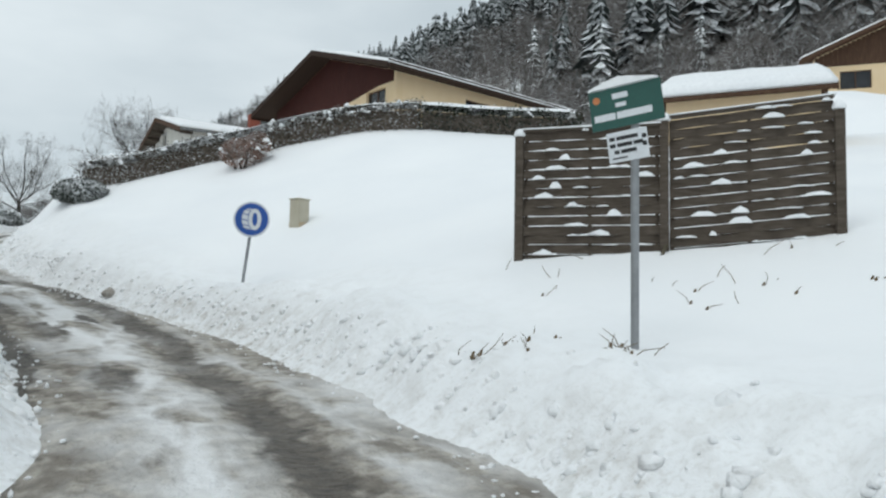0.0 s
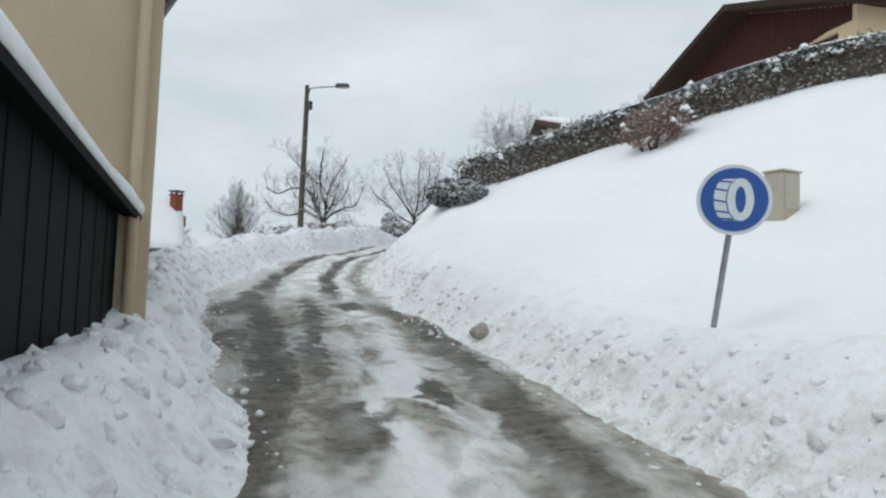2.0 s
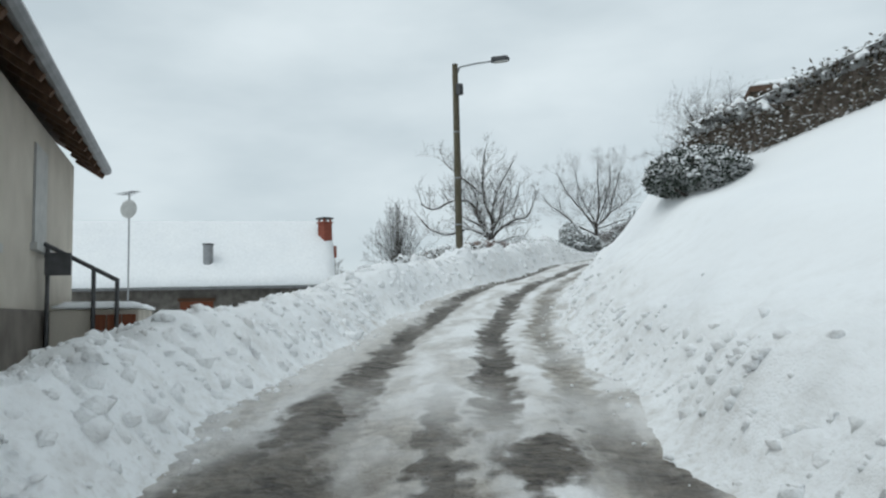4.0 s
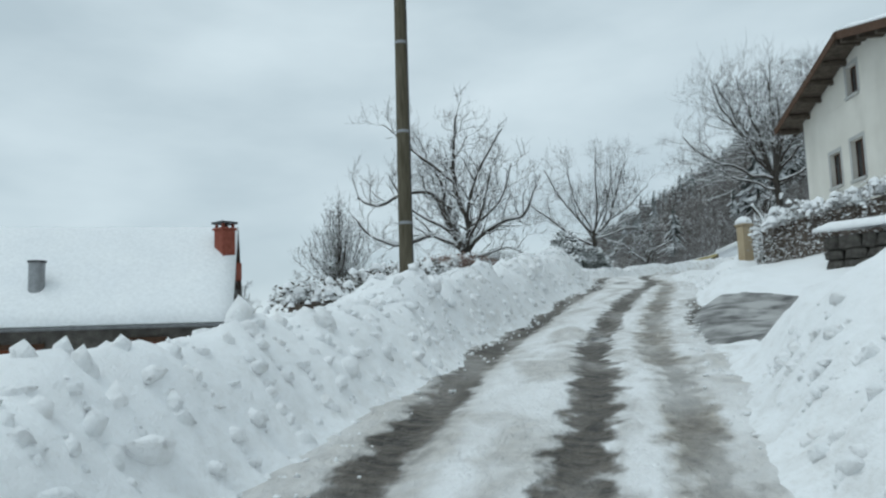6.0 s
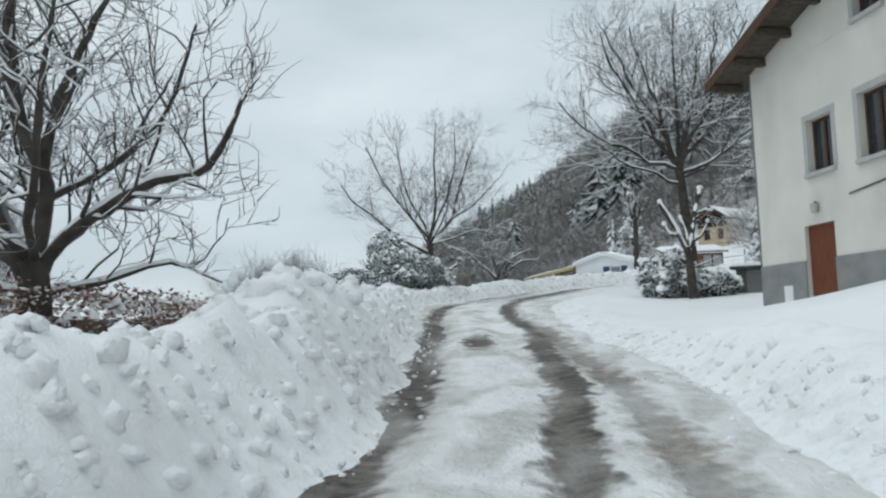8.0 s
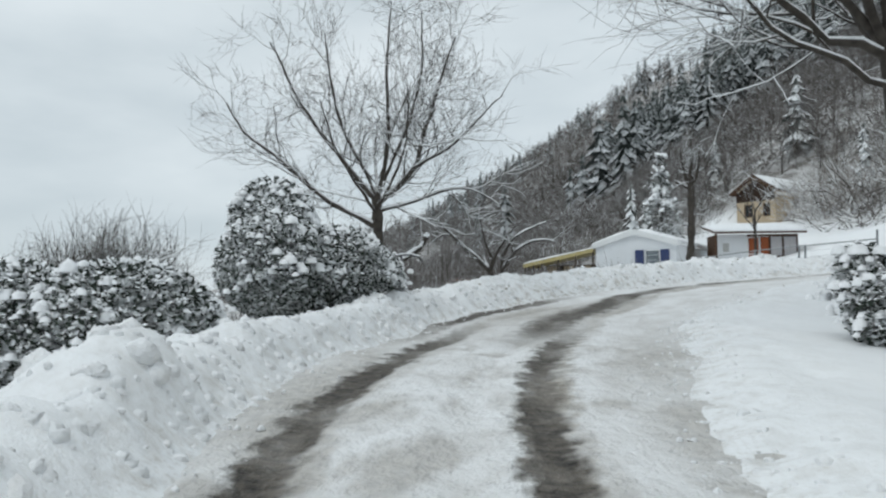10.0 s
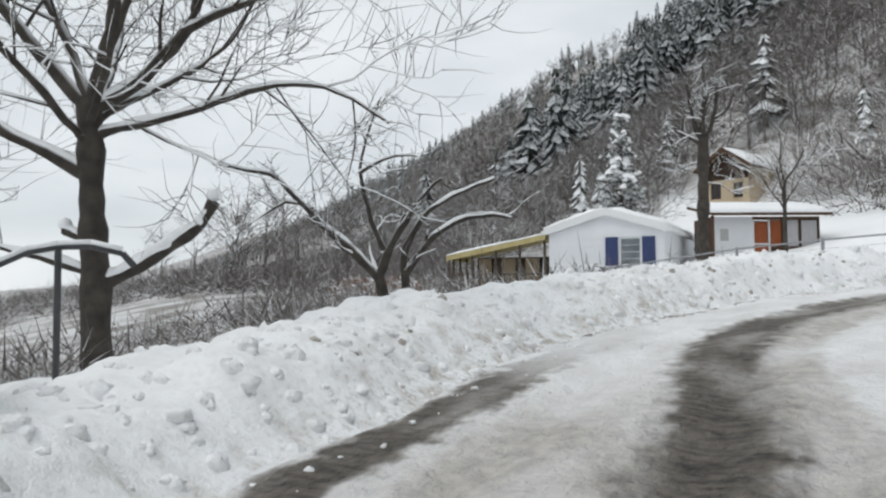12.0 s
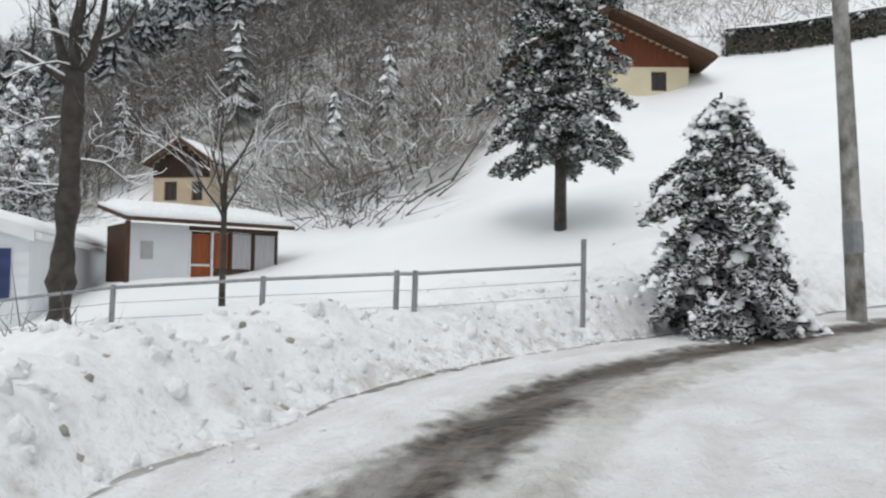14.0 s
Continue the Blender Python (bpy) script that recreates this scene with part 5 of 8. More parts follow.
def gable_house(name, m, length, depth, wall_h, rise, over, materials, label, base=-1.5, holes=None, snow=0.22, gable_over=0.8, category="house",
                gable_clad=None, clad_from=None, thick=0.35, group=""):
    """A house in its own frame: the gable wall runs along x at y = 0, facing -y, and the ridge goes back along y. wall_h: to the eaves."""
    holes = holes or {}
    root = thing(name, m, label, category, group)
    wall_m, roof_m, trim_m = materials
    poses = {"front": pose(0, 0, 0), "back": pose(length, depth, 0, 0, 0, 180), "left": pose(0, depth, 0, 0, 0, -90), "right": pose(length, 0, 0, 0, 0, 90)}
    for side in ("front", "back", "left", "right"):
        ln = length if side in ("front", "back") else depth
        gb = [(0, wall_h), (ln, wall_h), (ln / 2, wall_h + rise)] if side in ("front", "back") else None
        if side in ("left", "right"):
            mm = poses[side] @ pose(thick, 0, 0)
            bmw = wall_bm(ln - 2 * thick, wall_h, thick, [(a - thick, b, c - thick, d) for a, b, c, d, *_ in holes.get(side, ())], base)
        else:
            mm = poses[side]
            bmw = wall_bm(ln, wall_h, thick, [h[:4] for h in holes.get(side, ())], base, gb)
        placed(part("wall", bmw, wall_m, root), mm)
        for h in holes.get(side, ()):
            kw = h[4] if len(h) > 4 else {}
            window_in(root, poses[side], *h[:4], kw.get("recess", 0.14), kw.get("frame", trim_m), kw.get("bars", 1), kw.get("sill", True), kw.get("surround"), kw.get("glass", "glass"), kw.get("shutters"), kw.get("curtain", False))
    sl = rise / (length / 2)
    if gable_clad:
        nb = int(length / 0.3)
        for k in range(nb):
            x0, x1 = length * k / nb + 0.004, length * (k + 1) / nb - 0.004
            hi = wall_h + sl * min(x0, length - x1)
            bm = bmesh.new()
            prism_bm(bm, [(x0, clad_from), (x1, clad_from), (x1, hi - 0.02), (x0, hi - 0.02)], -0.04, -0.005)
            part("plank", bm, gable_clad, root)
    ez = wall_h - sl * over
    t = 0.16
    for sgn in (0, 1):
        xe = -over if sgn == 0 else length + over
        p, q, r = (xe, -gable_over, ez), (xe, depth + gable_over, ez), (length / 2, depth + gable_over, wall_h + rise)
        part("roof", slab(p, q, r, t), roof_m, root)
        if snow:
            part("roof_snow", snow_sheet(p, q, r, snow, t + 0.004), "roof_snow", root, "thick snow on the roof", smooth=True)
        # barge board and gutter
        for yy in (-gable_over - 0.035, depth + gable_over):
            bm = bmesh.new()
            e0, e1 = Vector((xe, yy, ez - 0.05)), Vector((length / 2, yy, wall_h + rise - 0.05))
            vs = [e0, e1, e1 + Vector((0, 0, 0.26)), e0 + Vector((0, 0, 0.26))]
            a = [bm.verts.new(v) for v in vs]
            b = [bm.verts.new(v + Vector((0, 0.03, 0))) for v in vs]
            bm.faces.new(a)
            bm.faces.new(b[::-1])
            for i in range(4):
                bm.faces.new((a[i], b[i], b[(i + 1) % 4], a[(i + 1) % 4]))
            part("barge_board", bm, trim_m, root)
        part("gutter", tube((xe + (0.07 if sgn else -0.07), -gable_over, ez + 0.06), (xe + (0.07 if sgn else -0.07), depth + gable_over, ez + 0.06), 0.07, sides=8), trim_m, root)
    return root


def frame_pose(origin, along):
    """A pose at origin whose x runs along the plan direction given (dx, dy)."""
    return pose(*origin, 0, 0, math.degrees(math.atan2(along[1], along[0])))


# chalet above the hedge: cream walls, dark red gable, low roof; its eave corner is nearest to the junction
def cream_chalet():
    # gable along the line from the near corner away to the north-west
    near, far = Vector((-2.2, 32.0)), Vector((-10.9, 41.9))
    ln = 10.9
    d = (near - far).normalized()
    o = near - d * ln
    m = frame_pose((o.x, o.y, 8.5), d)
    win = dict(frame="brown_wood", sill=False)
    root = gable_house("chalet", m, ln, 11.0, 2.75, 1.75, 0.85, ("cream", "dark_brown", "dark_brown"),
                       "cream rendered chalet with dark red gable and snowy low roof",
                       holes={"front": [(5.2, 0.9, 6.6, 1.9, win), (8.6, 0.5, 10.1, 2.15, win)], "right": [(4.2, 1.2, 5.9, 2.25, dict(frame="brown_wood", sill=False, curtain=True)), (8.0, 1.2, 9.6, 2.0, win)]}, gable_over=1.1)
    # deep dark fascia boards under the eaves
    for x in (-0.91, ln + 0.87):
        part("fascia", box(x, -1.1, 2.36, x + 0.04, 12.1, 2.80), "dark_brown", root, "dark brown fascia board")
    # boarding of the gable, one plank beside the other
    for k in range(43):
        x = 0.05 + k * 0.248
        hi = 2.75 + 1.75 * (1 - abs(x + 0.12 - ln / 2) / (ln / 2))
        lo = 1.0 + 1.3 * min(1.0, x / 9.5)
        if hi - lo > 0.1:
            bm = bmesh.new()
            prism_bm(bm, [(x, lo), (x + 0.236, lo), (x + 0.236, hi - 0.02), (x, hi - 0.02)], -0.035, -0.004)
            part("plank", bm, "red_wood", root)
    return root


cream_chalet()


# tall white house beside the road, its gable to the road
def white_house():
    c = Vector((-22.05, 53.86))
    d = Vector((0.565, -0.825)).normalized()
    ln, depth, wh, rise, th = 11.2, 9.5, 6.2, 1.55, 0.4
    root = thing("house", frame_pose((c.x, c.y, 5.0), d), "tall off-white rendered house with grey plinth and snowy roof", "house")
    lower = [(2.25, 3.05, 3.15, 4.3), (4.05, 3.0, 4.98, 4.4), (7.2, 3.0, 8.1, 4.4)]
    upper = (4.15, 6.0, 4.95, 7.05)
    door = (1.9, -0.03, 3.0, 1.86)
    sl = rise / (ln / 2)
    top = lambda x: wh + sl * min(x, ln - x)
    part("wall", wall_bm(ln, 5.9, th, lower + [door], -1.2), "white_render", root)
    bm = bmesh.new()
    x0, z0, x1, z1 = upper
    prism_bm(bm, [(0, 5.904), (x0, 5.904), (x0, top(x0)), (0, wh)], 0, th)
    prism_bm(bm, [(x1, 5.904), (ln, 5.904), (ln, wh), (ln / 2, wh + rise), (x1, top(x1))], 0, th)
    prism_bm(bm, [(x0, 5.904), (x1, 5.904), (x1, z0), (x0, z0)], 0, th)
    prism_bm(bm, [(x0, z1), (x1, z1), (x1, top(x1)), (x0, top(x0))], 0, th)
    part("gable", bm, "white_render", root)
    part("plinth", wall_bm(ln, 1.05, 0.03, [(door[0], door[1], door[2], 1.05)], -1.2), "grey_plinth", root).matrix_local = pose(0, -0.034, 0)
    for mm, l2, off in ((pose(0, depth, 0, 0, 0, -90), depth, th), (pose(ln, 0, 0, 0, 0, 90), depth, th), (pose(ln, depth, 0, 0, 0, 180), ln, 0)):
        part("wall", wall_bm(l2 - 2 * off, wh, th, [], -1.2), "white_render", root).matrix_local = mm @ pose(off, 0, 0)
    for h in lower + [upper]:
        window_in(root, pose(0, 0, 0), *h, 0.16, "brown_wood", 1, True, "sill", curtain=True)
    dr = new("door")
    dr.parent = root
    dr.matrix_local = pose(door[0], 0, door[1])
    for k in range(7):
        part("board", box(0.008 + k * 0.156, 0.10, 0.0, 0.158 + k * 0.156, 0.15, 1.88), "orange_brown", dr)
    part("handle", tube((0.95, 0.06, 0.95), (0.95, 0.06, 1.12), 0.015), "dark_steel", dr)
    lp = new("wall_lamp")
    lp.parent = root
    lp.matrix_local = pose(2.45, -0.08, 2.12)
    part("globe", tube((0, 0, 0), (0, 0, 0.2), 0.07, 0.09), "sill", lp)
    part("arm", tube((0, 0.08, 0.22), (0, 0.0, 0.24), 0.02), "dark_steel", lp)
    part("vent_hatch", box(1.0, -0.06, 0.0, 1.35, -0.036, 0.5), "white_paint", root)
    part("cable", tube((3.6, -0.02, 2.35), (8.0, -0.02, 2.75), 0.018, sides=6), "dark_steel", root)
    ov, go, t = 0.75, 0.85, 0.18
    ez = wh - sl * ov
    for sgn in (0, 1):
        f = (lambda x: x) if sgn == 0 else (lambda x: ln - x)
        p, q, r = (f(-ov), -go, ez), (f(-ov), depth + go, ez), (f(ln / 2), depth + go, wh + rise)
        part("roof", slab(p, q, r, t), "old_wood", root)
        part("roof_snow", snow_sheet(p, q, r, 0.22, t + 0.004), "roof_snow", root, "thick snow on the roof", smooth=True)
        for k in range(6):
            x = f(-ov + 0.3 + k * (ln / 2 + ov - 0.5) / 5)
            z = wh + sl * (min(x, ln - x))
            part("purlin_end", box(x - 0.08, -go + 0.06, z - 0.22, x + 0.08, -0.005, z - 0.03), "old_wood", root)
        part("barge_board", slab((f(-ov), -go - 0.035, ez - 0.10), (f(ln / 2), -go - 0.035, wh + rise - 0.10), (f(ln / 2), -go - 0.035, wh + rise + 0.18), 0.03), "brown_wood", root)
        part("gutter", tube((f(-ov - 0.07), -go, ez + 0.06), (f(-ov - 0.07), depth + go, ez + 0.06), 0.07, sides=8), "zinc", root)
    part("downpipe", tube((-0.07, 0.05, -0.6), (-0.07, 0.05, ez - 0.05), 0.05, sides=8), "zinc", root)
    part("chimney", box(ln * 0.62, 5.0, wh + 0.6, ln * 0.62 + 0.6, 5.7, wh + rise + 1.0), "brick", root)
    return root


white_house()


# long old house close to the road at the bend; x runs along its face from the near corner
def roadside_house():
    c = Vector((-8.0, 10.55))
    d = Vector((-0.878, 0.479)).normalized()
    ln, depth = 14.4, 8.0
    z0, wh, th = 0.7, 4.35, 0.4
    root = thing("house", frame_pose((c.x, c.y, z0), d), "long old rendered house with peeling grey front and deep eaves", "house")
    wins = [(1.7, 2.75, 2.95, 4.05), (4.95, 2.7, 6.5, 4.05), (8.0, 2.4, 9.1, 4.0), (11.2, 2.6, 12.1, 4.0)]
    part("wall", wall_bm(ln, wh, th, wins, -1.0), "old_render", root)
    part("plinth", wall_bm(ln - 0.004, 1.70, 0.05, [], -1.0), "plinth", root).matrix_local = pose(0.002, -0.054, 0)
    gb = [(0, wh), (depth, wh), (depth / 2, wh + 2.6)]
    part("gable_wall", wall_bm(depth, wh, th, [], -1.0, gb), "tan", root, "plain tan rendered gable wall").matrix_local = pose(-th, depth, 0, 0, 0, -90)
    part("gable_wall", wall_bm(depth, wh, th, [], -1.0, gb), "old_render", root).matrix_local = pose(ln + th, 0, 0, 0, 0, 90)
    part("wall", wall_bm(ln, wh, th, [], -1.0), "old_render", root).matrix_local = pose(ln, depth, 0, 0, 0, 180)
    for k, w in enumerate(wins):
        ww = window_in(root, pose(0, 0, 0), *w, 0.05, "brown_wood", 0 if k > 1 else 1, True)
        if k > 1:
            part("closed_shutter", box(0.02, -0.03, 0.02, w[2] - w[0] - 0.02, 0.04, w[3] - w[1] - 0.02), "sill", ww)
    over, go = 0.45, 0.2
    sl = 2.6 / (depth / 2)
    ez = wh - sl * over + 0.25
    for sgn in (0, 1):
        ye = -over if sgn == 0 else depth + over
        p, q, r = (-th - go, ye, ez), (ln + th + go, ye, ez), (ln + th + go, depth / 2, wh + 2.6 + 0.25)
        part("roof", slab(p, q, r, 0.12), "brown_wood", root)
        part("roof_snow", snow_sheet(p, q, r, 0.2, 0.125), "roof_snow", root, "thick snow on the roof", smooth=True)
    part("gutter", tube((-th - go, -over - 0.08, ez + 0.02), (ln + th + go, -over - 0.08, ez + 0.02), 0.085, sides=10), "zinc", root)
    for k in range(27):
        x = -0.7 + k * 0.6
        part("rafter_end", slab((x, -over, ez - 0.14), (x + 0.11, -over, ez - 0.14), (x + 0.11, 0.0, ez - 0.14 + sl * over), 0.13), "brown_wood", root)
    # downpipe at the near corner
    bm = bmesh.new()
    tube_bm(bm, (-th + 0.1, -over - 0.05, ez - 0.02), (-th + 0.1, -0.5, ez - 0.22), 0.05, 0.05, 10)
    tube_bm(bm, (-th + 0.1, -0.5, ez - 0.22), (-th - 0.09, 0.16, ez - 0.32), 0.05, 0.05, 10)
    tube_bm(bm, (-th - 0.09, 0.16, ez - 0.30), (-th - 0.09, 0.16, -0.6), 0.05, 0.05, 10)
    part("downpipe", bm, "tan", root, smooth=True)
    mc = new("meter_cabinet")
    mc.parent = root
    mc.matrix_local = pose(6.3, 0, 0)
    part("body", box(0, -0.32, 1.45, 0.6, -0.06, 2.0), "old_render", mc, bevel=0.01)
    part("foot", box(0.08, -0.26, -0.2, 0.52, -0.06, 1.446), "plinth", mc)
    part("lid", box(-0.02, -0.34, 2.004, 0.62, -0.06, 2.03), "old_render", mc)
    part("wall_box", box(3.85, -0.06, 2.1, 4.05, -0.004, 2.45), "tan", root)
    return root


roadside_house()


# low terrace with railing at the far end of the old house
def terrace():
    d = Vector((-0.875, 0.485))
    o = Vector((-8.0, 10.55)) + d * 11.6
    root = thing("terrace", frame_pose((o.x, o.y, 0.7), d), "low rendered terrace with dark railing and snow by the old house", "terrace")
    part("wall", box(0.1, -1.25, -0.8, 3.4, -0.06, 1.70), "old_render", root, bevel=0.02)
    part("snow", snow_sheet((0.05, -1.3, 1.705), (3.45, -1.3, 1.705), (3.45, -0.1, 1.72), 0.10, 0.0, 0.15), "roof_snow", root, "snow lying on the terrace", smooth=True)
    for k in range(3):
        part("plank", box(0.04, -1.2 + k * 0.2, 0.9, 0.095, -1.02 + k * 0.2, 1.62), "orange_brown", root)
    part("panel", box(-0.06, -0.36, 2.18, -0.01, -0.02, 2.5), "dark_steel", root, "dark grey board", bevel=0.01)
    for y, top in ((-0.05, 2.60), (-0.64, 2.28), (-0.95, 2.11)):
        part("post", tube((0.02, y, 0.2), (0.02, y, top), 0.03, sides=8), "dark_steel", root)
    part("handrail", tube((0.02, 0.0, 2.63), (0.02, -0.97, 2.10), 0.032, sides=8), "dark_steel", root, "dark steel handrail")
    return root


terrace()


# black boarded lean-to against the gable
def black_lean_to():
    a, b = Vector((-4.85, 6.95)), Vector((-7.88, 10.25))
    d = (b - a).normalized()
    ln = (b - a).length
    root = thing("lean_to_shed", frame_pose((a.x, a.y, 0.2), d), "black bitumen-boarded lean-to with snow on its roof edge", "shed")
    h1, h0 = 1.95, 2.38          # height at the far and at the near end
    n = int(ln / 0.19)
    for k in range(n):
        x0, x1 = ln * k / n, ln * (k + 1) / n - 0.006
        za, zb = h0 + (h1 - h0) * x0 / ln, h0 + (h1 - h0) * x1 / ln
        bm = bmesh.new()
        prism_bm(bm, [(x0, -0.7), (x1, -0.7), (x1, zb), (x0, za)], 0.006 * (k % 2), 0.04)
        part("board", bm, "black", root)
    part("back", box(0.05, 0.045, -0.7, ln, 0.08, 1.9), "black", root)
    dp = 2.6
    n = int(dp / 0.2)
    for k in range(n):
        y0, y1 = 0.05 + dp * k / n, 0.05 + dp * (k + 1) / n - 0.006
        bm = bmesh.new()
        vs = [(0, y0, -0.7), (0, y1, -0.7), (0, y1, h0 + y1 * 0.3), (0, y0, h0 + y0 * 0.3)]
        p = [bm.verts.new(v) for v in vs]
        q = [bm.verts.new((v[0] - 0.03 - 0.006 * (k % 2), v[1], v[2])) for v in vs]
        bm.faces.new(p)
        bm.faces.new(q[::-1])
        for i in range(4):
            bm.faces.new((p[i], q[i], q[(i + 1) % 4], p[(i + 1) % 4]))
        part("end_board", bm, "black", root)
    part("end_lining", box(0.004, 0.1, -0.7, 0.03, 2.6, 2.2), "black", root)
    p, q, r = (-0.2, -0.16, h0 - 0.05), (ln + 0.05, -0.16, h1 - 0.05), (ln + 0.05, dp, h1 - 0.05 + (dp + 0.16) * 0.3)
    part("roof", slab(p, q, r, 0.05), "black", root)
    part("roof_snow", snow_sheet(p, q, r, 0.19, 0.055, 0.12), "roof_snow", root, "snow overhanging the eaves", smooth=True)
    return root


black_lean_to()


# snow-roofed house below the road, with its brick chimney
def lower_house():
    # ridge runs along the road's fall; the far gable end is on the north side
    rd = Vector((-0.6, -0.8))      # ridge direction, away from the gable end seen
    side = Vector((0.8, -0.6))
    ln = 17.0
    zr, ze, zb = 7.1, 3.55, 0.5
    o = Vector((-38.46, 37.12))
    root = thing("house", pose(o.x, o.y, 0), "grey stone house with a wide snow-covered roof", "house")
    g = lambda a, s, z: (rd.x * a + side.x * s, rd.y * a + side.y * s, z)
    for s in (1, -1):
        p, q, r = g(-0.5, s * 4.3, ze), g(ln, s * 4.3, ze), g(ln, 0, zr)
        part("roof", slab(p, q, r, 0.14), "dark_brown", root)
        part("roof_snow", snow_sheet(p, q, r, 0.25, 0.145, 0.5), "roof_snow", root, "smooth deep snow", smooth=True)
        bm = bmesh.new()
        c = [g(0.0, s * 3.7, zb), g(ln - 0.5, s * 3.7, zb), g(ln - 0.5, s * 3.4, zb), g(0.0, s * 3.4, zb)]
        a = [bm.verts.new(v) for v in c]
        b = [bm.verts.new((v[0], v[1], ze + 0.30)) for v in c]
        bm.faces.new(a)
        bm.faces.new(b[::-1])
        for i in range(4):
            bm.faces.new((a[i], b[i], b[(i + 1) % 4], a[(i + 1) % 4]))
        part("wall", bm, "stone", root)
        part("gutter", tube(g(-0.5, s * 4.36, ze + 0.05), g(ln, s * 4.36, ze + 0.05), 0.07, sides=8), "zinc", root)
    for a0 in (0.0, ln - 0.9):
        bm = bmesh.new()
        ol = [(-3.4, zb), (3.4, zb), (3.4, ze + 0.45), (0, zr - 0.12), (-3.4, ze + 0.45)]
        a = [bm.verts.new(g(a0, s, z)) for s, z in ol]
        b = [bm.verts.new(g(a0 + 0.35, s, z)) for s, z in ol]
        bm.faces.new(a)
        bm.faces.new(b[::-1])
        for i in range(5):
            bm.faces.new((a[i], b[i], b[(i + 1) % 5], a[(i + 1) % 5]))
        part("gable_wall", bm, "old_wood", root)
    # doors and windows of the road side
    for k, (a0, w, zz, hh, mt) in enumerate(((1.6, 1.0, 1.2, 1.9, "orange_brown"), (5.2, 1.5, 1.3, 1.7, "orange_brown"), (8.4, 0.9, 1.6, 1.2, "glass"), (11.5, 1.2, 1.6, 1.2, "orange_brown"))):
        p = Vector(g(a0, 3.72, zz))
        wdw = new("window")
        wdw.parent = root
        wdw.matrix_local = frame_pose(p, (rd.x, rd.y)) @ pose(0, 0, 0)
        part("shutter", box(0, -0.05 if False else 0.0, 0, w, 0.06, hh), mt, wdw)
        part("pane", box(w * 0.3, 0.062, hh * 0.15, w * 0.7, 0.075, hh * 0.9), "glass", wdw)
        part("lintel", box(-0.1, 0.0, hh + 0.01, w + 0.1, 0.08, hh + 0.16), "brown_wood", wdw)
    # chimneys
    ch = new("chimney")
    ch.parent = root
    ch.matrix_local = pose(*g(-0.1, 1.6, -0.35))
    part("flashing", box(-0.42, -0.42, 5.5, 0.42, 0.42, 6.12), "brick", ch, bevel=0.01)
    part("shaft", box(-0.26, -0.26, 5.2, 0.26, 0.26, 7.30), "brick", ch, bevel=0.01)
    part("crown", box(-0.31, -0.31, 7.305, 0.31, 0.31, 7.38), "brick", ch)
    for k, (a, b) in enumerate(((-0.24, -0.24), (0.16, -0.24), (-0.24, 0.16), (0.16, 0.16))):
        part("leg", box(a, b, 7.384, a + 0.08, b + 0.08, 7.52), "brick", ch)
    part("cap", box(-0.33, -0.33, 7.524, 0.33, 0.33, 7.60), "dark_steel", ch)
    ch = new("flue")
    ch.parent = root
    ch.matrix_local = pose(*g(5.5, 3.3, 0))
    part("shaft", tube((0, 0, 4.0), (0, 0, 5.7), 0.24, sides=14), "steel", ch, "grey metal flue")
    part("cowl", tube((0, 0, 5.71), (0, 0, 5.77), 0.28, sides=14), "dark_steel", ch)
    for a0 in (4.6, 8.2):
        part("snow_guard", tube(g(a0, 2.3, 5.40), g(a0 + 1.4, 2.3, 5.40), 0.05, sides=6), "dark_steel", root)
    return root


lower_house()


def sat_dish():
    root = thing("satellite_dish", pose(-33.2, 24.2, 5.65), "grey satellite dish and aerial on a mast", "antenna")
    part("mast", tube((0, 0, -3), (0, 0, 1.2), 0.03), "steel", root)
    bm = bmesh.new()
    bmesh.ops.create_uvsphere(bm, u_segments=16, v_segments=10, radius=0.42)
    bmesh.ops.delete(bm, geom=[v for v in bm.verts if v.co.z > -0.2], context="VERTS")
    for v in bm.verts:
        v.co = Vector((v.co.x, v.co.z * 0.6 + 0.2, v.co.y))
    part("dish", bm, "sill", root).matrix_local = pose(0.1, -0.1, 0.55, 0, 0, 30)
    bm = bmesh.new()
    tube_bm(bm, (-0.6, 0, 1.15), (0.6, 0, 1.15), 0.015, 0.015, 6)
    for k in range(7):
        tube_bm(bm, (-0.5 + k * 0.17, -0.3 + 0.02 * k, 1.15), (-0.5 + k * 0.17, 0.3 - 0.02 * k, 1.15), 0.01, 0.01, 5)
    part("aerial", bm, "steel", root)


sat_dish()


# mobile home at the bend: white gable with blue shutters, yellow-edged awning
def mobile_home():
    L, R = Vector((-36.18, 82.9)), Vector((-32.18, 82.55))
    d = (R - L).normalized()
    w = (R - L).length
    zb = 6.40
    m = frame_pose((L.x, L.y, zb), d)
    blue = dict(glass="pale_glass", frame="white_paint", recess=0.05, sill=False, shutters="blue_paint", bars=0, curtain=True)
    root = gable_house("mobile_home", m, w, 8.5, 2.2, 0.60, 0.12, ("white_panel", "white_paint", "white_paint"),
                       "white clad mobile home with dark blue shutters and snowy roof", base=-0.6, snow=0.18, gable_over=0.12, thick=0.12,
                       holes={"front": [(2.48, 1.0, 3.24, 1.98, blue)], "left": [(7.2, 1.0, 7.8, 1.98, blue)]}, category="mobile home")
    for k in range(9):
        part("cladding_joint", box(0.0, -0.016, 0.05 + k * 0.235, w, -0.004, 0.062 + k * 0.235), "white_panel", root)
    return m


mh = mobile_home()


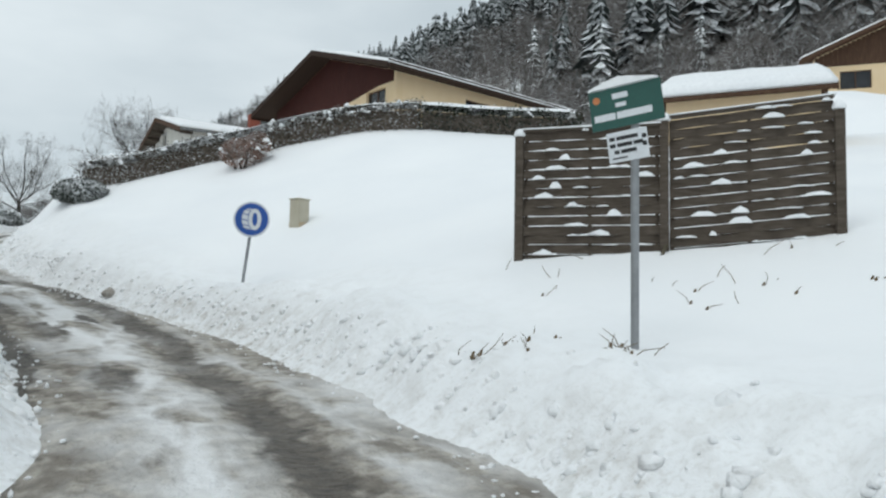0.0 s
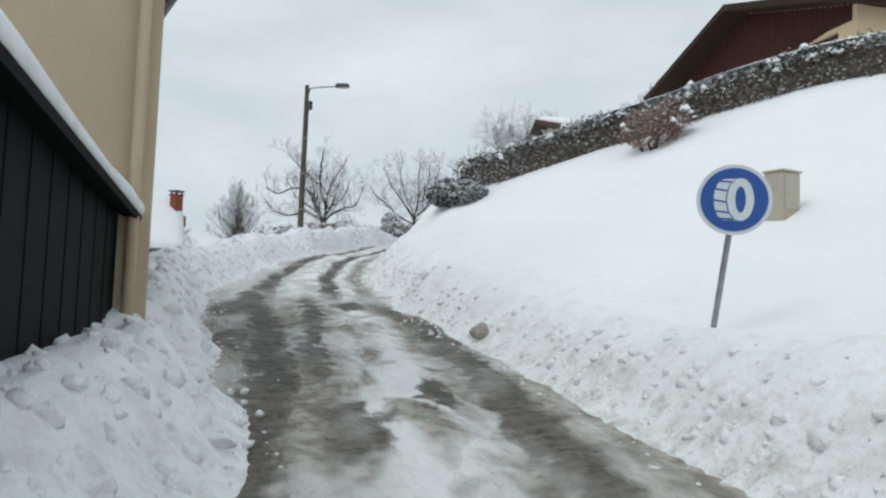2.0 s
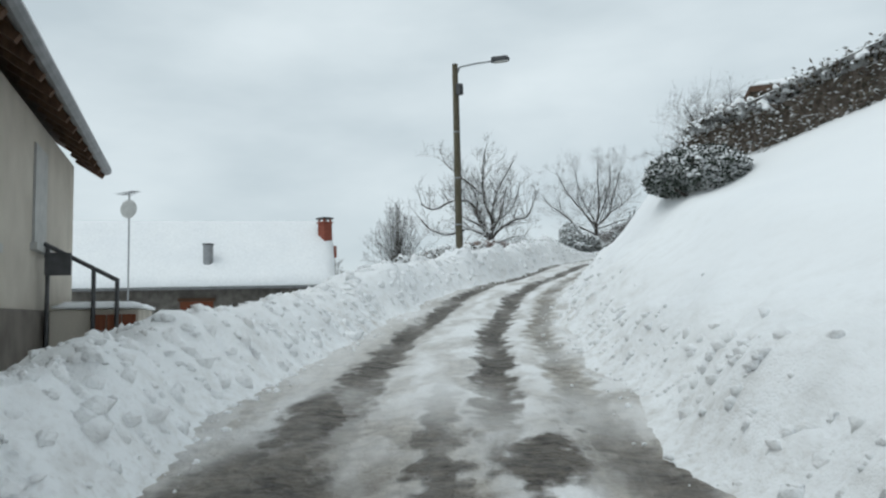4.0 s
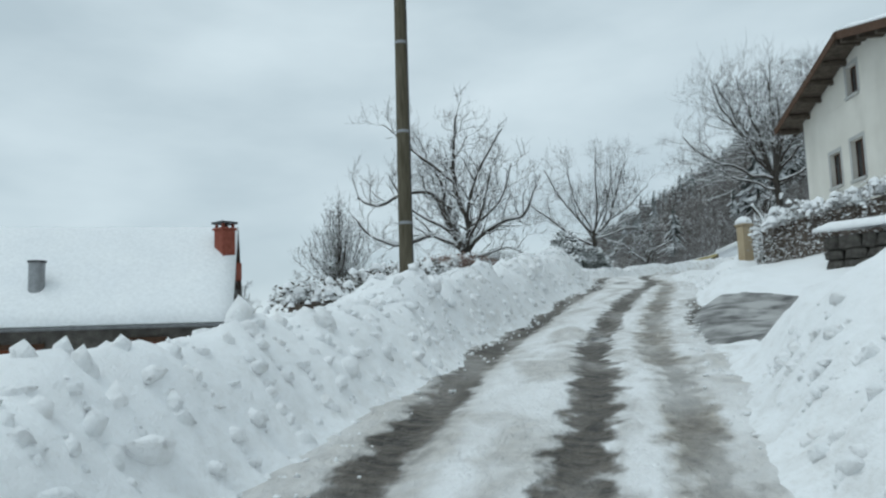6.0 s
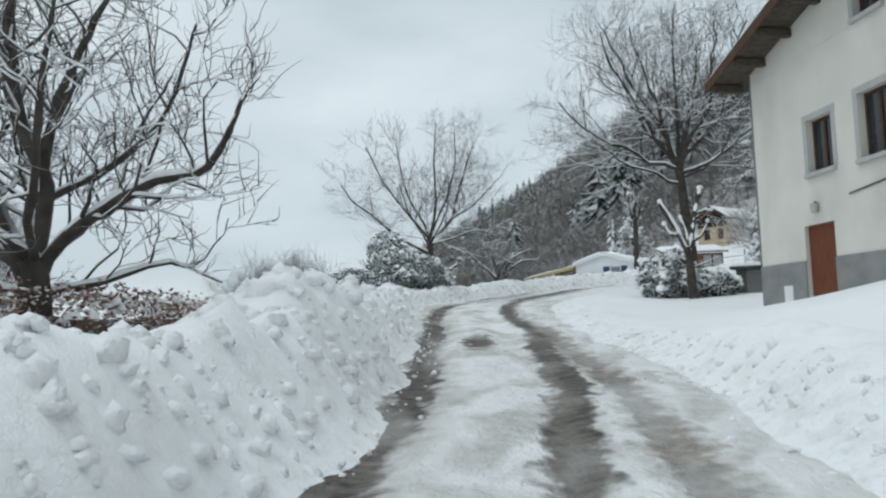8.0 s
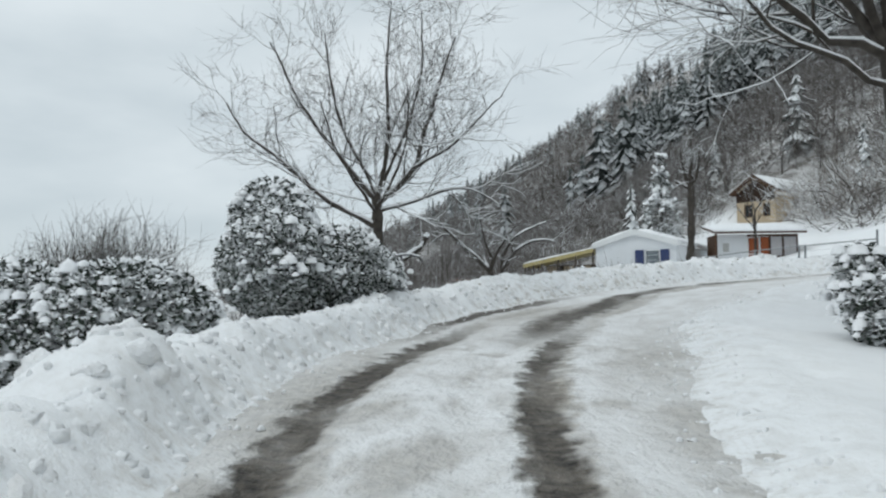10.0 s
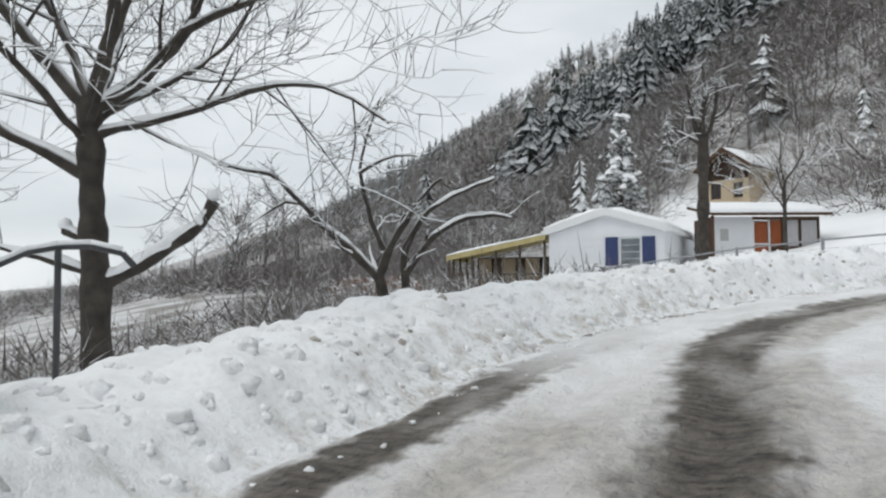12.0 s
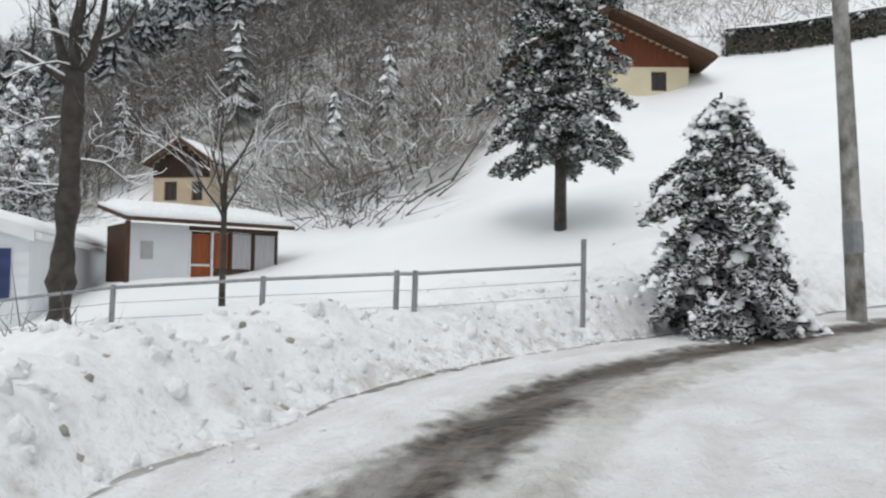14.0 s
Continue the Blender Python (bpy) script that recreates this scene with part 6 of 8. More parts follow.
def awning():
    root = thing("awning", mh, "timber veranda awning with yellow fabric edge under snow", "awning")
    x0, x1, y0, y1 = -4.1, -0.16, 0.1, 2.6
    p, q, r = (x0, y0, 1.42), (x0, y1, 1.42), (x1, y1, 2.12)
    part("canopy", slab(p, q, r, 0.05), "yellow", root)
    part("snow", snow_sheet(p, q, r, 0.12, 0.055), "roof_snow", root, smooth=True)
    bm = slab((x0, y0 - 0.03, 1.28), (x1, y0 - 0.03, 1.98), (x1, y0 - 0.03, 2.16), 0.025)
    part("valance", bm, "yellow", root, "yellow scalloped edge")
    part("side_valance", box(x0 - 0.03, y0, 1.27, x0, y1, 1.45), "yellow", root)
    for k in range(5):
        x = x0 + 0.05 + k * 0.95
        part("post", box(x, y0, -0.5, x + 0.08, y0 + 0.08, 1.40 + 0.165 * k), "old_wood", root)
    for k in range(4):
        part("side_post", box(x0, y0 + 0.5 + k * 0.65, -0.5, x0 + 0.07, y0 + 0.57 + k * 0.65, 1.41), "old_wood", root)
    part("back_wall", box(x0 + 0.3, y0 + 2.3, -0.5, x1, y0 + 2.38, 1.45), "old_wood", root)
    for k in range(3):
        part("curtain", box(x0 + 0.4 + k * 1.0, y0 + 2.22, 0.3, x0 + 0.95 + k * 1.0, y0 + 2.28, 1.4), "tan", root)
    part("rail", box(x0 + 0.1, y0 - 0.02, 0.72, -0.3, y0 + 0.04, 0.78), "old_wood", root)
    for k in range(12):
        part("baluster", box(x0 + 0.15 + 0.24 * k, y0, 0.0, x0 + 0.19 + 0.24 * k, y0 + 0.03, 0.72), "old_wood", root)


awning()


# holiday cabin with wood-framed windows
def cabin():
    a, b = Vector((-30.72, 86.06)), Vector((-26.94, 87.5))
    d = (b - a).normalized()
    m = frame_pose((a.x, a.y, 7.5), d)
    root = thing("cabin", m, "small white and brown holiday cabin under a snowy flat roof", "cabin")
    ln, dp, h = 4.02, 1.9, 1.75
    k = 1.5
    part("wall", wall_bm(k, h, 0.08, [], -0.5), "white_panel", root)
    part("side_wall", box(0, 0.085, -0.5, 0.08, dp, h), "brown_wood", root)
    part("back_wall", box(0.085, dp - 0.08, -0.5, ln, dp, h), "white_panel", root)
    part("end_wall", box(ln - 0.08, 0.085, -0.5, ln, dp - 0.085, h), "brown_wood", root)
    part("apron", box(k + 0.64, 0.0, -0.5, ln, 0.08, 0.62), "brown_wood", root)
    part("lintel", box(k + 0.004, 0.0, h - 0.12, ln, 0.08, h), "brown_wood", root)
    for x in (k + 0.004, k + 0.60, k + 1.1, k + 1.75, ln - 0.07):
        part("post", box(x, -0.01, 0.0 if x < k + 0.7 else 0.624, x + 0.06, 0.07, h - 0.124), "white_paint" if x < k + 1.0 else "brown_wood", root)
    dr = new("door")
    dr.parent = root
    dr.matrix_local = pose(k + 0.07, 0, 0)
    part("panel", box(0, 0.02, -0.2, 0.52, 0.06, 0.70), "orange_wood", dr)
    part("upper_panel", box(0.03, 0.02, 0.76, 0.49, 0.06, 1.55), "orange_wood", dr)
    part("rail", box(0, 0.01, 0.704, 0.52, 0.07, 0.756), "white_paint", dr)
    for x0, x1 in ((k + 0.67, k + 1.09), (k + 1.17, k + 1.74), (k + 1.82, ln - 0.08)):
        w = new("window")
        w.parent = root
        w.matrix_local = pose(x0, 0, 0.63)
        part("pane", box(0, 0.03, 0, x1 - x0, 0.045, h - 0.76), "glass", w)
        part("curtain", box(0.02, 0.008, 0.02, x1 - x0 - 0.02, 0.022, h - 0.78), "orange_wood" if x0 < k + 1 else "curtain", w)
    part("frame_box", box(0.3, -0.02, 0.85, 0.6, -0.004, 1.3), "sill", root)
    p, q, r = (-0.2, -0.5, h + 0.005), (ln + 0.25, -0.5, h + 0.005), (ln + 0.25, dp + 0.25, h + 0.5)
    part("roof", slab(p, q, r, 0.10), "brown_wood", root)
    part("roof_snow", snow_sheet(p, q, r, 0.22, 0.105), "roof_snow", root, "thick snow", smooth=True)
    part("porch_post", box(-0.18, -0.45, -0.6, -0.08, -0.35, h), "brown_wood", root)
    part("steps", box(k + 0.0, -0.5, -0.5, k + 0.7, -0.01, -0.15), "sill", root)


cabin()


def small_sheds():
    # grey hut beside the white house
    root = thing("garden_shed", frame_pose((-23.2, 58.6, 5.05), (0.99, -0.14)), "low grey shed with flat snowy roof beside the garden", "shed")
    part("front", box(0, 0, -0.4, 0.30, 0.08, 1.25), "stone", root)
    part("door", box(0.31, 0.02, -0.4, 1.7, 0.06, 1.22), "grey_plinth", root)
    part("end", box(1.71, 0, -0.4, 2.2, 0.08, 1.25), "stone", root)
    part("side", box(0, 0.085, -0.4, 0.08, 2.0, 1.25), "stone", root)
    part("far_side", box(2.12, 0.085, -0.4, 2.2, 2.0, 1.25), "stone", root)
    part("roof", box(-0.15, -0.2, 1.254, 2.35, 2.2, 1.33), "dark_steel", root)
    part("roof_snow", snow_sheet((-0.15, -0.2, 1.33), (2.35, -0.2, 1.33), (2.35, 2.2, 1.34), 0.15, 0.004), "roof_snow", root, smooth=True)
    # tool hut behind the mobile home
    root = thing("tool_shed", frame_pose((-33.6, 91.5, 7.0), (0.97, -0.2)), "small grey shed with snow on its roof", "shed")
    part("wall", box(0, 0, -0.5, 1.8, 1.6, 1.3), "sill", root)
    part("roof", slab((-0.15, -0.2, 1.305), (1.95, -0.2, 1.305), (1.95, 1.8, 1.6), 0.05), "brown_wood", root)
    part("roof_snow", snow_sheet((-0.15, -0.2, 1.305), (1.95, -0.2, 1.305), (1.95, 1.8, 1.6), 0.15, 0.055), "roof_snow", root, smooth=True)


small_sheds()

# chalets up the slope
w_ = dict(frame="brown_wood", sill=False)
gable_house("chalet", frame_pose((-15.2, 96.75, 16.45), (0.95, -0.32)), 7.5, 9.0, 1.85, 1.8, 0.8, ("pale_cream", "brown_wood", "brown_wood"),
            "chalet with red-brown timber gable and cream ground floor", holes={"front": [(1.5, 0.3, 2.3, 1.1, w_), (5.8, 0.3, 6.5, 1.2, w_)]}, gable_over=1.2, gable_clad="orange_brown", clad_from=1.4)
gable_house("chalet", frame_pose((-31.45, 107.3, 11.2), (0.90, -0.43)), 3.1, 6.0, 2.9, 1.05, 0.3, ("tan", "brown_wood", "brown_wood"),
            "old chalet with timber upper floor among the trees", holes={"front": [(0.6, 0.9, 1.3, 1.9, w_), (2.1, 0.9, 2.7, 1.9, w_)]}, gable_over=0.35, gable_clad="dark_brown", clad_from=2.1)
gable_house("house", frame_pose((26.4, 51.9, 15.2), (0.95, -0.32)), 12.0, 9.0, 3.6, 2.6, 1.0, ("cream", "brown_wood", "brown_wood"),
            "cream house with brown gable higher up the slope", holes={"front": [(1.6, 1.2, 3.6, 2.5, w_), (6.5, 1.2, 8.0, 2.5, w_)], "left": [(2, 1.2, 3.4, 2.4, w_)]}, gable_over=1.0, gable_clad="brown_wood", clad_from=2.9)
gable_house("outbuilding", frame_pose((9.0, 27.6, 5.3), (-0.39, -0.92)), 5.0, 4.4, 2.25, 1.0, 0.4, ("cream", "brown_wood", "brown_wood"),
            "low cream outbuilding with thick snow on its roof", snow=0.35, gable_over=0.4, category="outbuilding")


# ---- street things ----
def timber_fence():
    m = frame_pose((1.18, 9.92, 1.62), (0.958, -0.288))
    root = thing("fence", m, "weathered brown timber screen fence with snow caught on its slats", "fence")
    rng = random.Random(5)
    bays = ((0.0, 1.78), (1.9, 3.82))
    for x, up in ((-0.115, 0.0), (1.78, 0.12), (3.82, 0.16)):
        part("post", box(x, -0.06, -0.6, x + 0.115, 0.055, 1.80 + up), "old_wood", root, bevel=0.008)
        bm = bmesh.new()
        bmesh.ops.create_uvsphere(bm, u_segments=10, v_segments=6, radius=0.085)
        for v in bm.verts:
            v.co = Vector((v.co.x + x + 0.057, v.co.y, max(v.co.z, -0.02) * 1.1 + 1.825 + up))
        part("snow_cap", bm, "roof_snow", root, smooth=True)
    for i, (a, b) in enumerate(bays):
        n = 18 if i else 15
        tilt = lambda x: (0.0, 0.09 + 0.16 * (x - a) / (b - a))[i]
        for k in range(n):
            z = (-0.46 if i else -0.06) + k * 0.128
            dz = rng.uniform(-0.006, 0.006)
            bm = bmesh.new()
            seg = 6
            tp, bt = [], []
            for j in range(seg + 1):
                x = a + (b - a) * j / seg
                wave = 0.018 * (1 if (j + k) % 2 else -1)
                bt.append((x, wave, z + dz + tilt(x)))
                tp.append((x, wave + 0.012, z + dz + tilt(x) + 0.121))
            front = [bm.verts.new((x, y - 0.007, zz)) for x, y, zz in bt], [bm.verts.new((x, y - 0.007, zz)) for x, y, zz in tp]
            back = [bm.verts.new((x, y + 0.007, zz)) for x, y, zz in bt], [bm.verts.new((x, y + 0.007, zz)) for x, y, zz in tp]
            for j in range(seg):
                bm.faces.new((front[0][j], front[0][j + 1], front[1][j + 1], front[1][j]))
                bm.faces.new((back[0][j], back[1][j], back[1][j + 1], back[0][j + 1]))
                bm.faces.new((front[1][j], front[1][j + 1], back[1][j + 1], back[1][j]))
                bm.faces.new((front[0][j], back[0][j], back[0][j + 1], front[0][j + 1]))
            part("slat", bm, "old_wood", root)
            # snow lodged on the slat's upper edge
            for _ in range(rng.choice((1, 2, 2, 3))):
                w = rng.uniform(0.08, 0.34)
                x0 = rng.uniform(a + 0.03, b - w - 0.03)
                hh = rng.choice((0.015, 0.02, 0.03, 0.055, 0.075)) * rng.uniform(0.8, 1.2)
                zs = z + 0.115 + tilt(x0 + w / 2)
                bm = bmesh.new()
                pr = [(x0, zs), (x0 + w, zs), (x0 + w * 0.9, zs + hh * 0.5), (x0 + w * rng.uniform(0.5, 0.75), zs + hh), (x0 + w * 0.3, zs + hh * rng.uniform(0.6, 1.0)), (x0 + w * 0.1, zs + hh * 0.4)]
                prism_bm(bm, pr, -0.05, -0.012)
                part("lodged_snow", bm, "roof_snow", root)
        for x in (a + 0.01, (a + b) / 2 - 0.025, b - 0.06):
            part("batten", box(x, 0.024, -0.1, x + 0.05, 0.040, 1.84 + tilt(x)), "old_wood", root)
        za, zb = 1.86 + tilt(a), 1.86 + tilt(b)
        part("cap_rail", slab((a, -0.05, za), (b, -0.05, zb), (b, 0.05, zb), 0.03), "old_wood", root)
        part("top_snow", snow_sheet((a - 0.02, -0.06, za + 0.031), (b + 0.02, -0.06, zb + 0.031), (b + 0.02, 0.06, zb + 0.032), 0.05, 0.0, 0.1), "roof_snow", root, smooth=True)
    part("strut", tube((1.86, -0.1, 0.30), (1.70, -0.35, -0.1), 0.025, sides=6), "pole_wood", root)


timber_fence()


def bars_on(root, x0, z0, widths, h, y, mat, gap=0.012):
    x = x0
    for w in widths:
        part("lettering", box(x, y - 0.002, z0, x + w, y, z0 + h), mat, root)
        x += w + gap


def street_sign():
    x, y = 1.62, 5.75
    root = thing("street_sign", frame_pose((x, y, 0.45), (0.89, -0.455)), "green name plate above a white direction plate on grey post", "sign")
    part("post", tube((0, 0.02, -0.3), (0, 0.02, 2.42), 0.033, sides=12), "steel", root, "grey metal post")
    pl = new("name_plate")
    pl.parent = root
    pl.matrix_local = pose(-0.33, 0, 2.12, 0, -7, 0)
    part("plate", box(0, -0.03, 0.0, 0.58, -0.018, 0.33), "sign_green", pl, "dark green enamel plate", bevel=0.004)
    bars_on(pl, 0.19, 0.235, [0.125], 0.045, -0.0305, "sign_white")
    bars_on(pl, 0.21, 0.165, [0.085], 0.035, -0.0305, "sign_white")
    bars_on(pl, 0.03, 0.07, [0.17, 0.28], 0.055, -0.0305, "sign_white")
    bm = bmesh.new()
    bmesh.ops.create_circle(bm, cap_ends=True, radius=0.03, segments=14)
    part("badge", bm, "badge", pl).matrix_local = pose(0.06, -0.0312, 0.25, 90, 0, 0)
    bm = bmesh.new()
    prism_bm(bm, [(0.0, 0.335), (0.57, 0.335), (0.54, 0.35), (0.44, 0.37), (0.34, 0.395), (0.25, 0.41), (0.12, 0.38), (0.02, 0.35)], -0.05, 0.03)
    part("snow_cap", bm, "roof_snow", pl, smooth=False)
    d = new("direction_plate")
    d.parent = root
    d.matrix_local = pose(-0.19, 0, 1.855, 0, -7, 0)
    part("plate", box(0, -0.03, 0.0, 0.32, -0.018, 0.245), "sign_white", d, "white enamel plate", bevel=0.004)
    for k, ww in enumerate(([0.045, 0.17], [0.045, 0.12, 0.075], [0.04, 0.125])):
        bars_on(d, 0.02 + 0.03 * (k == 2), 0.175 - 0.055 * k, ww, 0.03, -0.0305, "ink")
    bars_on(d, 0.03, 0.025, [0.12], 0.012, -0.0305, "ink")
    for k in range(2):
        bm = bmesh.new()
        bmesh.ops.create_circle(bm, cap_ends=True, radius=0.02, segments=12)
        part("spot", bm, "ink", d).matrix_local = pose(0.295, -0.0312, 0.175 - 0.06 * k, 90, 0, 0)


street_sign()


def chain_sign():
    base = Vector((-3.72, 13.62, 1.0))
    top = Vector((-3.40, 13.27, 2.56))
    root = thing("road_sign", pose(*base), "round blue snow-chain sign on a leaning grey post", "sign")
    a = top - base
    part("post", tube((0, 0, -0.3), tuple(a * 0.98), 0.028, sides=10), "steel", root, "leaning grey post")
    f = new("disc")
    f.parent = root
    f.matrix_local = pose(a.x, a.y - 0.045, a.z, 0, 0, 12) @ pose(0, 0, 0, 90, 0, 0)
    bm = bmesh.new()
    bmesh.ops.create_cone(bm, cap_ends=True, radius1=0.325, radius2=0.325, depth=0.02, segments=40)
    part("rim", bm, "sign_white", f, "white rim")
    bm = bmesh.new()
    bmesh.ops.create_cone(bm, cap_ends=True, radius1=0.290, radius2=0.290, depth=0.006, segments=40)
    part("face", bm, "sign_blue", f, "blue enamel face").matrix_local = pose(0, 0, 0.0135)

    def ring(cx, cy, rx, ry, ix, iy, ox, n=36):
        bm = bmesh.new()
        o = [bm.verts.new((cx + rx * math.cos(2 * math.pi * k / n), cy + ry * math.sin(2 * math.pi * k / n), 0.0185)) for k in range(n)]
        i = [bm.verts.new((cx + ox + ix * math.cos(2 * math.pi * k / n), cy + iy * math.sin(2 * math.pi * k / n), 0.0185)) for k in range(n)]
        for k in range(n):
            j = (k + 1) % n
            bm.faces.new((o[k], o[j], i[j], i[k]))
        return bm

    part("tyre_face", ring(0.055, 0.0, 0.115, 0.195, 0.045, 0.12, 0.0), "sign_white", f)
    bm = bmesh.new()
    n = 18
    o = [bm.verts.new((-0.075 - 0.10 * math.sin(math.pi * k / n), 0.19 * math.cos(math.pi * k / n), 0.0183)) for k in range(n + 1)]
    i = [bm.verts.new((0.035 - 0.105 * math.sin(math.pi * k / n), 0.19 * math.cos(math.pi * k / n), 0.0183)) for k in range(n + 1)]
    for k in range(n):
        bm.faces.new((o[k], o[k + 1], i[k + 1], i[k]))
    part("tyre_tread", bm, "sign_white", f)
    for k in range(5):
        w = math.pi * (0.14 + 0.18 * k)
        p0 = Vector((-0.08 - 0.10 * math.sin(w), 0.19 * math.cos(w), 0.02))
        p1 = Vector((0.03 - 0.10 * math.sin(w + 0.12), 0.19 * math.cos(w + 0.12), 0.02))
        part("chain", tube(p0, p1, 0.008, sides=6), "sign_blue", f)


chain_sign()


def meter_box():
    root = thing("utility_box", frame_pose((-3.22, 16.53, 2.72), (0.55, 0.835)), "beige plastic utility cabinet half sunk in the snow", "cabinet")
    part("body", box(0, 0, 0.0, 0.34, 0.30, 0.66), "beige_box", root, bevel=0.012)
    part("door", box(0.03, -0.012, 0.17, 0.31, -0.003, 0.62), "beige_box", root, bevel=0.004)
    part("base", box(0.02, -0.02, -0.4, 0.32, 0.32, 0.14), "tan", root)
    part("lid", box(-0.02, -0.02, 0.662, 0.36, 0.32, 0.69), "beige_box", root, bevel=0.008)


meter_box()


def street_lamp():
    root = thing("street_lamp", pose(-22.40, 29.92, 3.0), "tall weathered wooden pole with a street lamp on a bracket arm", "street lamp")
    tw = Twigs()
    tw.add([np.array((0, 0, -0.4)), np.array((0.0, 0, 3.5)), np.array((0, 0, 7.25))], [0.125, 0.11, 0.09], 14)
    p = new("pole", tw.mesh("pole", "pole_wood"))
    p.parent = root
    bm = bmesh.new()
    d = Vector((0.70, 0.71, 0))
    pts = [Vector((0, 0, 6.75)), d * 0.15 + Vector((0, 0, 7.15)), d * 0.6 + Vector((0, 0, 7.25)), d * 1.25 + Vector((0, 0, 7.35))]
    for a, b in zip(pts, pts[1:]):
        tube_bm(bm, a, b, 0.028, 0.028, 8)
    part("arm", bm, "steel", root)
    h = new("lamp_head")
    h.parent = root
    h.matrix_local = pose(d.x * 1.25, d.y * 1.25, 7.38, 0, -6, 45)
    bm = box(-0.06, -0.13, -0.06, 0.55, 0.13, 0.10)
    for v in bm.verts:
        if v.co.z > 0:
            v.co.x *= 0.85
            v.co.y *= 0.65
    part("housing", bm, "dark_steel", h, bevel=0.02)
    part("lens", box(0.05, -0.10, -0.09, 0.48, 0.10, -0.062), "sill", h)
    part("junction_box", box(0.10, -0.08, 6.2, 0.26, 0.08, 6.55), "dark_steel", root)
    part("cable", tube((0.115, 0.03, 0.3), (0.10, 0.03, 6.2), 0.013, sides=6), "dark_steel", root)
    for k in range(3):
        bm = bmesh.new()
        bmesh.ops.create_cone(bm, cap_ends=False, radius1=0.122 - 0.007 * k, radius2=0.122 - 0.007 * k, depth=0.05, segments=14)
        part("band", bm, "steel", root).matrix_local = pose(0, 0, 2.0 + 1.5 * k)


street_lamp()


def power_pole():
    root = thing("utility_pole", pose(-19.02, 75.6, 7.35), "leaning concrete utility pole mottled with snow by the bend", "pole")
    tw = Twigs()
    tw.add([np.array((0, 0, -0.3)), np.array((-0.09, 0.03, 3.0)), np.array((-0.28, 0.08, 8.0))], [0.15, 0.13, 0.10], 12)
    p = new("shaft", tw.mesh("shaft", "pole_mottled"))
    p.parent = root
    part("collar", tube((-0.03, 0.01, 0.95), (-0.045, 0.015, 1.45), 0.15, sides=12), "steel", root, "pale metal plate")
    part("wire", tube((-0.27, 0.08, 7.6), (-9.0, 5.0, 10.5), 0.012, sides=5), "dark_steel", root)


power_pole()


def wire_fence():
    rng = random.Random(9)
    root = thing("wire_fence", pose(-26.8, 75.0, gz(-26.8, 75.0)), "low steel tube and wire fence standing in snow", "fence")
    P = [(-33.6, 78.2, 7.2), (-30.1, 76.9, 7.65), (-28.3, 75.7, 7.77), (-26.8, 75.0, 7.85), (-26.6, 74.9, 7.85), (-24.4, 74.8, 8.0)]
    base = Vector((-26.8, 75.0, gz(-26.8, 75.0)))
    tops = []
    for i, (x, y, z) in enumerate(P):
        o = Vector((x, y, z)) - base
        part("post", tube(o + Vector((0, 0, -0.8)), o + Vector((0.02, 0, 0.32 if i == 5 else 0.04)), 0.035, sides=8), "steel", root)
        tops.append(o)
    for a, b in zip(tops, tops[1:]):
        part("top_rail", tube(a, b, 0.022, sides=8), "steel", root)
        for dz in (0.2, 0.4):
            part("wire", tube(a - Vector((0, 0, dz)), b - Vector((0, 0, dz)), 0.005, sides=4), "steel", root)


wire_fence()


def gate_pillars():
    root = thing("gate_pillar", pose(-19.83, 38.42, 4.16, 0, 0, -35), "tan rendered gate pillar capped with snow", "pillar")
    part("shaft", box(-0.12, -0.12, -0.4, 0.12, 0.12, 1.20), "tan_stone", root, bevel=0.012)
    part("coping", box(-0.15, -0.15, 1.204, 0.15, 0.15, 1.26), "tan_stone", root, bevel=0.012)
    bm = bmesh.new()
    bmesh.ops.create_uvsphere(bm, u_segments=14, v_segments=8, radius=0.19)
    for v in bm.verts:
        v.co.z = max(v.co.z, -0.01) * 0.9 + 1.265
    part("snow_cap", bm, "roof_snow", root, "rounded snow cap", smooth=True)


gate_pillars()


# stone retaining wall beside the driveway
def stone_wall():
    rng = np.random.RandomState(4)
    a, b = np.array((-17.5, 35.15)), np.array((-13.0, 33.7))
    d = (b - a) / np.linalg.norm(b - a)
    ln = np.linalg.norm(b - a)
    z0 = 3.75
    root = thing("retaining_wall", frame_pose((a[0], a[1], z0), d), "rough stone retaining wall under snow beside the driveway", "wall")
    z = -0.5
    temps = []
    for k in range(5):
        bm = bmesh.new()
        bmesh.ops.create_cube(bm, size=1.0)
        bmesh.ops.bevel(bm, geom=list(bm.edges), offset=0.14, segments=1, affect="EDGES")
        for v in bm.verts:
            v.co += Vector(rng.normal(size=3) * 0.04)
        me = finish(bm, "stone")
        me.materials.append(M["stone"])
        temps.append(me)
    while z < 0.8:
        h = 0.16 + 0.10 * rng.rand()
        x = 0.0
        while x < ln:
            w = 0.22 + 0.25 * rng.rand()
            st = new("stone", temps[rng.randint(5)])
            st.parent = root
            st.matrix_local = Matrix.LocRotScale((x + w / 2, 0.14 + 0.03 * rng.rand(), z + h / 2), None, (w * 0.97, 0.35, h * 0.97))
            x += w
        z += h
    part("core", box(0, 0.15, -0.5, ln, 0.3, 0.8), "stone", root)
    part("snow_cap", snow_sheet((-0.1, -0.12, 0.98), (ln + 0.1, -0.12, 0.98), (ln + 0.1, 1.3, 1.1), 0.16, 0.0, 0.2), "roof_snow", root, smooth=True)


stone_wall()


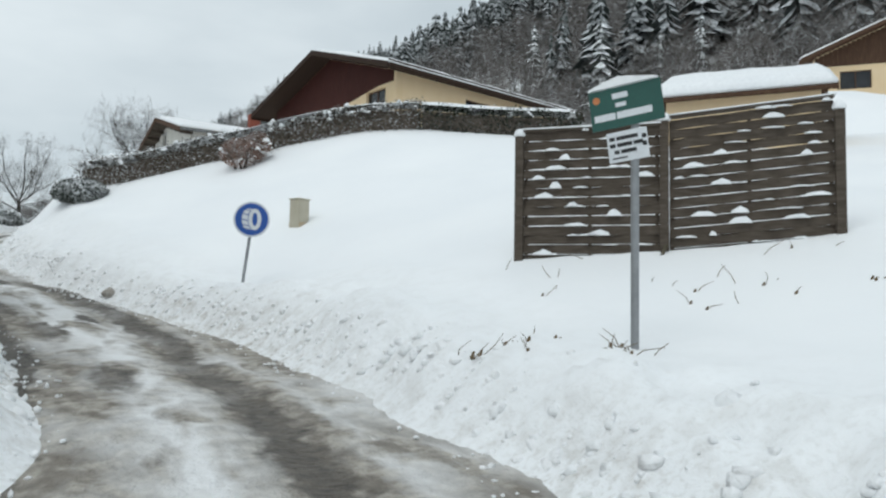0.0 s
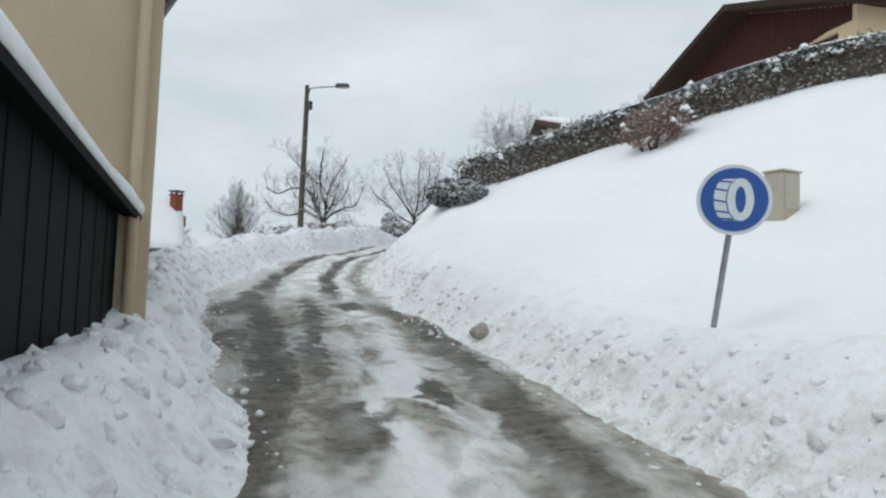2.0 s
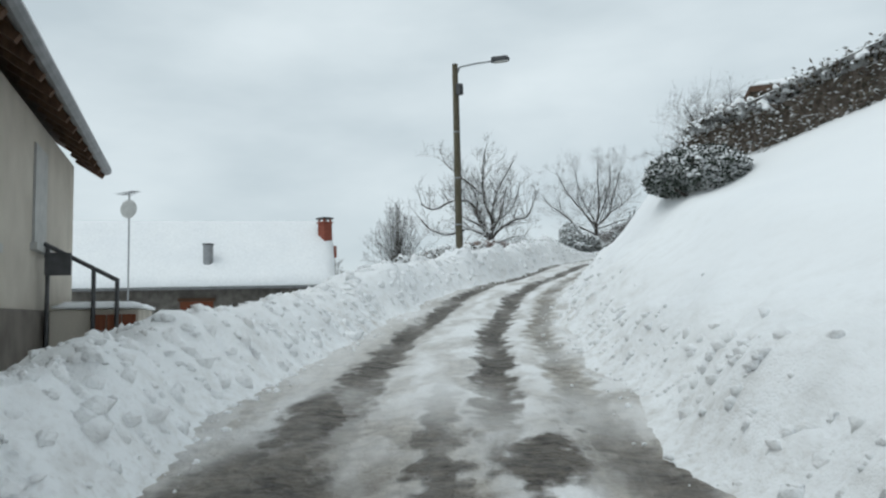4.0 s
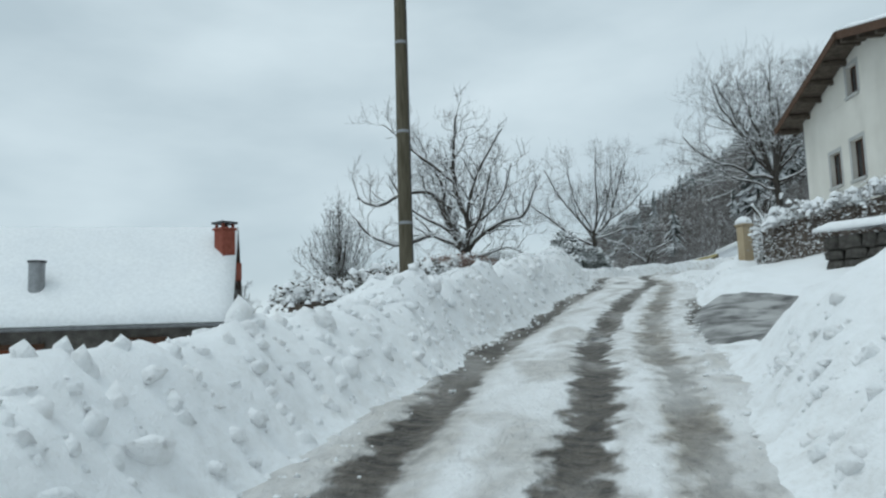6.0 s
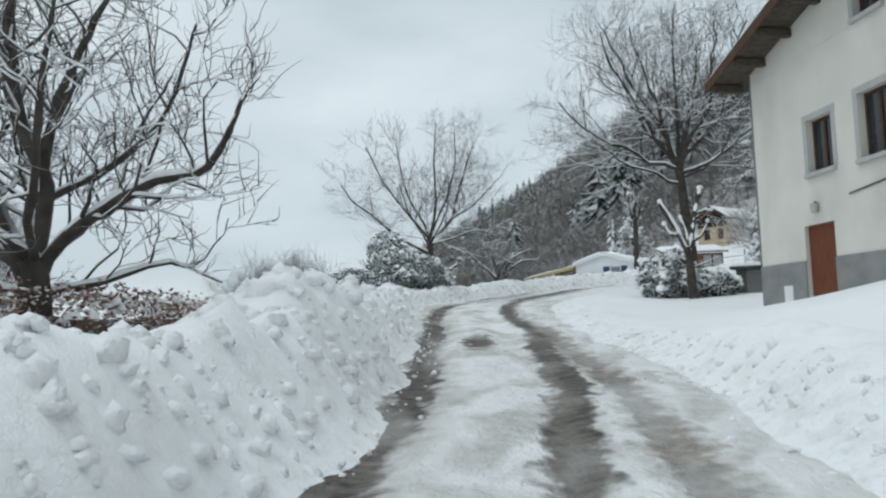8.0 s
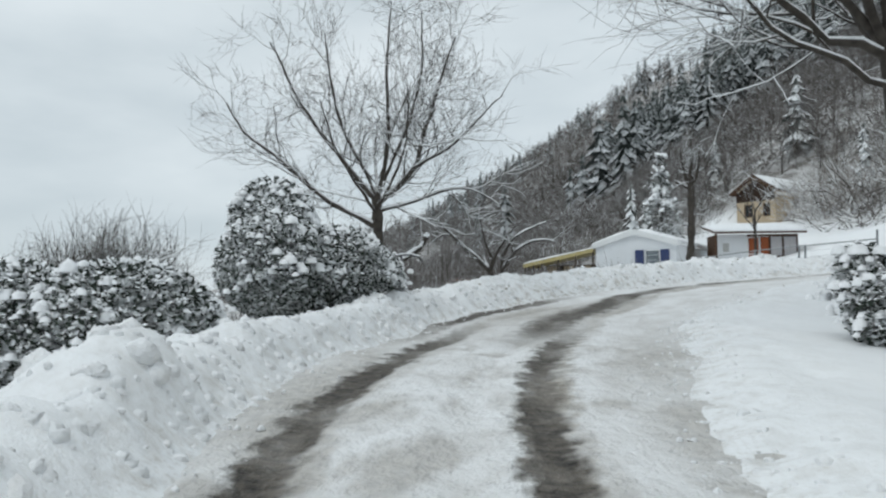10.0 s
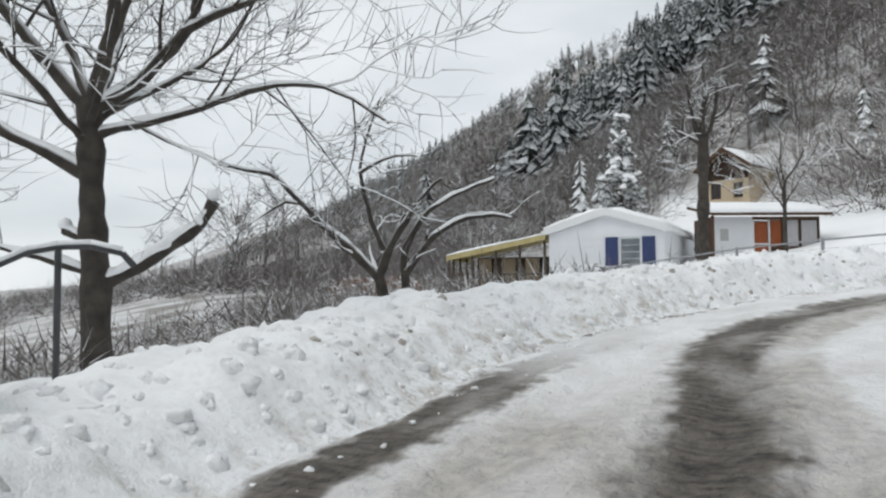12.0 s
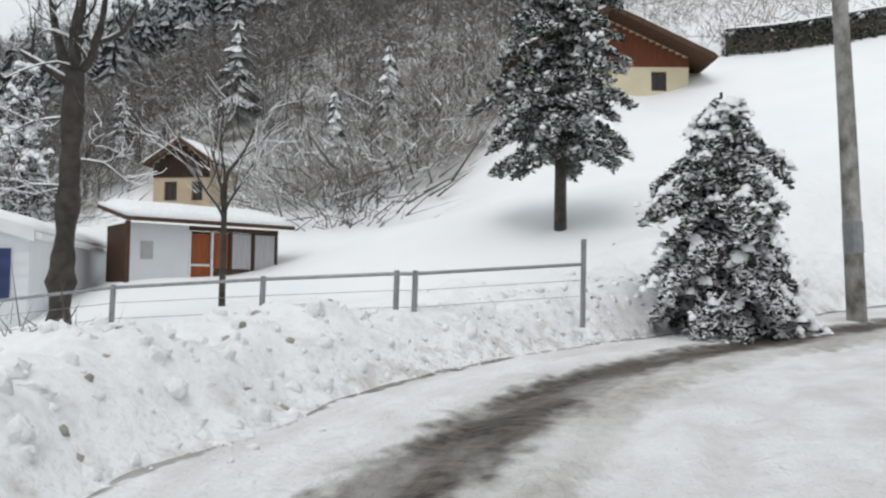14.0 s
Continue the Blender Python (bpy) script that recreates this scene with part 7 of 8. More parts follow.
# driveway that leaves the road on the uphill side
def driveway():
    n, m = 40, 30
    v, q = [], []
    a, b = np.array((-18.7, 32.2)), np.array((-12.0, 30.4))
    u = (b - a) / np.linalg.norm(b - a)
    w = np.array((-u[1], u[0]))
    S, D = np.meshgrid(np.linspace(-1.0, 7.5, n), np.linspace(-2.4, 2.2, m), indexing="ij")
    X, Y = a[0] + u[0] * S + w[0] * D, a[1] + u[1] * S + w[1] * D
    Z = ground_z(X, Y).reshape(n, m) + 0.05 + 0.03 * fbm(X * 3, Y * 3, 3)
    edge = np.minimum(np.minimum(D + 2.4, 2.2 - D), np.minimum(S + 1.0, 7.5 - S))
    Z = Z - 0.12 * (1 - step(edge, 0.0, 0.35))
    k = np.arange(n * m).reshape(n, m)
    f = np.stack([k[:-1, :-1], k[1:, :-1], k[1:, 1:], k[:-1, 1:]], -1).reshape(-1, 4)
    ob = new("driveway", tri_mesh("driveway", np.stack([X.ravel(), Y.ravel(), Z.ravel()], 1), f, "asphalt", smooth=True))
    tagged(ob, "dark wet driveway streaked with slush", "driveway", kind="structure")


driveway()

# ---- hedges, shrubs, trees ----
hedge_run("hedge", [(-13.6, 27.6), (-12.2, 26.7), (-10.65, 26.1), (-7.85, 25.6), (-5.65, 25.35), (-3.05, 25.3), (-0.7, 25.1)], 0.78, 0.75, 31, "leafy mixed hedge dusted with snow on top of the slope", snow_cap=0.05, leaf=0.045, density=1000, pads=14)
hedge_run("hedge", [(-0.9, 25.1), (0.6, 24.9), (2.2, 24.6), (4.6, 24.0)], 0.72, 0.8, 32, "dark clipped hedge under a smooth snow cap", material="clipped", snow_cap=0.12, leaf=0.045, density=900, pads=2)
shrub("shrub", -6.7, 24.0, [(0, 0, 0.5, 0.7, 0.7, 0.5), (0.5, 0.1, 0.8, 0.45, 0.45, 0.45)], 4500, 0.03, 41, "leafless brown shrub frosted with snow on the slope", material="beech", pads=16, pad=0.09)
shrub("shrub", -12.4, 24.9, [(0, 0, 0.3, 0.9, 0.8, 0.45), (-0.6, 0.2, 0.25, 0.5, 0.5, 0.3)], 9000, 0.04, 42, "low evergreen shrub weighed down by snow", material="snow_needles", pads=80, pad=0.065)
hedge_run("hedge", [by_road(k, -4.4) for k in (36.4, 38, 40, 43)], 0.95, 1.0, 36, "grey garden hedge clotted with heavy snow behind the bank", material="hedge", leaf=0.04, density=1700, pads=30, base=0.22)
hedge_run("hedge", [by_road(k, -4.5) for k in (43.4, 46, 48, 52, 56)], 0.95, 1.0, 33, "russet beech hedge powdered with snow behind the bank", material="beech", leaf=0.028, density=1700, pads=4, base=0.35)
hedge_run("hedge", [(-19.2, 38.2), (-18.6, 37.5), (-17.6, 37.0), (-15.2, 36.4), (-12.0, 35.8)], 0.95, 0.8, 34, "bare garden hedge clotted with snow", material="white_twig", leaf=0.035, density=1700, pads=34)
shrub("shrub", -34.6, 57.6, [(0, 0, 0.8, 1.2, 1.2, 0.9), (-0.2, 1.2, 0.7, 1.0, 1.0, 0.8), (-0.3, -1.2, 0.9, 1.0, 1.1, 0.95), (-0.9, -0.6, 1.75, 0.8, 0.8, 0.85)], 42000, 0.038, 44,
      "large dark evergreen bush hung with lumps of snow", material="snow_needles", pads=620, pad=0.085, stems=12, droop=0.4)
shrub("shrub", -34.0, 52.4, [(0, 0, 0.8, 1.2, 1.2, 0.9), (-1.2, -0.6, 0.8, 1.0, 1.0, 0.9)], 22000, 0.045, 45, "evergreen bush heavy with snow behind the bank", material="snow_needles", pads=450, pad=0.085)
shrub("shrub", -25.3, 57.4, [(0, 0, 0.45, 0.75, 0.7, 0.6), (0.9, 0.3, 0.4, 0.8, 0.7, 0.5), (0.35, 0.2, 1.0, 0.45, 0.45, 0.6), (1.7, 0.5, 0.35, 0.6, 0.6, 0.4), (-0.5, 0.4, 0.9, 0.35, 0.4, 0.5)], 11000, 0.05, 46, "loose garden shrubs weighed down with snow round the pollard", material="snow_needles", pads=420, pad=0.10)

drawn_tree("apple_tree", -26.9, 37.2, (0.86, 0.51), (0.15, [(0.05, -0.4), (0.02, 0.5), (0.0, 1.5)]), [
    (0.105, 0.9, [(-0.02, 1.3), (-0.3, 1.9), (-0.55, 2.5), (-0.8, 2.98), (-1.15, 3.16), (-1.9, 3.08), (-2.5, 2.8), (-3.1, 3.1)]),
    (0.08, 1.0, [(0, 1.4), (-0.6, 1.75), (-1.05, 1.9, 0.2), (-1.9, 1.7, 0.3), (-2.8, 2.05, 0.3), (-3.3, 2.6, 0.4)]),
    (0.08, 1.0, [(0, 1.4), (0.4, 1.8), (1.1, 2.15, -0.2), (1.6, 2.25, -0.3), (1.9, 2.9, -0.3)]),
    (0.09, 1.0, [(0, 1.3), (0.06, 2.2), (-0.15, 2.8), (-0.3, 3.6), (-0.25, 4.6), (-0.15, 5.3)]),
    (0.05, 1.0, [(-0.3, 3.4), (-1.0, 4.0), (-1.65, 4.6), (-2.3, 5.2)]),
    (0.06, 1.0, [(0.05, 2.2), (0.2, 3.0), (0.5, 3.8), (0.85, 4.4), (1.1, 4.8)]),
    (0.05, 1.0, [(0.02, 2.0), (0.9, 2.9, 0.3), (1.3, 3.9, 0.4)]),
    (0.05, 1.0, [(-0.6, 2.6), (-0.7, 3.5, 0.3), (-1.4, 4.3, 0.6)]),
    (0.06, 1.0, [(0, 1.45), (0.3, 2.2, 0.9), (0.2, 3.0, 1.7), (0.5, 4.0, 2.2)]),
    (0.06, 1.0, [(0, 1.45), (-0.4, 2.3, 0.8), (-1.0, 3.2, 1.6), (-1.3, 4.2, 2.0)]),
    (0.05, 0.9, [(0, 1.45), (0.3, 1.9, -0.7), (0.7, 2.5, -1.4), (0.9, 3.4, -1.7)]),
    (0.05, 0.9, [(0, 1.5), (-0.5, 2.0, -0.7), (-1.2, 2.4, -1.3), (-1.7, 3.2, -1.5)]),
    (0.04, 0.8, [(0, 1.2), (0.5, 1.35, 0.2), (1.1, 1.5, 0.3), (1.6, 1.3, 0.3)]),
    (0.045, 0.8, [(0, 1.2), (-0.7, 1.3, 0.4), (-1.6, 1.1, 0.6)])],
    51, "spreading old apple tree with snow along its gnarled limbs", per_m=4.0, sub=0.9, kids=(0, 0, 4, 4), lift=0.22, gnarl=0.28)
drawn_tree("tree", -36.9, 63.2, (0.905, 0.42), (0.15, [(0.02, -0.4), (0.0, 1.0), (-0.06, 2.0), (-0.12, 3.15)]), [
    (0.085, 1.0, [(-0.08, 2.3), (-1.1, 2.75), (-2.0, 3.4), (-3.0, 4.3), (-3.8, 5.0), (-4.3, 5.8)]),
    (0.085, 1.0, [(-0.1, 3.0), (0.4, 3.35), (0.95, 4.0), (1.25, 4.9), (1.6, 6.0), (2.1, 7.6)]),
    (0.08, 1.0, [(-0.1, 3.0), (-0.8, 3.8), (-1.6, 4.8), (-2.4, 6.0), (-3.1, 7.5)]),
    (0.065, 1.0, [(-0.1, 3.1), (-0.45, 3.8, 0.2), (-1.1, 5.0, 0.5), (-1.5, 6.4, 0.6), (-1.7, 8.0, 0.7)]),
    (0.075, 1.0, [(-0.1, 3.1), (0.08, 3.9), (0.2, 5.0), (0.2, 6.4), (0.3, 8.6)]),
    (0.055, 1.0, [(-0.05, 3.15), (0.4, 4.2, -0.3), (0.8, 5.0, -0.6), (1.2, 6.4, -0.7), (1.2, 8.0, -0.8)]),
    (0.055, 1.0, [(-0.05, 2.7), (0.8, 2.9), (1.9, 3.3), (2.6, 3.25), (3.2, 2.9)]),
    (0.055, 1.0, [(0.9, 3.9), (1.9, 4.5, 0.2), (2.8, 5.4, 0.3), (3.4, 6.0, 0.3)]),
    (0.06, 1.0, [(-0.1, 2.9), (-0.2, 3.7, 0.9), (-0.4, 4.8, 1.9), (-0.3, 6.0, 2.4)]),
    (0.06, 1.0, [(-0.1, 2.9), (0.5, 3.6, 0.9), (1.1, 4.5, 1.7), (1.5, 5.6, 2.1)]),
    (0.05, 0.9, [(-0.1, 2.6), (-0.5, 3.3, -0.8), (-1.0, 4.2, -1.6), (-1.3, 5.3, -2.0)]),
    (0.05, 0.9, [(-0.1, 2.8), (0.4, 3.5, -0.8), (0.8, 4.4, -1.6), (0.9, 5.6, -1.9)]),
    (0.085, 0, [(0.0, 1.05), (0.6, 1.4), (1.1, 1.75), (1.25, 2.0)]),
    (0.055, 0.3, [(-0.02, 1.2), (-0.6, 1.4), (-1.2, 1.55), (-1.85, 1.85)]),
    (0.06, 0, [(-0.02, 1.55), (-0.25, 1.62), (-0.34, 1.68)])],
    52, "broad leafless tree with frosted upswept branches and sawn-off stubs", per_m=2.5, sub=1.5, kids=(0, 0, 5, 5), lift=0.10, gnarl=0.20)
limb_tree("tree", -24.75, 60.75, 4.9, 0.18, [
    (4.4, 207, 22, 36, 5.4, 0.085, 1.0), (4.5, 205, 50, 58, 5.8, 0.085, 1.0), (4.5, 100, 82, 80, 6.2, 0.09, 1.0), (4.5, 25, 52, 56, 5.8, 0.085, 1.0), (4.3, 24, 20, 34, 5.0, 0.08, 1.0), (4.4, 290, 40, 50, 5.2, 0.075, 1.0),
    (4.4, 115, 40, 48, 5.2, 0.075, 1.0), (4.5, 235, 62, 64, 5.8, 0.08, 1.0), (4.5, 170, 52, 58, 5.6, 0.08, 1.0), (4.5, 340, 52, 58, 5.6, 0.08, 1.0), (3.9, 212, 8, 20, 4.8, 0.06, 1.0), (4.1, 55, 35, 45, 5.0, 0.07, 1.0), (4.5, 195, 70, 72, 5.8, 0.08, 1.0), (4.5, 30, 72, 72, 5.8, 0.08, 1.0)],
    53, "tall spreading leafless tree with snow on its boughs", per_m=2.5, sub=2.0, kids=(0, 0, 5, 5), lift=0.10, gnarl=0.19, spread=(0, 0.8, 0.75, 0.7), lean=(-0.38, -0.3))
drawn_tree("pollard", -24.3, 56.7, (0.89, 0.45), (0.13, [(0.05, -0.4), (0.02, 0.7), (-0.08, 1.6)]), [
    (0.085, 0, [(-0.08, 1.45), (-0.35, 2.1), (-0.62, 2.6), (-0.85, 3.0)]),
    (0.085, 0, [(-0.05, 1.45), (0.12, 2.2), (0.25, 2.8), (0.42, 3.4)]),
    (0.05, 0, [(0.05, 1.75), (0.35, 1.95), (0.6, 2.35)]), (0.06, 0, [(-0.3, 2.0), (-0.55, 2.05), (-0.75, 2.3)]),
    (0.06, 0, [(-0.05, 1.4), (0.1, 2.0, 0.5), (0.0, 2.6, 0.8)]), (0.045, 0, [(0.2, 2.6), (0.55, 2.75), (0.75, 2.7)]),
    (0.04, 0.5, [(0.0, 1.1), (-0.4, 1.3), (-0.8, 1.2)]), (0.04, 0.5, [(0.0, 0.9), (0.5, 1.1), (0.9, 1.3)])],
    54, "pollarded fruit tree with thick snowy stubs", per_m=5, sub=0.5, kids=(0, 0, 3, 3))
drawn_tree("tree", -30.95, 78.35, (0.98, 0.2), (0.16, [(0.0, -0.4), (0.02, 1.0), (0.08, 2.4), (0.1, 3.9)]), [
    (0.075, 0.25, [(0.08, 3.7), (-0.25, 3.9), (-0.6, 4.1)]), (0.09, 0.5, [(0.1, 3.7), (-0.12, 4.3), (-0.25, 4.9), (-0.3, 5.4)]),
    (0.09, 0.5, [(0.1, 3.8), (0.12, 4.5), (0.15, 5.3), (0.1, 5.9)]), (0.085, 0.5, [(0.1, 3.8), (0.35, 4.25), (0.45, 4.9), (0.5, 5.5)]),
    (0.06, 0.5, [(0.4, 4.4), (0.7, 4.6), (0.95, 5.1)]), (0.05, 0.4, [(0.1, 3.9), (0.2, 4.4, 0.5), (0.2, 5.0, 0.8)]), (0.05, 0.4, [(0.1, 3.9), (0.0, 4.3, -0.5), (0.1, 4.9, -0.8)]),
    (0.025, 1.0, [(0.08, 3.2), (-0.4, 3.1), (-0.8, 2.8)]), (0.022, 1.0, [(0.06, 2.6), (0.5, 2.6), (0.9, 2.3)]), (0.022, 1.0, [(0.05, 2.2), (-0.4, 2.2), (-0.8, 2.0)])],
    55, "pollarded roadside tree with a dark trunk", per_m=6, sub=0.75, kids=(0, 0, 4, 3), lift=0.2, gnarl=0.22)
drawn_tree("fruit_tree", -35.1, 67.0, (0.94, 0.34), (0.10, [(-0.08, -0.7), (-0.12, 0.1), (-0.2, 0.45)]), [
    (0.075, 0.6, [(-0.18, 0.35), (-0.5, 0.72), (-0.85, 1.05), (-1.3, 1.5), (-1.8, 1.95), (-2.7, 2.1)]),
    (0.075, 0.4, [(-0.18, 0.38), (0.05, 0.9), (0.4, 1.45), (0.75, 1.85)]),
    (0.04, 0.8, [(-0.1, 0.8), (-0.35, 1.4), (-0.5, 2.0), (-0.4, 2.5), (-0.15, 3.1)]),
    (0.08, 0.4, [(0.2, -0.6), (0.22, 0.4), (0.18, 0.65), (0.35, 1.05), (0.75, 1.5), (1.55, 1.85)]),
    (0.07, 0.35, [(0.2, 0.45), (0.5, 0.85), (0.95, 1.2), (1.5, 1.3), (1.8, 1.25)]),
    (0.035, 0.8, [(-0.5, 1.95), (-0.1, 2.15), (0.4, 2.2)]), (0.04, 0.7, [(-0.2, 0.4), (-0.4, 0.9, 0.6), (-0.3, 1.7, 1.1)]), (0.035, 0.8, [(-1.2, 1.4), (-1.6, 1.5), (-2.1, 1.2)])],
    56, "low forked fruit tree with snow lying along its limbs", per_m=3.0, sub=0.55, kids=(0, 0, 3, 3), lift=0.1, gnarl=0.22, z=gz(-35.1, 67.0) + 0.32)


def vase_limbs(n, height, width, foot, seed):
    """Many straight stems that fan out from one stool, the outer ones low and arching."""
    rnd = random.Random(seed)
    limbs = []
    for k in range(n):
        u = (k + 0.5) / n * 2 - 1
        w = math.copysign(abs(u) ** 1.3, u) * width
        top = foot + (height - foot) * (1.0 - 0.74 * abs(u) ** 1.7) * rnd.uniform(0.9, 1.03)
        deep = rnd.uniform(-0.55, 0.55) * width * (1 - 0.4 * abs(u))
        a = 0.16 * u + rnd.uniform(-0.05, 0.05)
        limbs.append((rnd.uniform(0.02, 0.04), 1.0, [(a, foot - 0.9), (a, foot), (a + 0.36 * (w - a), foot + 0.45 * (top - foot), 0.4 * deep), (a + 0.75 * (w - a), foot + 0.78 * (top - foot), 0.8 * deep), (w, top, deep)]))
    return limbs


drawn_tree("tree", -40.3, 44.5, (0.714, 0.70), (0.14, [(0.0, -0.4), (0.0, 0.7), (0.02, 1.45)]), vase_limbs(25, 5.9, 2.2, 1.3, 57),
    57, "many-stemmed vase-shaped leafless tree behind the bank", per_m=5.0, sub=0.6, kids=(0, 0, 3, 3), spread=(0, 0.6, 0.6, 0.6), lift=0.12, gnarl=0.1)
drawn_tree("tree", -36.5, 36.4, (0.714, 0.70), (0.05, [(0.0, -0.4), (0.0, 0.3), (0.02, 0.6)]), vase_limbs(9, 2.9, 1.0, 0.6, 66),
    66, "small many-stemmed leafless bush behind the bank", per_m=4.0, sub=0.35, kids=(0, 0, 3, 3), spread=(0, 0.6, 0.6, 0.6), lift=0.12, gnarl=0.1, category="bush")
bare_tree("tree", -40.6, 57.3, 0.5, 1.6, 0.13, 58, "round frosted leafless tree beyond the bank", kids=(9, 7, 6, 6), spread=(1.1, 0.8, 0.8, 0.8), trunks=2)
bare_tree("tree", -46.0, 62.0, 1.0, 2.0, 0.13, 65, "frosted leafless tree in the hollow", kids=(8, 6, 5, 5), spread=(0.9, 0.7, 0.7, 0.7))
bare_tree("sapling", -28.6, 81.5, 2.4, 1.3, 0.06, 59, "thin young tree beside the cabin", kids=(5, 4, 3, 3), spread=(0.6, 0.6, 0.6, 0.6), levels=3)
bare_tree("tree", -21.0, 66.0, 2.4, 2.5, 0.12, 60, "thin leafless garden tree", kids=(6, 5, 4, 4), spread=(0.7, 0.6, 0.6, 0.6))
conifer("conifer", -21.2, 81.6, 8.6, 1.75, 1.7, 61, "dark pine with a bare trunk and snow-loaded boughs", dense=3.6, r=0.15, snow=3.5, pad=0.075, taper=0.45, flop=0.4, mat="snow_needles")
conifer("spruce", -21.65, 75.5, 3.7, 1.0, 0.05, 62, "dense young spruce bent under heavy snow", dense=5.5, r=0.10, flop=0.7, egg=True, snow=4.0, pad=0.085, tiers=20, mat="snow_needles")
conifer("spruce", -22.3, 61.5, 3.2, 1.0, 0.1, 63, "small garden spruce white with snow", dense=1.1, r=0.06, mat="snow_needles")
conifer("spruce", -35.2, 96.0, 7.0, 1.8, 0.3, 64, "spruce behind the mobile home, white with snow", dense=1.0, r=0.12, mat="snow_needles")

# scrub along the foot of the hill
rng_ = np.random.RandomState(77)
sx, sy = -48 + 60 * rng_.rand(260), 0 * rng_.rand(260)
sy = 99 - 0.30 * (sx + 20) + 14 * rng_.rand(260)
keep_ = ~((np.abs(sx + 30.0) < 4.2) & (sy < 111))
sx, sy = sx[keep_], sy[keep_]
woods("scrub", far_bush, np.stack([sx, sy, land(sx, sy) - 0.1], 1), 1.6 + 2.0 * rng_.rand(len(sx)), 24, "white_twig", "snow-laden leafless scrub at the foot of the hill")
fx, fy = -27 + 15 * rng_.rand(70), 0 * rng_.rand(70)
fy = 97.5 - 0.25 * (fx + 20) + 7 * rng_.rand(70)
woods("scrub", far_bush, np.stack([fx, fy, land(fx, fy) - 0.1], 1), 2.6 + 2.4 * rng_.rand(len(fx)), 39, "white_twig", "tall bushes white with frost at the edge of the field")
sx = -118 + 58 * rng_.rand(480)
sy = 70 + 60 * rng_.rand(480)
ss, dd = 65 + 18 * rng_.rand(260), -5.8 - 11 * rng_.rand(260)
kk = np.searchsorted(R_S, ss)
bx, by = RC[kk, 0] + R_T[kk, 1] * dd, RC[kk, 1] - R_T[kk, 0] * dd
bx, by = bx[by < 76], by[by < 76]
woods("scrub", far_bush, np.stack([bx, by, land(bx, by) - 0.1], 1), 0.9 + 0.9 * rng_.rand(len(bx)), 29, "hazed_twig", "low brown weeds and brambles behind the snow bank")
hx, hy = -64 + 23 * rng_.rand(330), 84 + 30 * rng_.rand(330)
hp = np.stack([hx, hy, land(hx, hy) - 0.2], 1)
woods("bare_wood", far_bare, hp[:45], 3.5 + 2.5 * rng_.rand(45), 33, "hazed_twig", "leafless trees behind the mobile home")
woods("scrub", far_bush, hp[90:], 1.5 + 1.8 * rng_.rand(240), 34, "hazed_twig", "brown scrub behind the mobile home")
woods("scrub", far_bush, np.stack([sx, sy, land(sx, sy) - 0.1], 1), 1.2 + 1.6 * rng_.rand(480), 25, "hazed_twig", "grey leafless scrub beyond the bend")


# broken lumps of snow thrown on the banks by the plough
def snow_clods():
    rng = np.random.RandomState(8)
    base = bmesh.new()
    bmesh.ops.create_icosphere(base, subdivisions=1, radius=1.0)
    bv = np.array([v.co[:] for v in base.verts])
    bf = np.array([[v.index for v in f.verts] for f in base.faces])
    base.free()
    n = 14500
    s = rng.rand(n) * 92 - 3
    side = rng.rand(n) < 0.64
    a = np.where(rng.rand(n) < 0.75, 1.35 * rng.rand(n) - 0.12, np.abs(rng.normal(size=n)) * 1.0)
    k = np.clip(np.searchsorted(R_S, s), 0, len(RC) - 1)
    d = np.where(side, -(half_left(s) + a), half_right(s) + a * 0.36)
    x, y = RC[k, 0] + R_T[k, 1] * d, RC[k, 1] - R_T[k, 0] * d
    keep = ~((s > 32) & (s < 41) & ~side) & ~((s > 49) & ~side & (rng.rand(n) < 0.7))
    x, y = x[keep], y[keep]
    # crumbs that rolled onto the road, most of them near its edges
    m = 2600
    s2 = rng.rand(m) * 92 - 3
    k = np.clip(np.searchsorted(R_S, s2), 0, len(RC) - 1)
    e = np.abs(rng.normal(size=m)) * 0.22
    d2 = np.where(rng.rand(m) < 0.5, -half_left(s2) + e, half_right(s2) - e)
    x = np.r_[x, RC[k, 0] + R_T[k, 1] * d2]
    y = np.r_[y, RC[k, 1] - R_T[k, 0] * d2]
    z = ground_z(x, y)
    z[-m:] = RC[k, 2] + 0.01
    n = len(x)
    size = 0.018 + 0.075 * rng.rand(n) ** 1.8 + 0.05 * (rng.rand(n) < 0.04)
    size[:-m] *= np.where(side[keep], 0.85, 0.62)
    size[-m:] = 0.006 + 0.024 * rng.rand(m) ** 2
    sc = size[:, None] * (0.7 + 0.8 * rng.rand(n, 3)) * np.array((1.0, 1.0, 0.85))
    v = bv[None] * sc[:, None] * (1 + 0.8 * (rng.rand(n, len(bv), 1) - 0.5)) + np.stack([x, y, z - size * 0.38], 1)[:, None]
    # earth and grit torn up with the snow beyond the bend
    far = (np.hypot(x + 29, y - 75) < 14) & (size > 0.025) & (size < 0.055) & (rng.rand(n) < 0.12)
    dirt = v[far]
    f = bf[None] + (np.arange(len(dirt)) * len(bv))[:, None, None]
    ob = new("dirt_clods", tri_mesh("dirt_clods", dirt.reshape(-1, 3), f.reshape(-1, 3), "dirty_ice"))
    tagged(ob, "brown lumps of frozen earth on the snow bank", "dirt", kind="stuff")
    v = v[~far]
    f = bf[None] + (np.arange(len(v)) * len(bv))[:, None, None]
    ob = new("snow_clods", tri_mesh("snow_clods", v.reshape(-1, 3), f.reshape(-1, 3), "bank"))
    tagged(ob, "broken lumps of ploughed snow along the road", "snow", kind="stuff")


snow_clods()


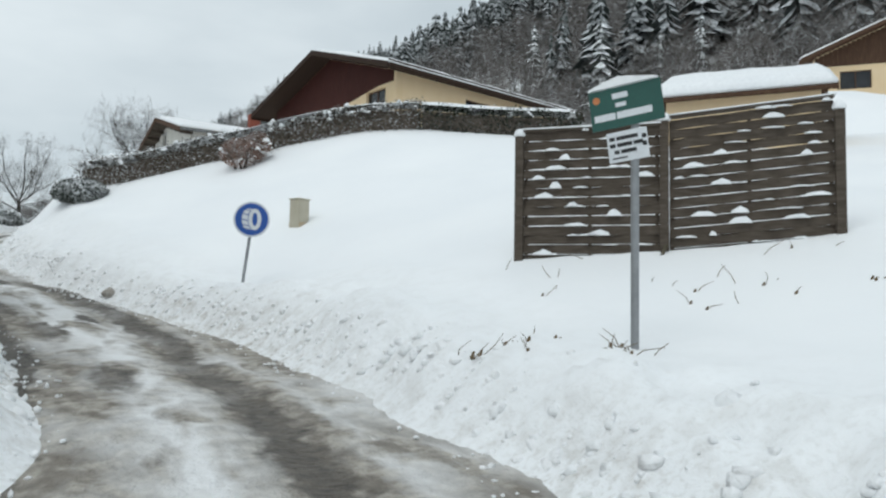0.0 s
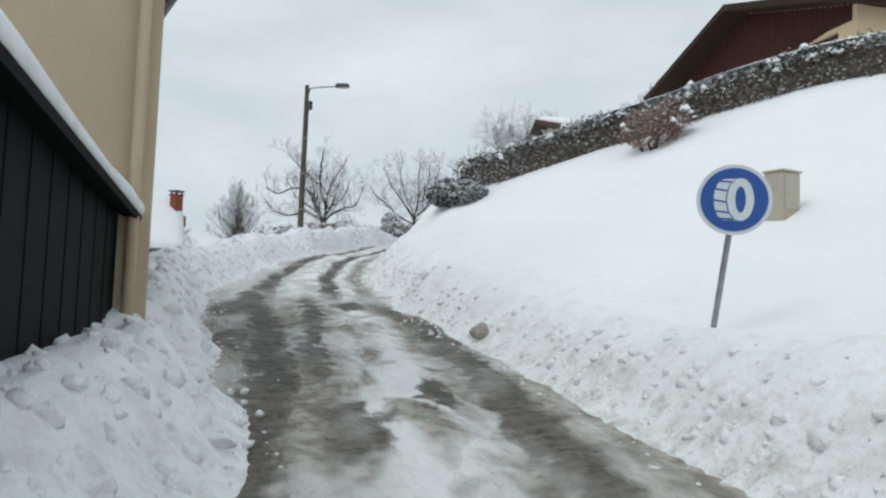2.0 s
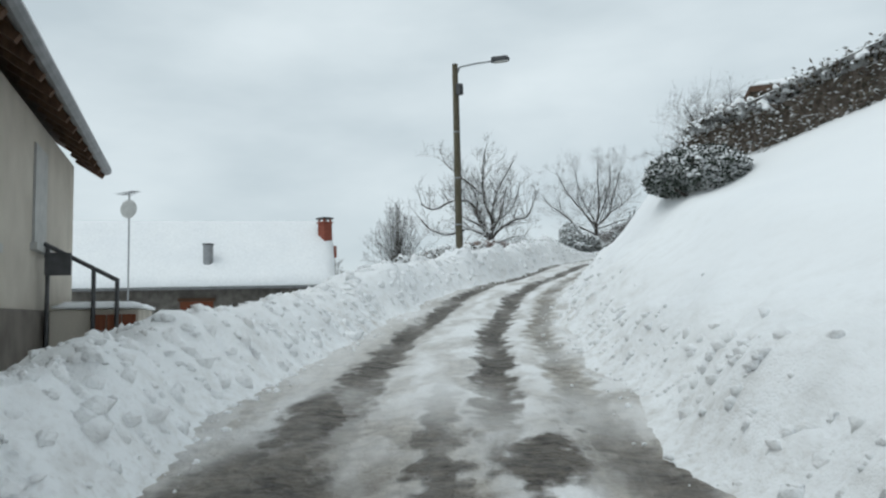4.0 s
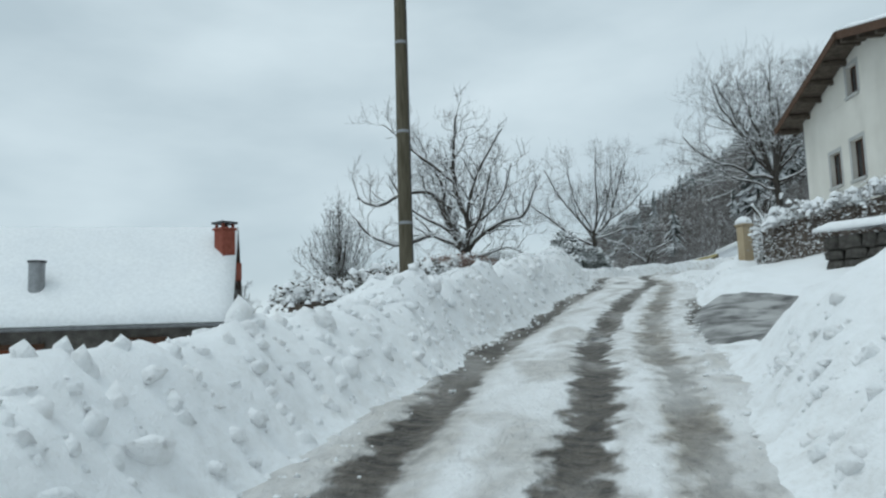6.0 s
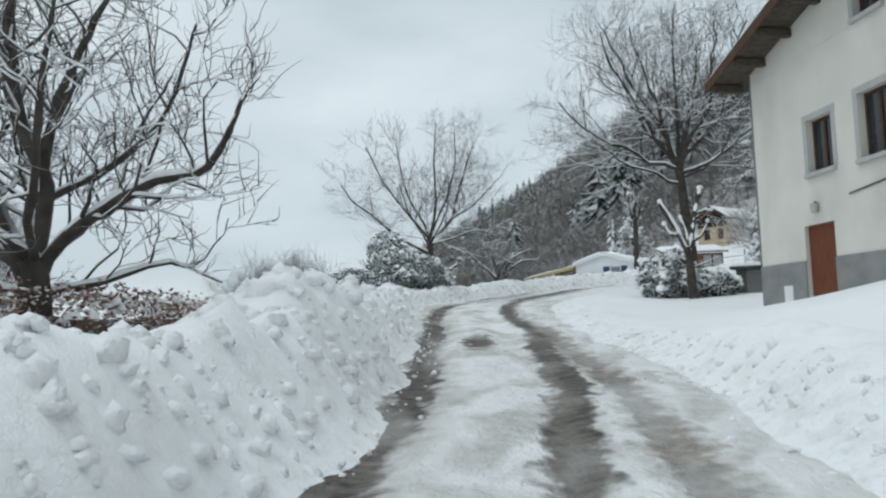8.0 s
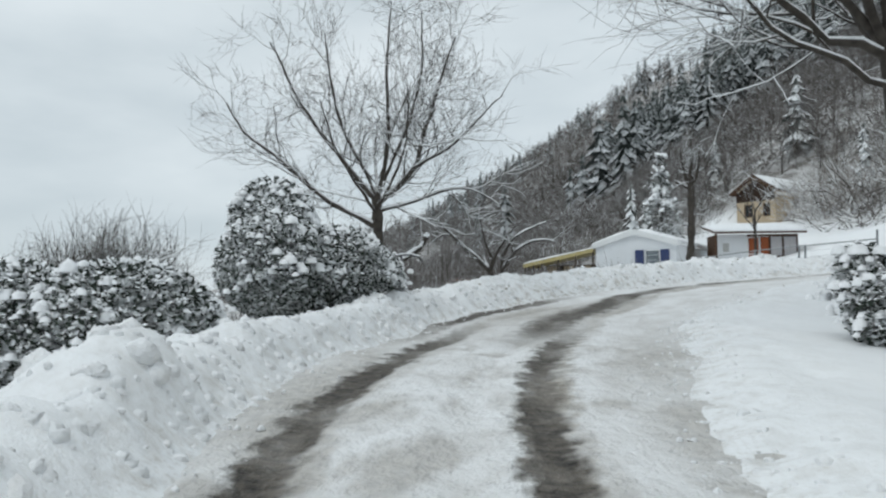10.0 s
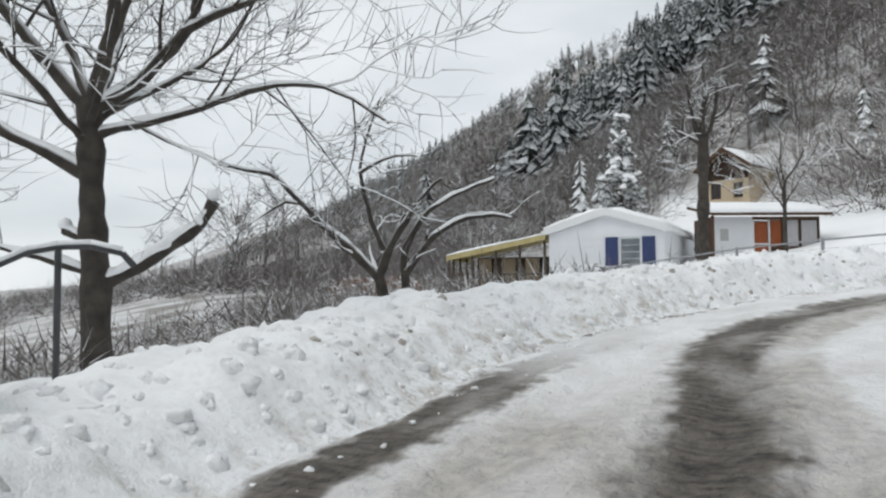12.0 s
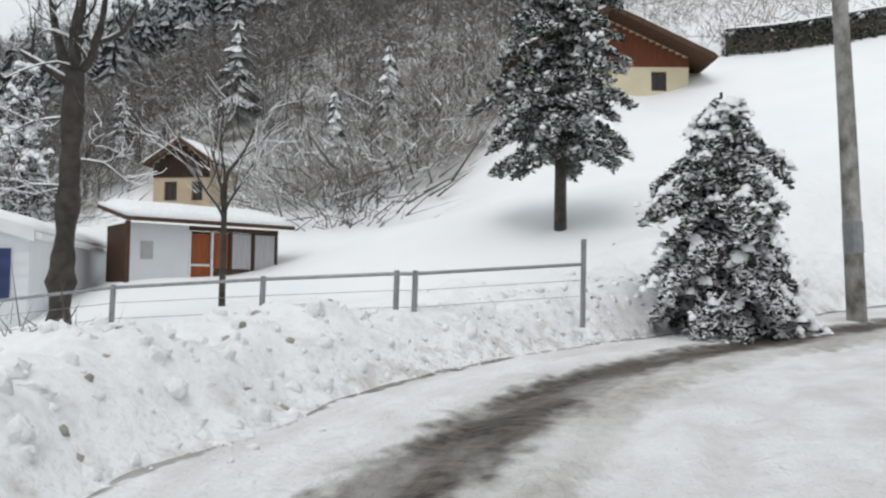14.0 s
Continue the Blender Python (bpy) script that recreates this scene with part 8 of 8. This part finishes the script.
def dry_stalks():
    """Dead stems and seed heads that poke out of the bank by the name plate and below the timber fence."""
    rng = np.random.RandomState(19)
    tw = Twigs()
    spots = [(1.55, 5.7, 10, 0.10), (0.55, 6.2, 7, 0.18), (0.9, 6.4, 6, 0.22), (2.6, 7.4, 5, 0.5), (3.6, 7.2, 6, 0.6), (1.4, 8.6, 6, 0.5), (3.4, 8.4, 5, 0.5)]
    for x, y, n, w in spots:
        for _ in range(n):
            px, py = x + rng.normal() * w, y + rng.normal() * w
            p = np.array((px, py, gz(px, py) - 0.03))
            d = np.array((rng.normal() * 0.6, rng.normal() * 0.4, 0.8))
            ln = 0.08 + 0.22 * rng.rand()
            tw.add([p, p + d * ln * 0.5, p + d * ln + np.array((rng.normal() * 0.05, 0, -0.06 * rng.rand()))], [0.005, 0.004, 0.002], 4)
            if rng.rand() < 0.4:
                tw.add([p - np.array((0.02, 0, 0)), p + np.array((0.0, 0.0, 0.06))], [0.02, 0.009], 6)
    ob = new("dry_stalks", tw.mesh("dry_stalks", "dry"))
    tagged(ob, "dead brown plant stems poking through the snow", "plants", kind="stuff")


dry_stalks()


def ice_block(x, y, size, seed, label):
    rng = np.random.RandomState(seed)
    bm = bmesh.new()
    bmesh.ops.create_icosphere(bm, subdivisions=2, radius=size)
    for v in bm.verts:
        v.co = Vector((v.co.x * 1.2, v.co.y * 0.8, v.co.z * 0.8)) * (1 + 0.25 * noise.noise(v.co * (1.6 / size)) + 0.06 * rng.normal())
    me = finish(bm, "ice_block")
    me.materials.append(M["dirty_ice"])
    ob = new("ice_block", me)
    ob.matrix_world = pose(x, y, gz(x, y) + size * 0.3, 0, 0, seed * 37)
    tagged(ob, label, "ice")


ice_block(-6.35, 14.15, 0.15, 3, "grey-brown lump of dirty ice on the road's edge")
shrub("shrub", -34.2, 80.6, [(0, 0, 0.5, 0.45, 0.45, 0.5)], 500, 0.05, 71, "small snowy garden plant by the mobile home", material="hedge", pads=22, pad=0.08)
shrub("shrub", -37.5, 80.2, [(0, 0, 0.35, 0.4, 0.4, 0.35)], 400, 0.06, 72, "clipped conical garden plant under snow", material="needles", pads=22, pad=0.09)
shrub("shrub", -40.5, 79.0, [(0, 0, 0.5, 1.2, 0.6, 0.5), (-1.6, 0.4, 0.5, 1.0, 0.6, 0.5)], 1800, 0.06, 73, "tangled leafless shrubs by the veranda", material="beech", pads=40, pad=0.09)
hedge_run("hedge", [(-4.6, 96.2), (-2.9, 93.8), (-0.8, 91.8), (1.8, 89.6)], 1.0, 1.0, 35, "dark clipped hedge under snow on the upper field", material="clipped", leaf=0.09, density=400, pads=2, snow_cap=0.12)


def pipe_rail():
    root = thing("pipe_railing", pose(-34.97, 60.97, gz(-34.97, 60.97)), "bent dark green steel pipe railing capped with snow", "railing")
    part("post", tube((0, 0, -0.5), (0, 0, 0.92), 0.024, sides=10), "dark_steel", root)
    bm = bmesh.new()
    pts = [Vector((-0.62, -0.55, 0.50)), Vector((-0.38, -0.34, 0.74)), Vector((-0.15, -0.13, 0.90)), Vector((0, 0, 0.94)), Vector((0.15, 0.14, 0.95)), Vector((0.30, 0.30, 0.90)), Vector((0.36, 0.36, 0.80))]
    for a, b in zip(pts, pts[1:]):
        tube_bm(bm, a, b, 0.024, 0.024, 10)
    part("rail", bm, "dark_steel", root)
    bm = bmesh.new()
    for a, b in zip(pts[:5], pts[1:6]):
        tube_bm(bm, a + Vector((0, 0, 0.026)), b + Vector((0, 0, 0.026)), 0.024, 0.024, 8)
    part("snow_cap", bm, "roof_snow", root, "thin snow on the rail", smooth=True)


pipe_rail()
